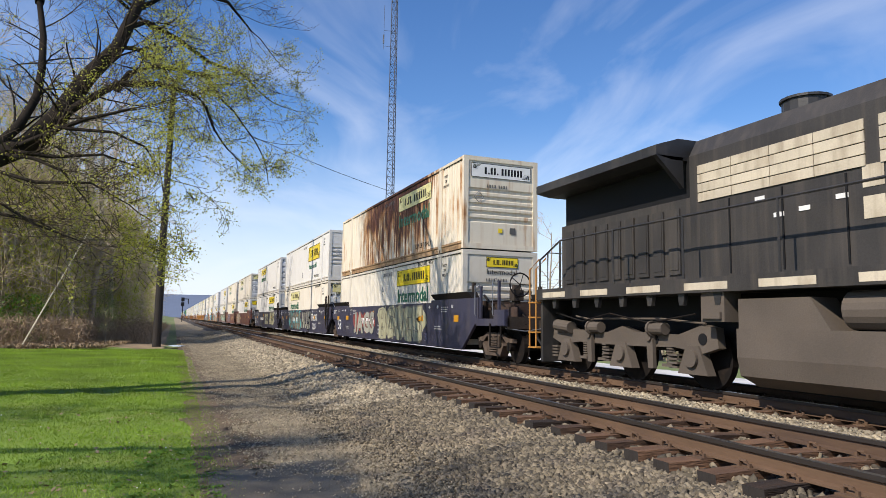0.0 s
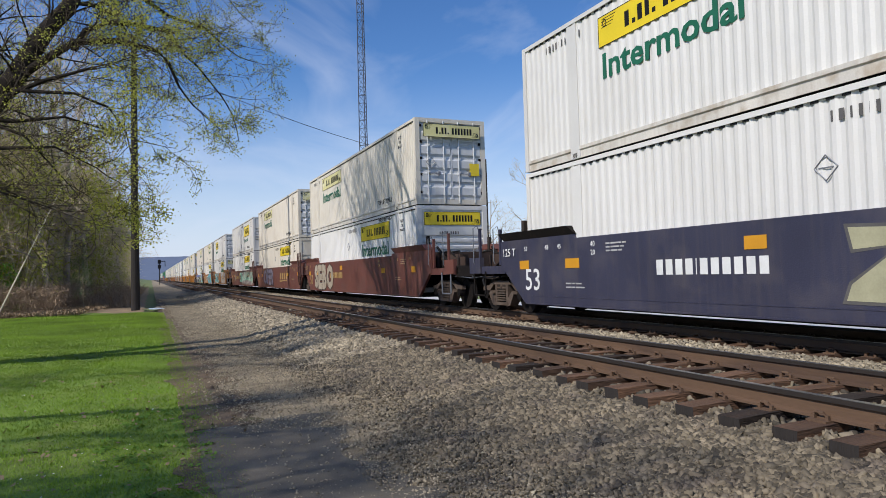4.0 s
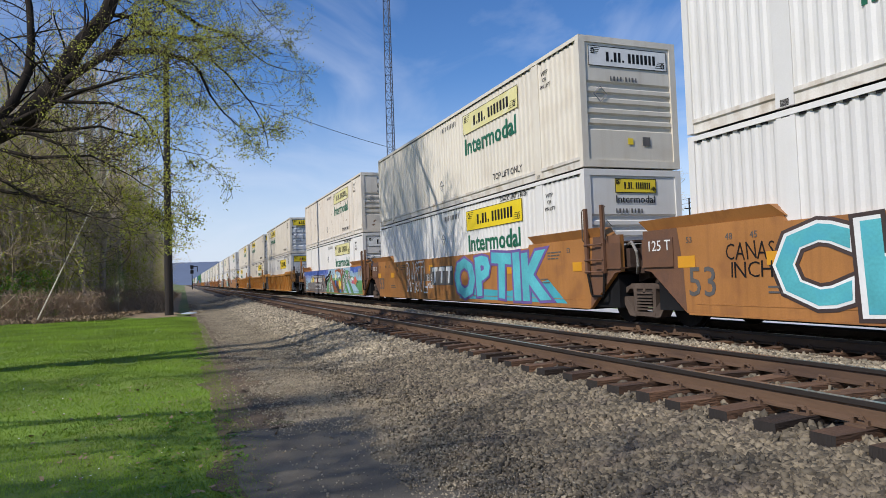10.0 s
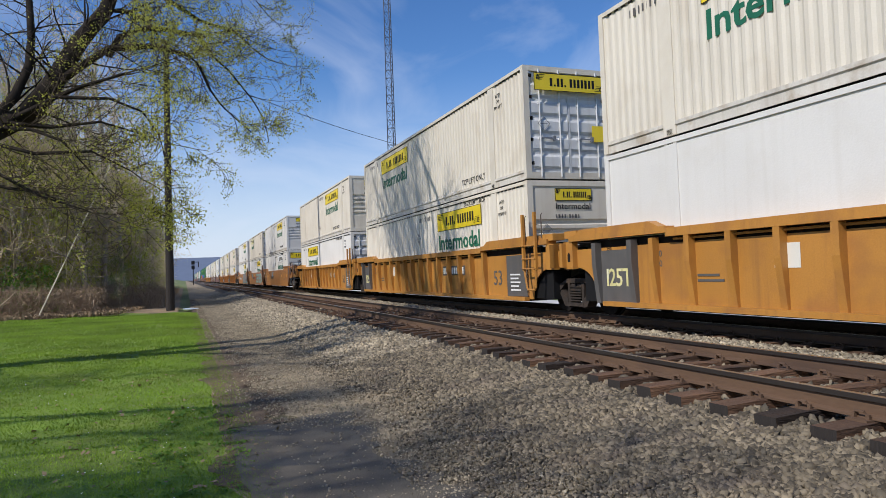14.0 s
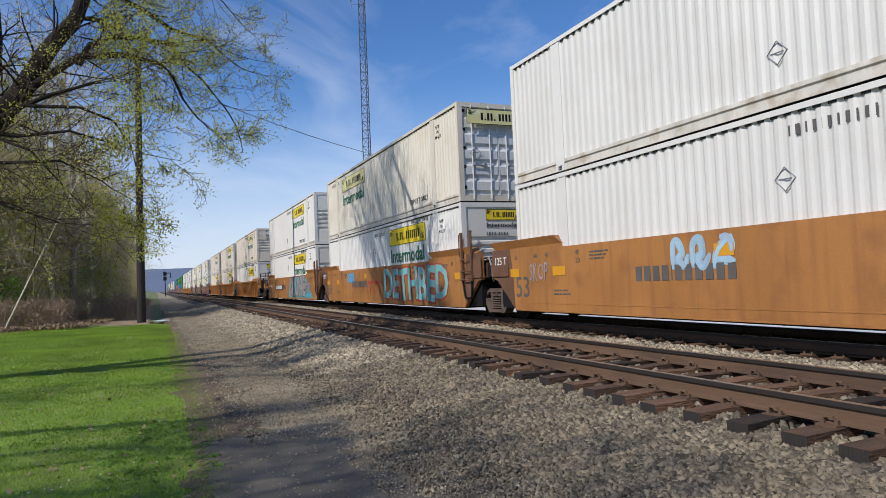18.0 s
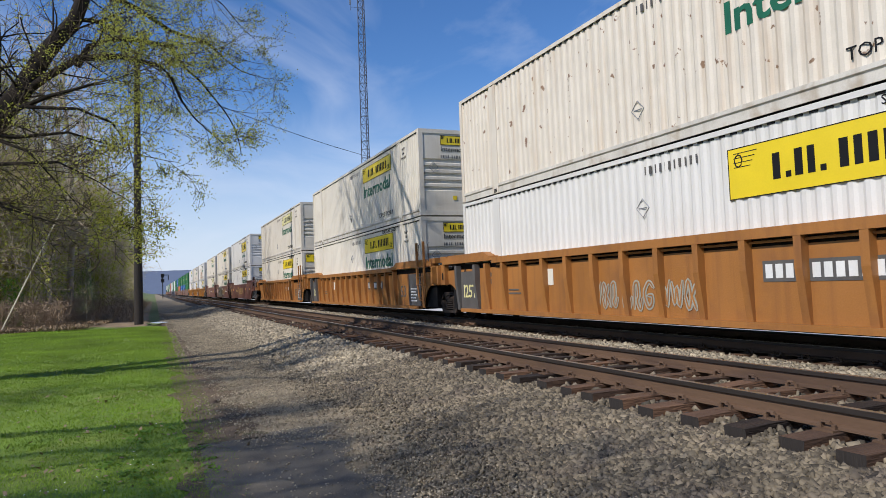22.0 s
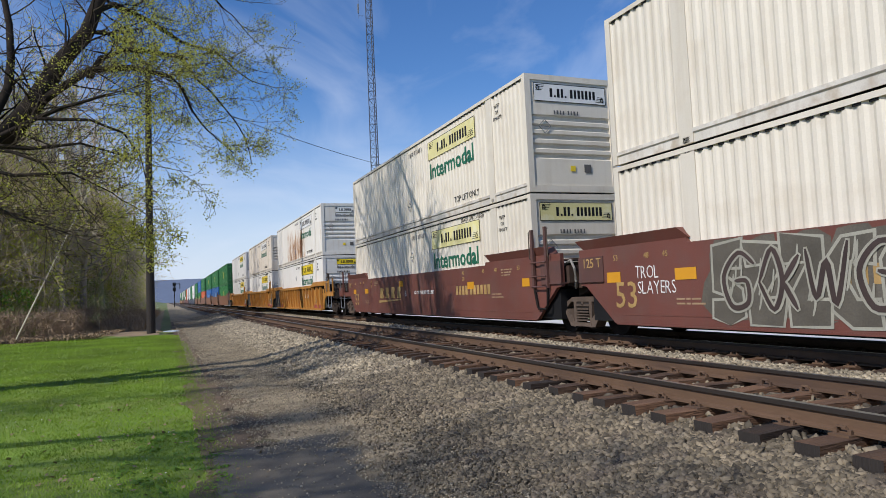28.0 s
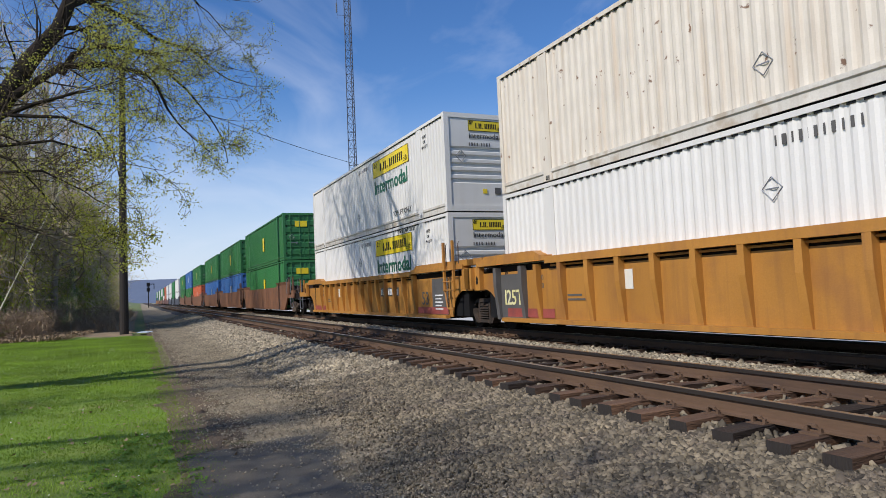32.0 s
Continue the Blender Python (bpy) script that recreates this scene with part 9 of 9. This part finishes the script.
thicket("thicket_twigs", 38000, 21, "twig", 1.3, "fine grey-brown twigs of the wood's edge", thick=0.004)
thicket("thicket_buds", 54000, 22, "leaf", 0.08, "yellow-green buds among the twigs")
thicket("bramble", 36000, 23, "brush", 0.45, "tangled brown brambles at the foot of the wood", 39.5, 30.0, 1.3, -2.2, 0.2, 0.004)
thicket("fallen_leaves", 14000, 27, "litter", 0.07, "dry brown leaves on the ground at the wood's edge", 35.5, 12.0, 0.07, -0.4, 0.3)
thicket("bramble_leaves", 26000, 24, "leaf_green", 0.075, "green shoots among the brambles", 42.0, 22.0, 2.6, -4.6, 0.2)
thicket("edge_twigs", 15000, 28, "twig", 0.9, "fine pale twigs at the front of the wood", 42.5, 6.0, 9.5, -3.4, 0.24, 0.004)
thicket("edge_buds", 24000, 29, "leaf", 0.07, "yellow-green buds at the front of the wood", 42.5, 6.0, 9.5, -3.4, 0.24)
thicket("far_thicket", 20000, 25, "twig", 1.8, "brown twigs of the wood beside the path", 58.0, 110.0, 10.0, -3.2, 0.05, 0.012)
thicket("far_buds", 42000, 26, "leaf", 0.13, "yellow-green buds of the wood beside the path", 58.0, 110.0, 10.0, -3.2, 0.05)


def fallen_branches():
    rng = random.Random(3)
    for x, y in ((-8.6, 34.5), (-7.8, 33.2), (-9.6, 33.8)):
        segs, tips = [], []
        branch(segs, tips, rng, (0, 0, 0.1), (rng.uniform(-1, 1), rng.uniform(-0.5, 0.5), 0.25), 2.2, 0.06, 1, 0.05, 0.8, (3, 5), 0.012)
        ob = tagged(new("fallen_branch", limb_mesh("fallen_branch", segs, "twig")), "grey fallen branch on the leaf litter", "branch", "fallen branches")
        ob.matrix_basis = Matrix.Translation((x, y, height(x, y)))


fallen_branches()


# ---- hills ----
def ridge(name, dist, az0, az1, knots, mat, seed, label, foot=-2.0, depth=500.0, rough=0.02):
    v, n = [], 420
    for i in range(n + 1):
        a = radians(az0 + (az1 - az0) * i / n)
        t = i / n
        top = float(np.interp(az0 + (az1 - az0) * t, *zip(*knots))) * (1 + 0.05 * noise.noise((t * 6, seed, 0)) + rough * noise.noise((t * 70, seed, 4)) + rough * noise.noise((t * 260, seed, 8)))
        for r, z in ((dist - depth * 0.5, foot), (dist - depth * 0.2, top * 0.45), (dist, top), (dist + depth, foot)):
            v.append((math.sin(a) * r, math.cos(a) * r, z))
    f = [(4 * i + k, 4 * i + k + 1, 4 * i + 5 + k, 4 * i + 4 + k) for i in range(n) for k in range(3)]
    tagged(new(name, raw_mesh(name, v, f, mat, True)), label, "hill", kind="structure")


ridge("backdrop_ridge", 2900, -60, 34, [(-60, 62), (34, 105)], "hill_blue", 1.0, "hazy blue wooded ridge on the horizon", depth=900)
ridge("backdrop_hill", 820, 22, 130, [(22, 14), (36, 50), (44, 63), (50, 65), (54, 68), (70, 85), (130, 90)], "hill", 2.0, "brown wooded hill beyond the fields", depth=420, rough=0.035)
ridge("backdrop_field", 560, 22, 130, [(22, 8), (36, 30), (44, 38), (54, 37), (70, 45), (130, 50)], "field", 3.0, "pale green sloping field below the wooded hill", depth=460)


def farm_house():
    ob = thing("farm_house", "small white house below the wooded hill", "house", m=pose(651.2, 456.0, 56.0, 0, 0, 30))
    part("wall", (Shape().box(-9, 9, -5, 5, 0, 6), "white_print"), ob)
    part("roof", (Shape().prism([(-5.6, 5.9), (0, 9.5), (5.6, 5.9)], -9.6, 9.6, "x"), "grey_car"), ob)


farm_house()


# ---- what moves ----
# seconds, metres that the train has rolled
ROLLED = [(0.0, 0.0), (1.0, 15.03), (2.0, 30.06), (3.0, 45.11), (6.0, 90.25), (8.0, 120.33), (10.0, 150.38), (12.0, 180.36), (14.0, 210.25),
          (17.0, 255.04), (18.0, 269.95), (19.0, 284.8), (20.0, 299.62), (21.0, 314.39), (23.0, 343.94), (25.0, 373.44), (28.0, 417.65), (30.0, 447.05), (32.0, 476.35)]


def motions():
    """The whole train rolls past at a nearly even speed."""
    for ob in MOVERS:
        m = ob.matrix_basis.copy()
        walk(ob, [(t, Matrix.Translation((0, -s, 0)) @ m) for t, s in ROLLED])


motions()
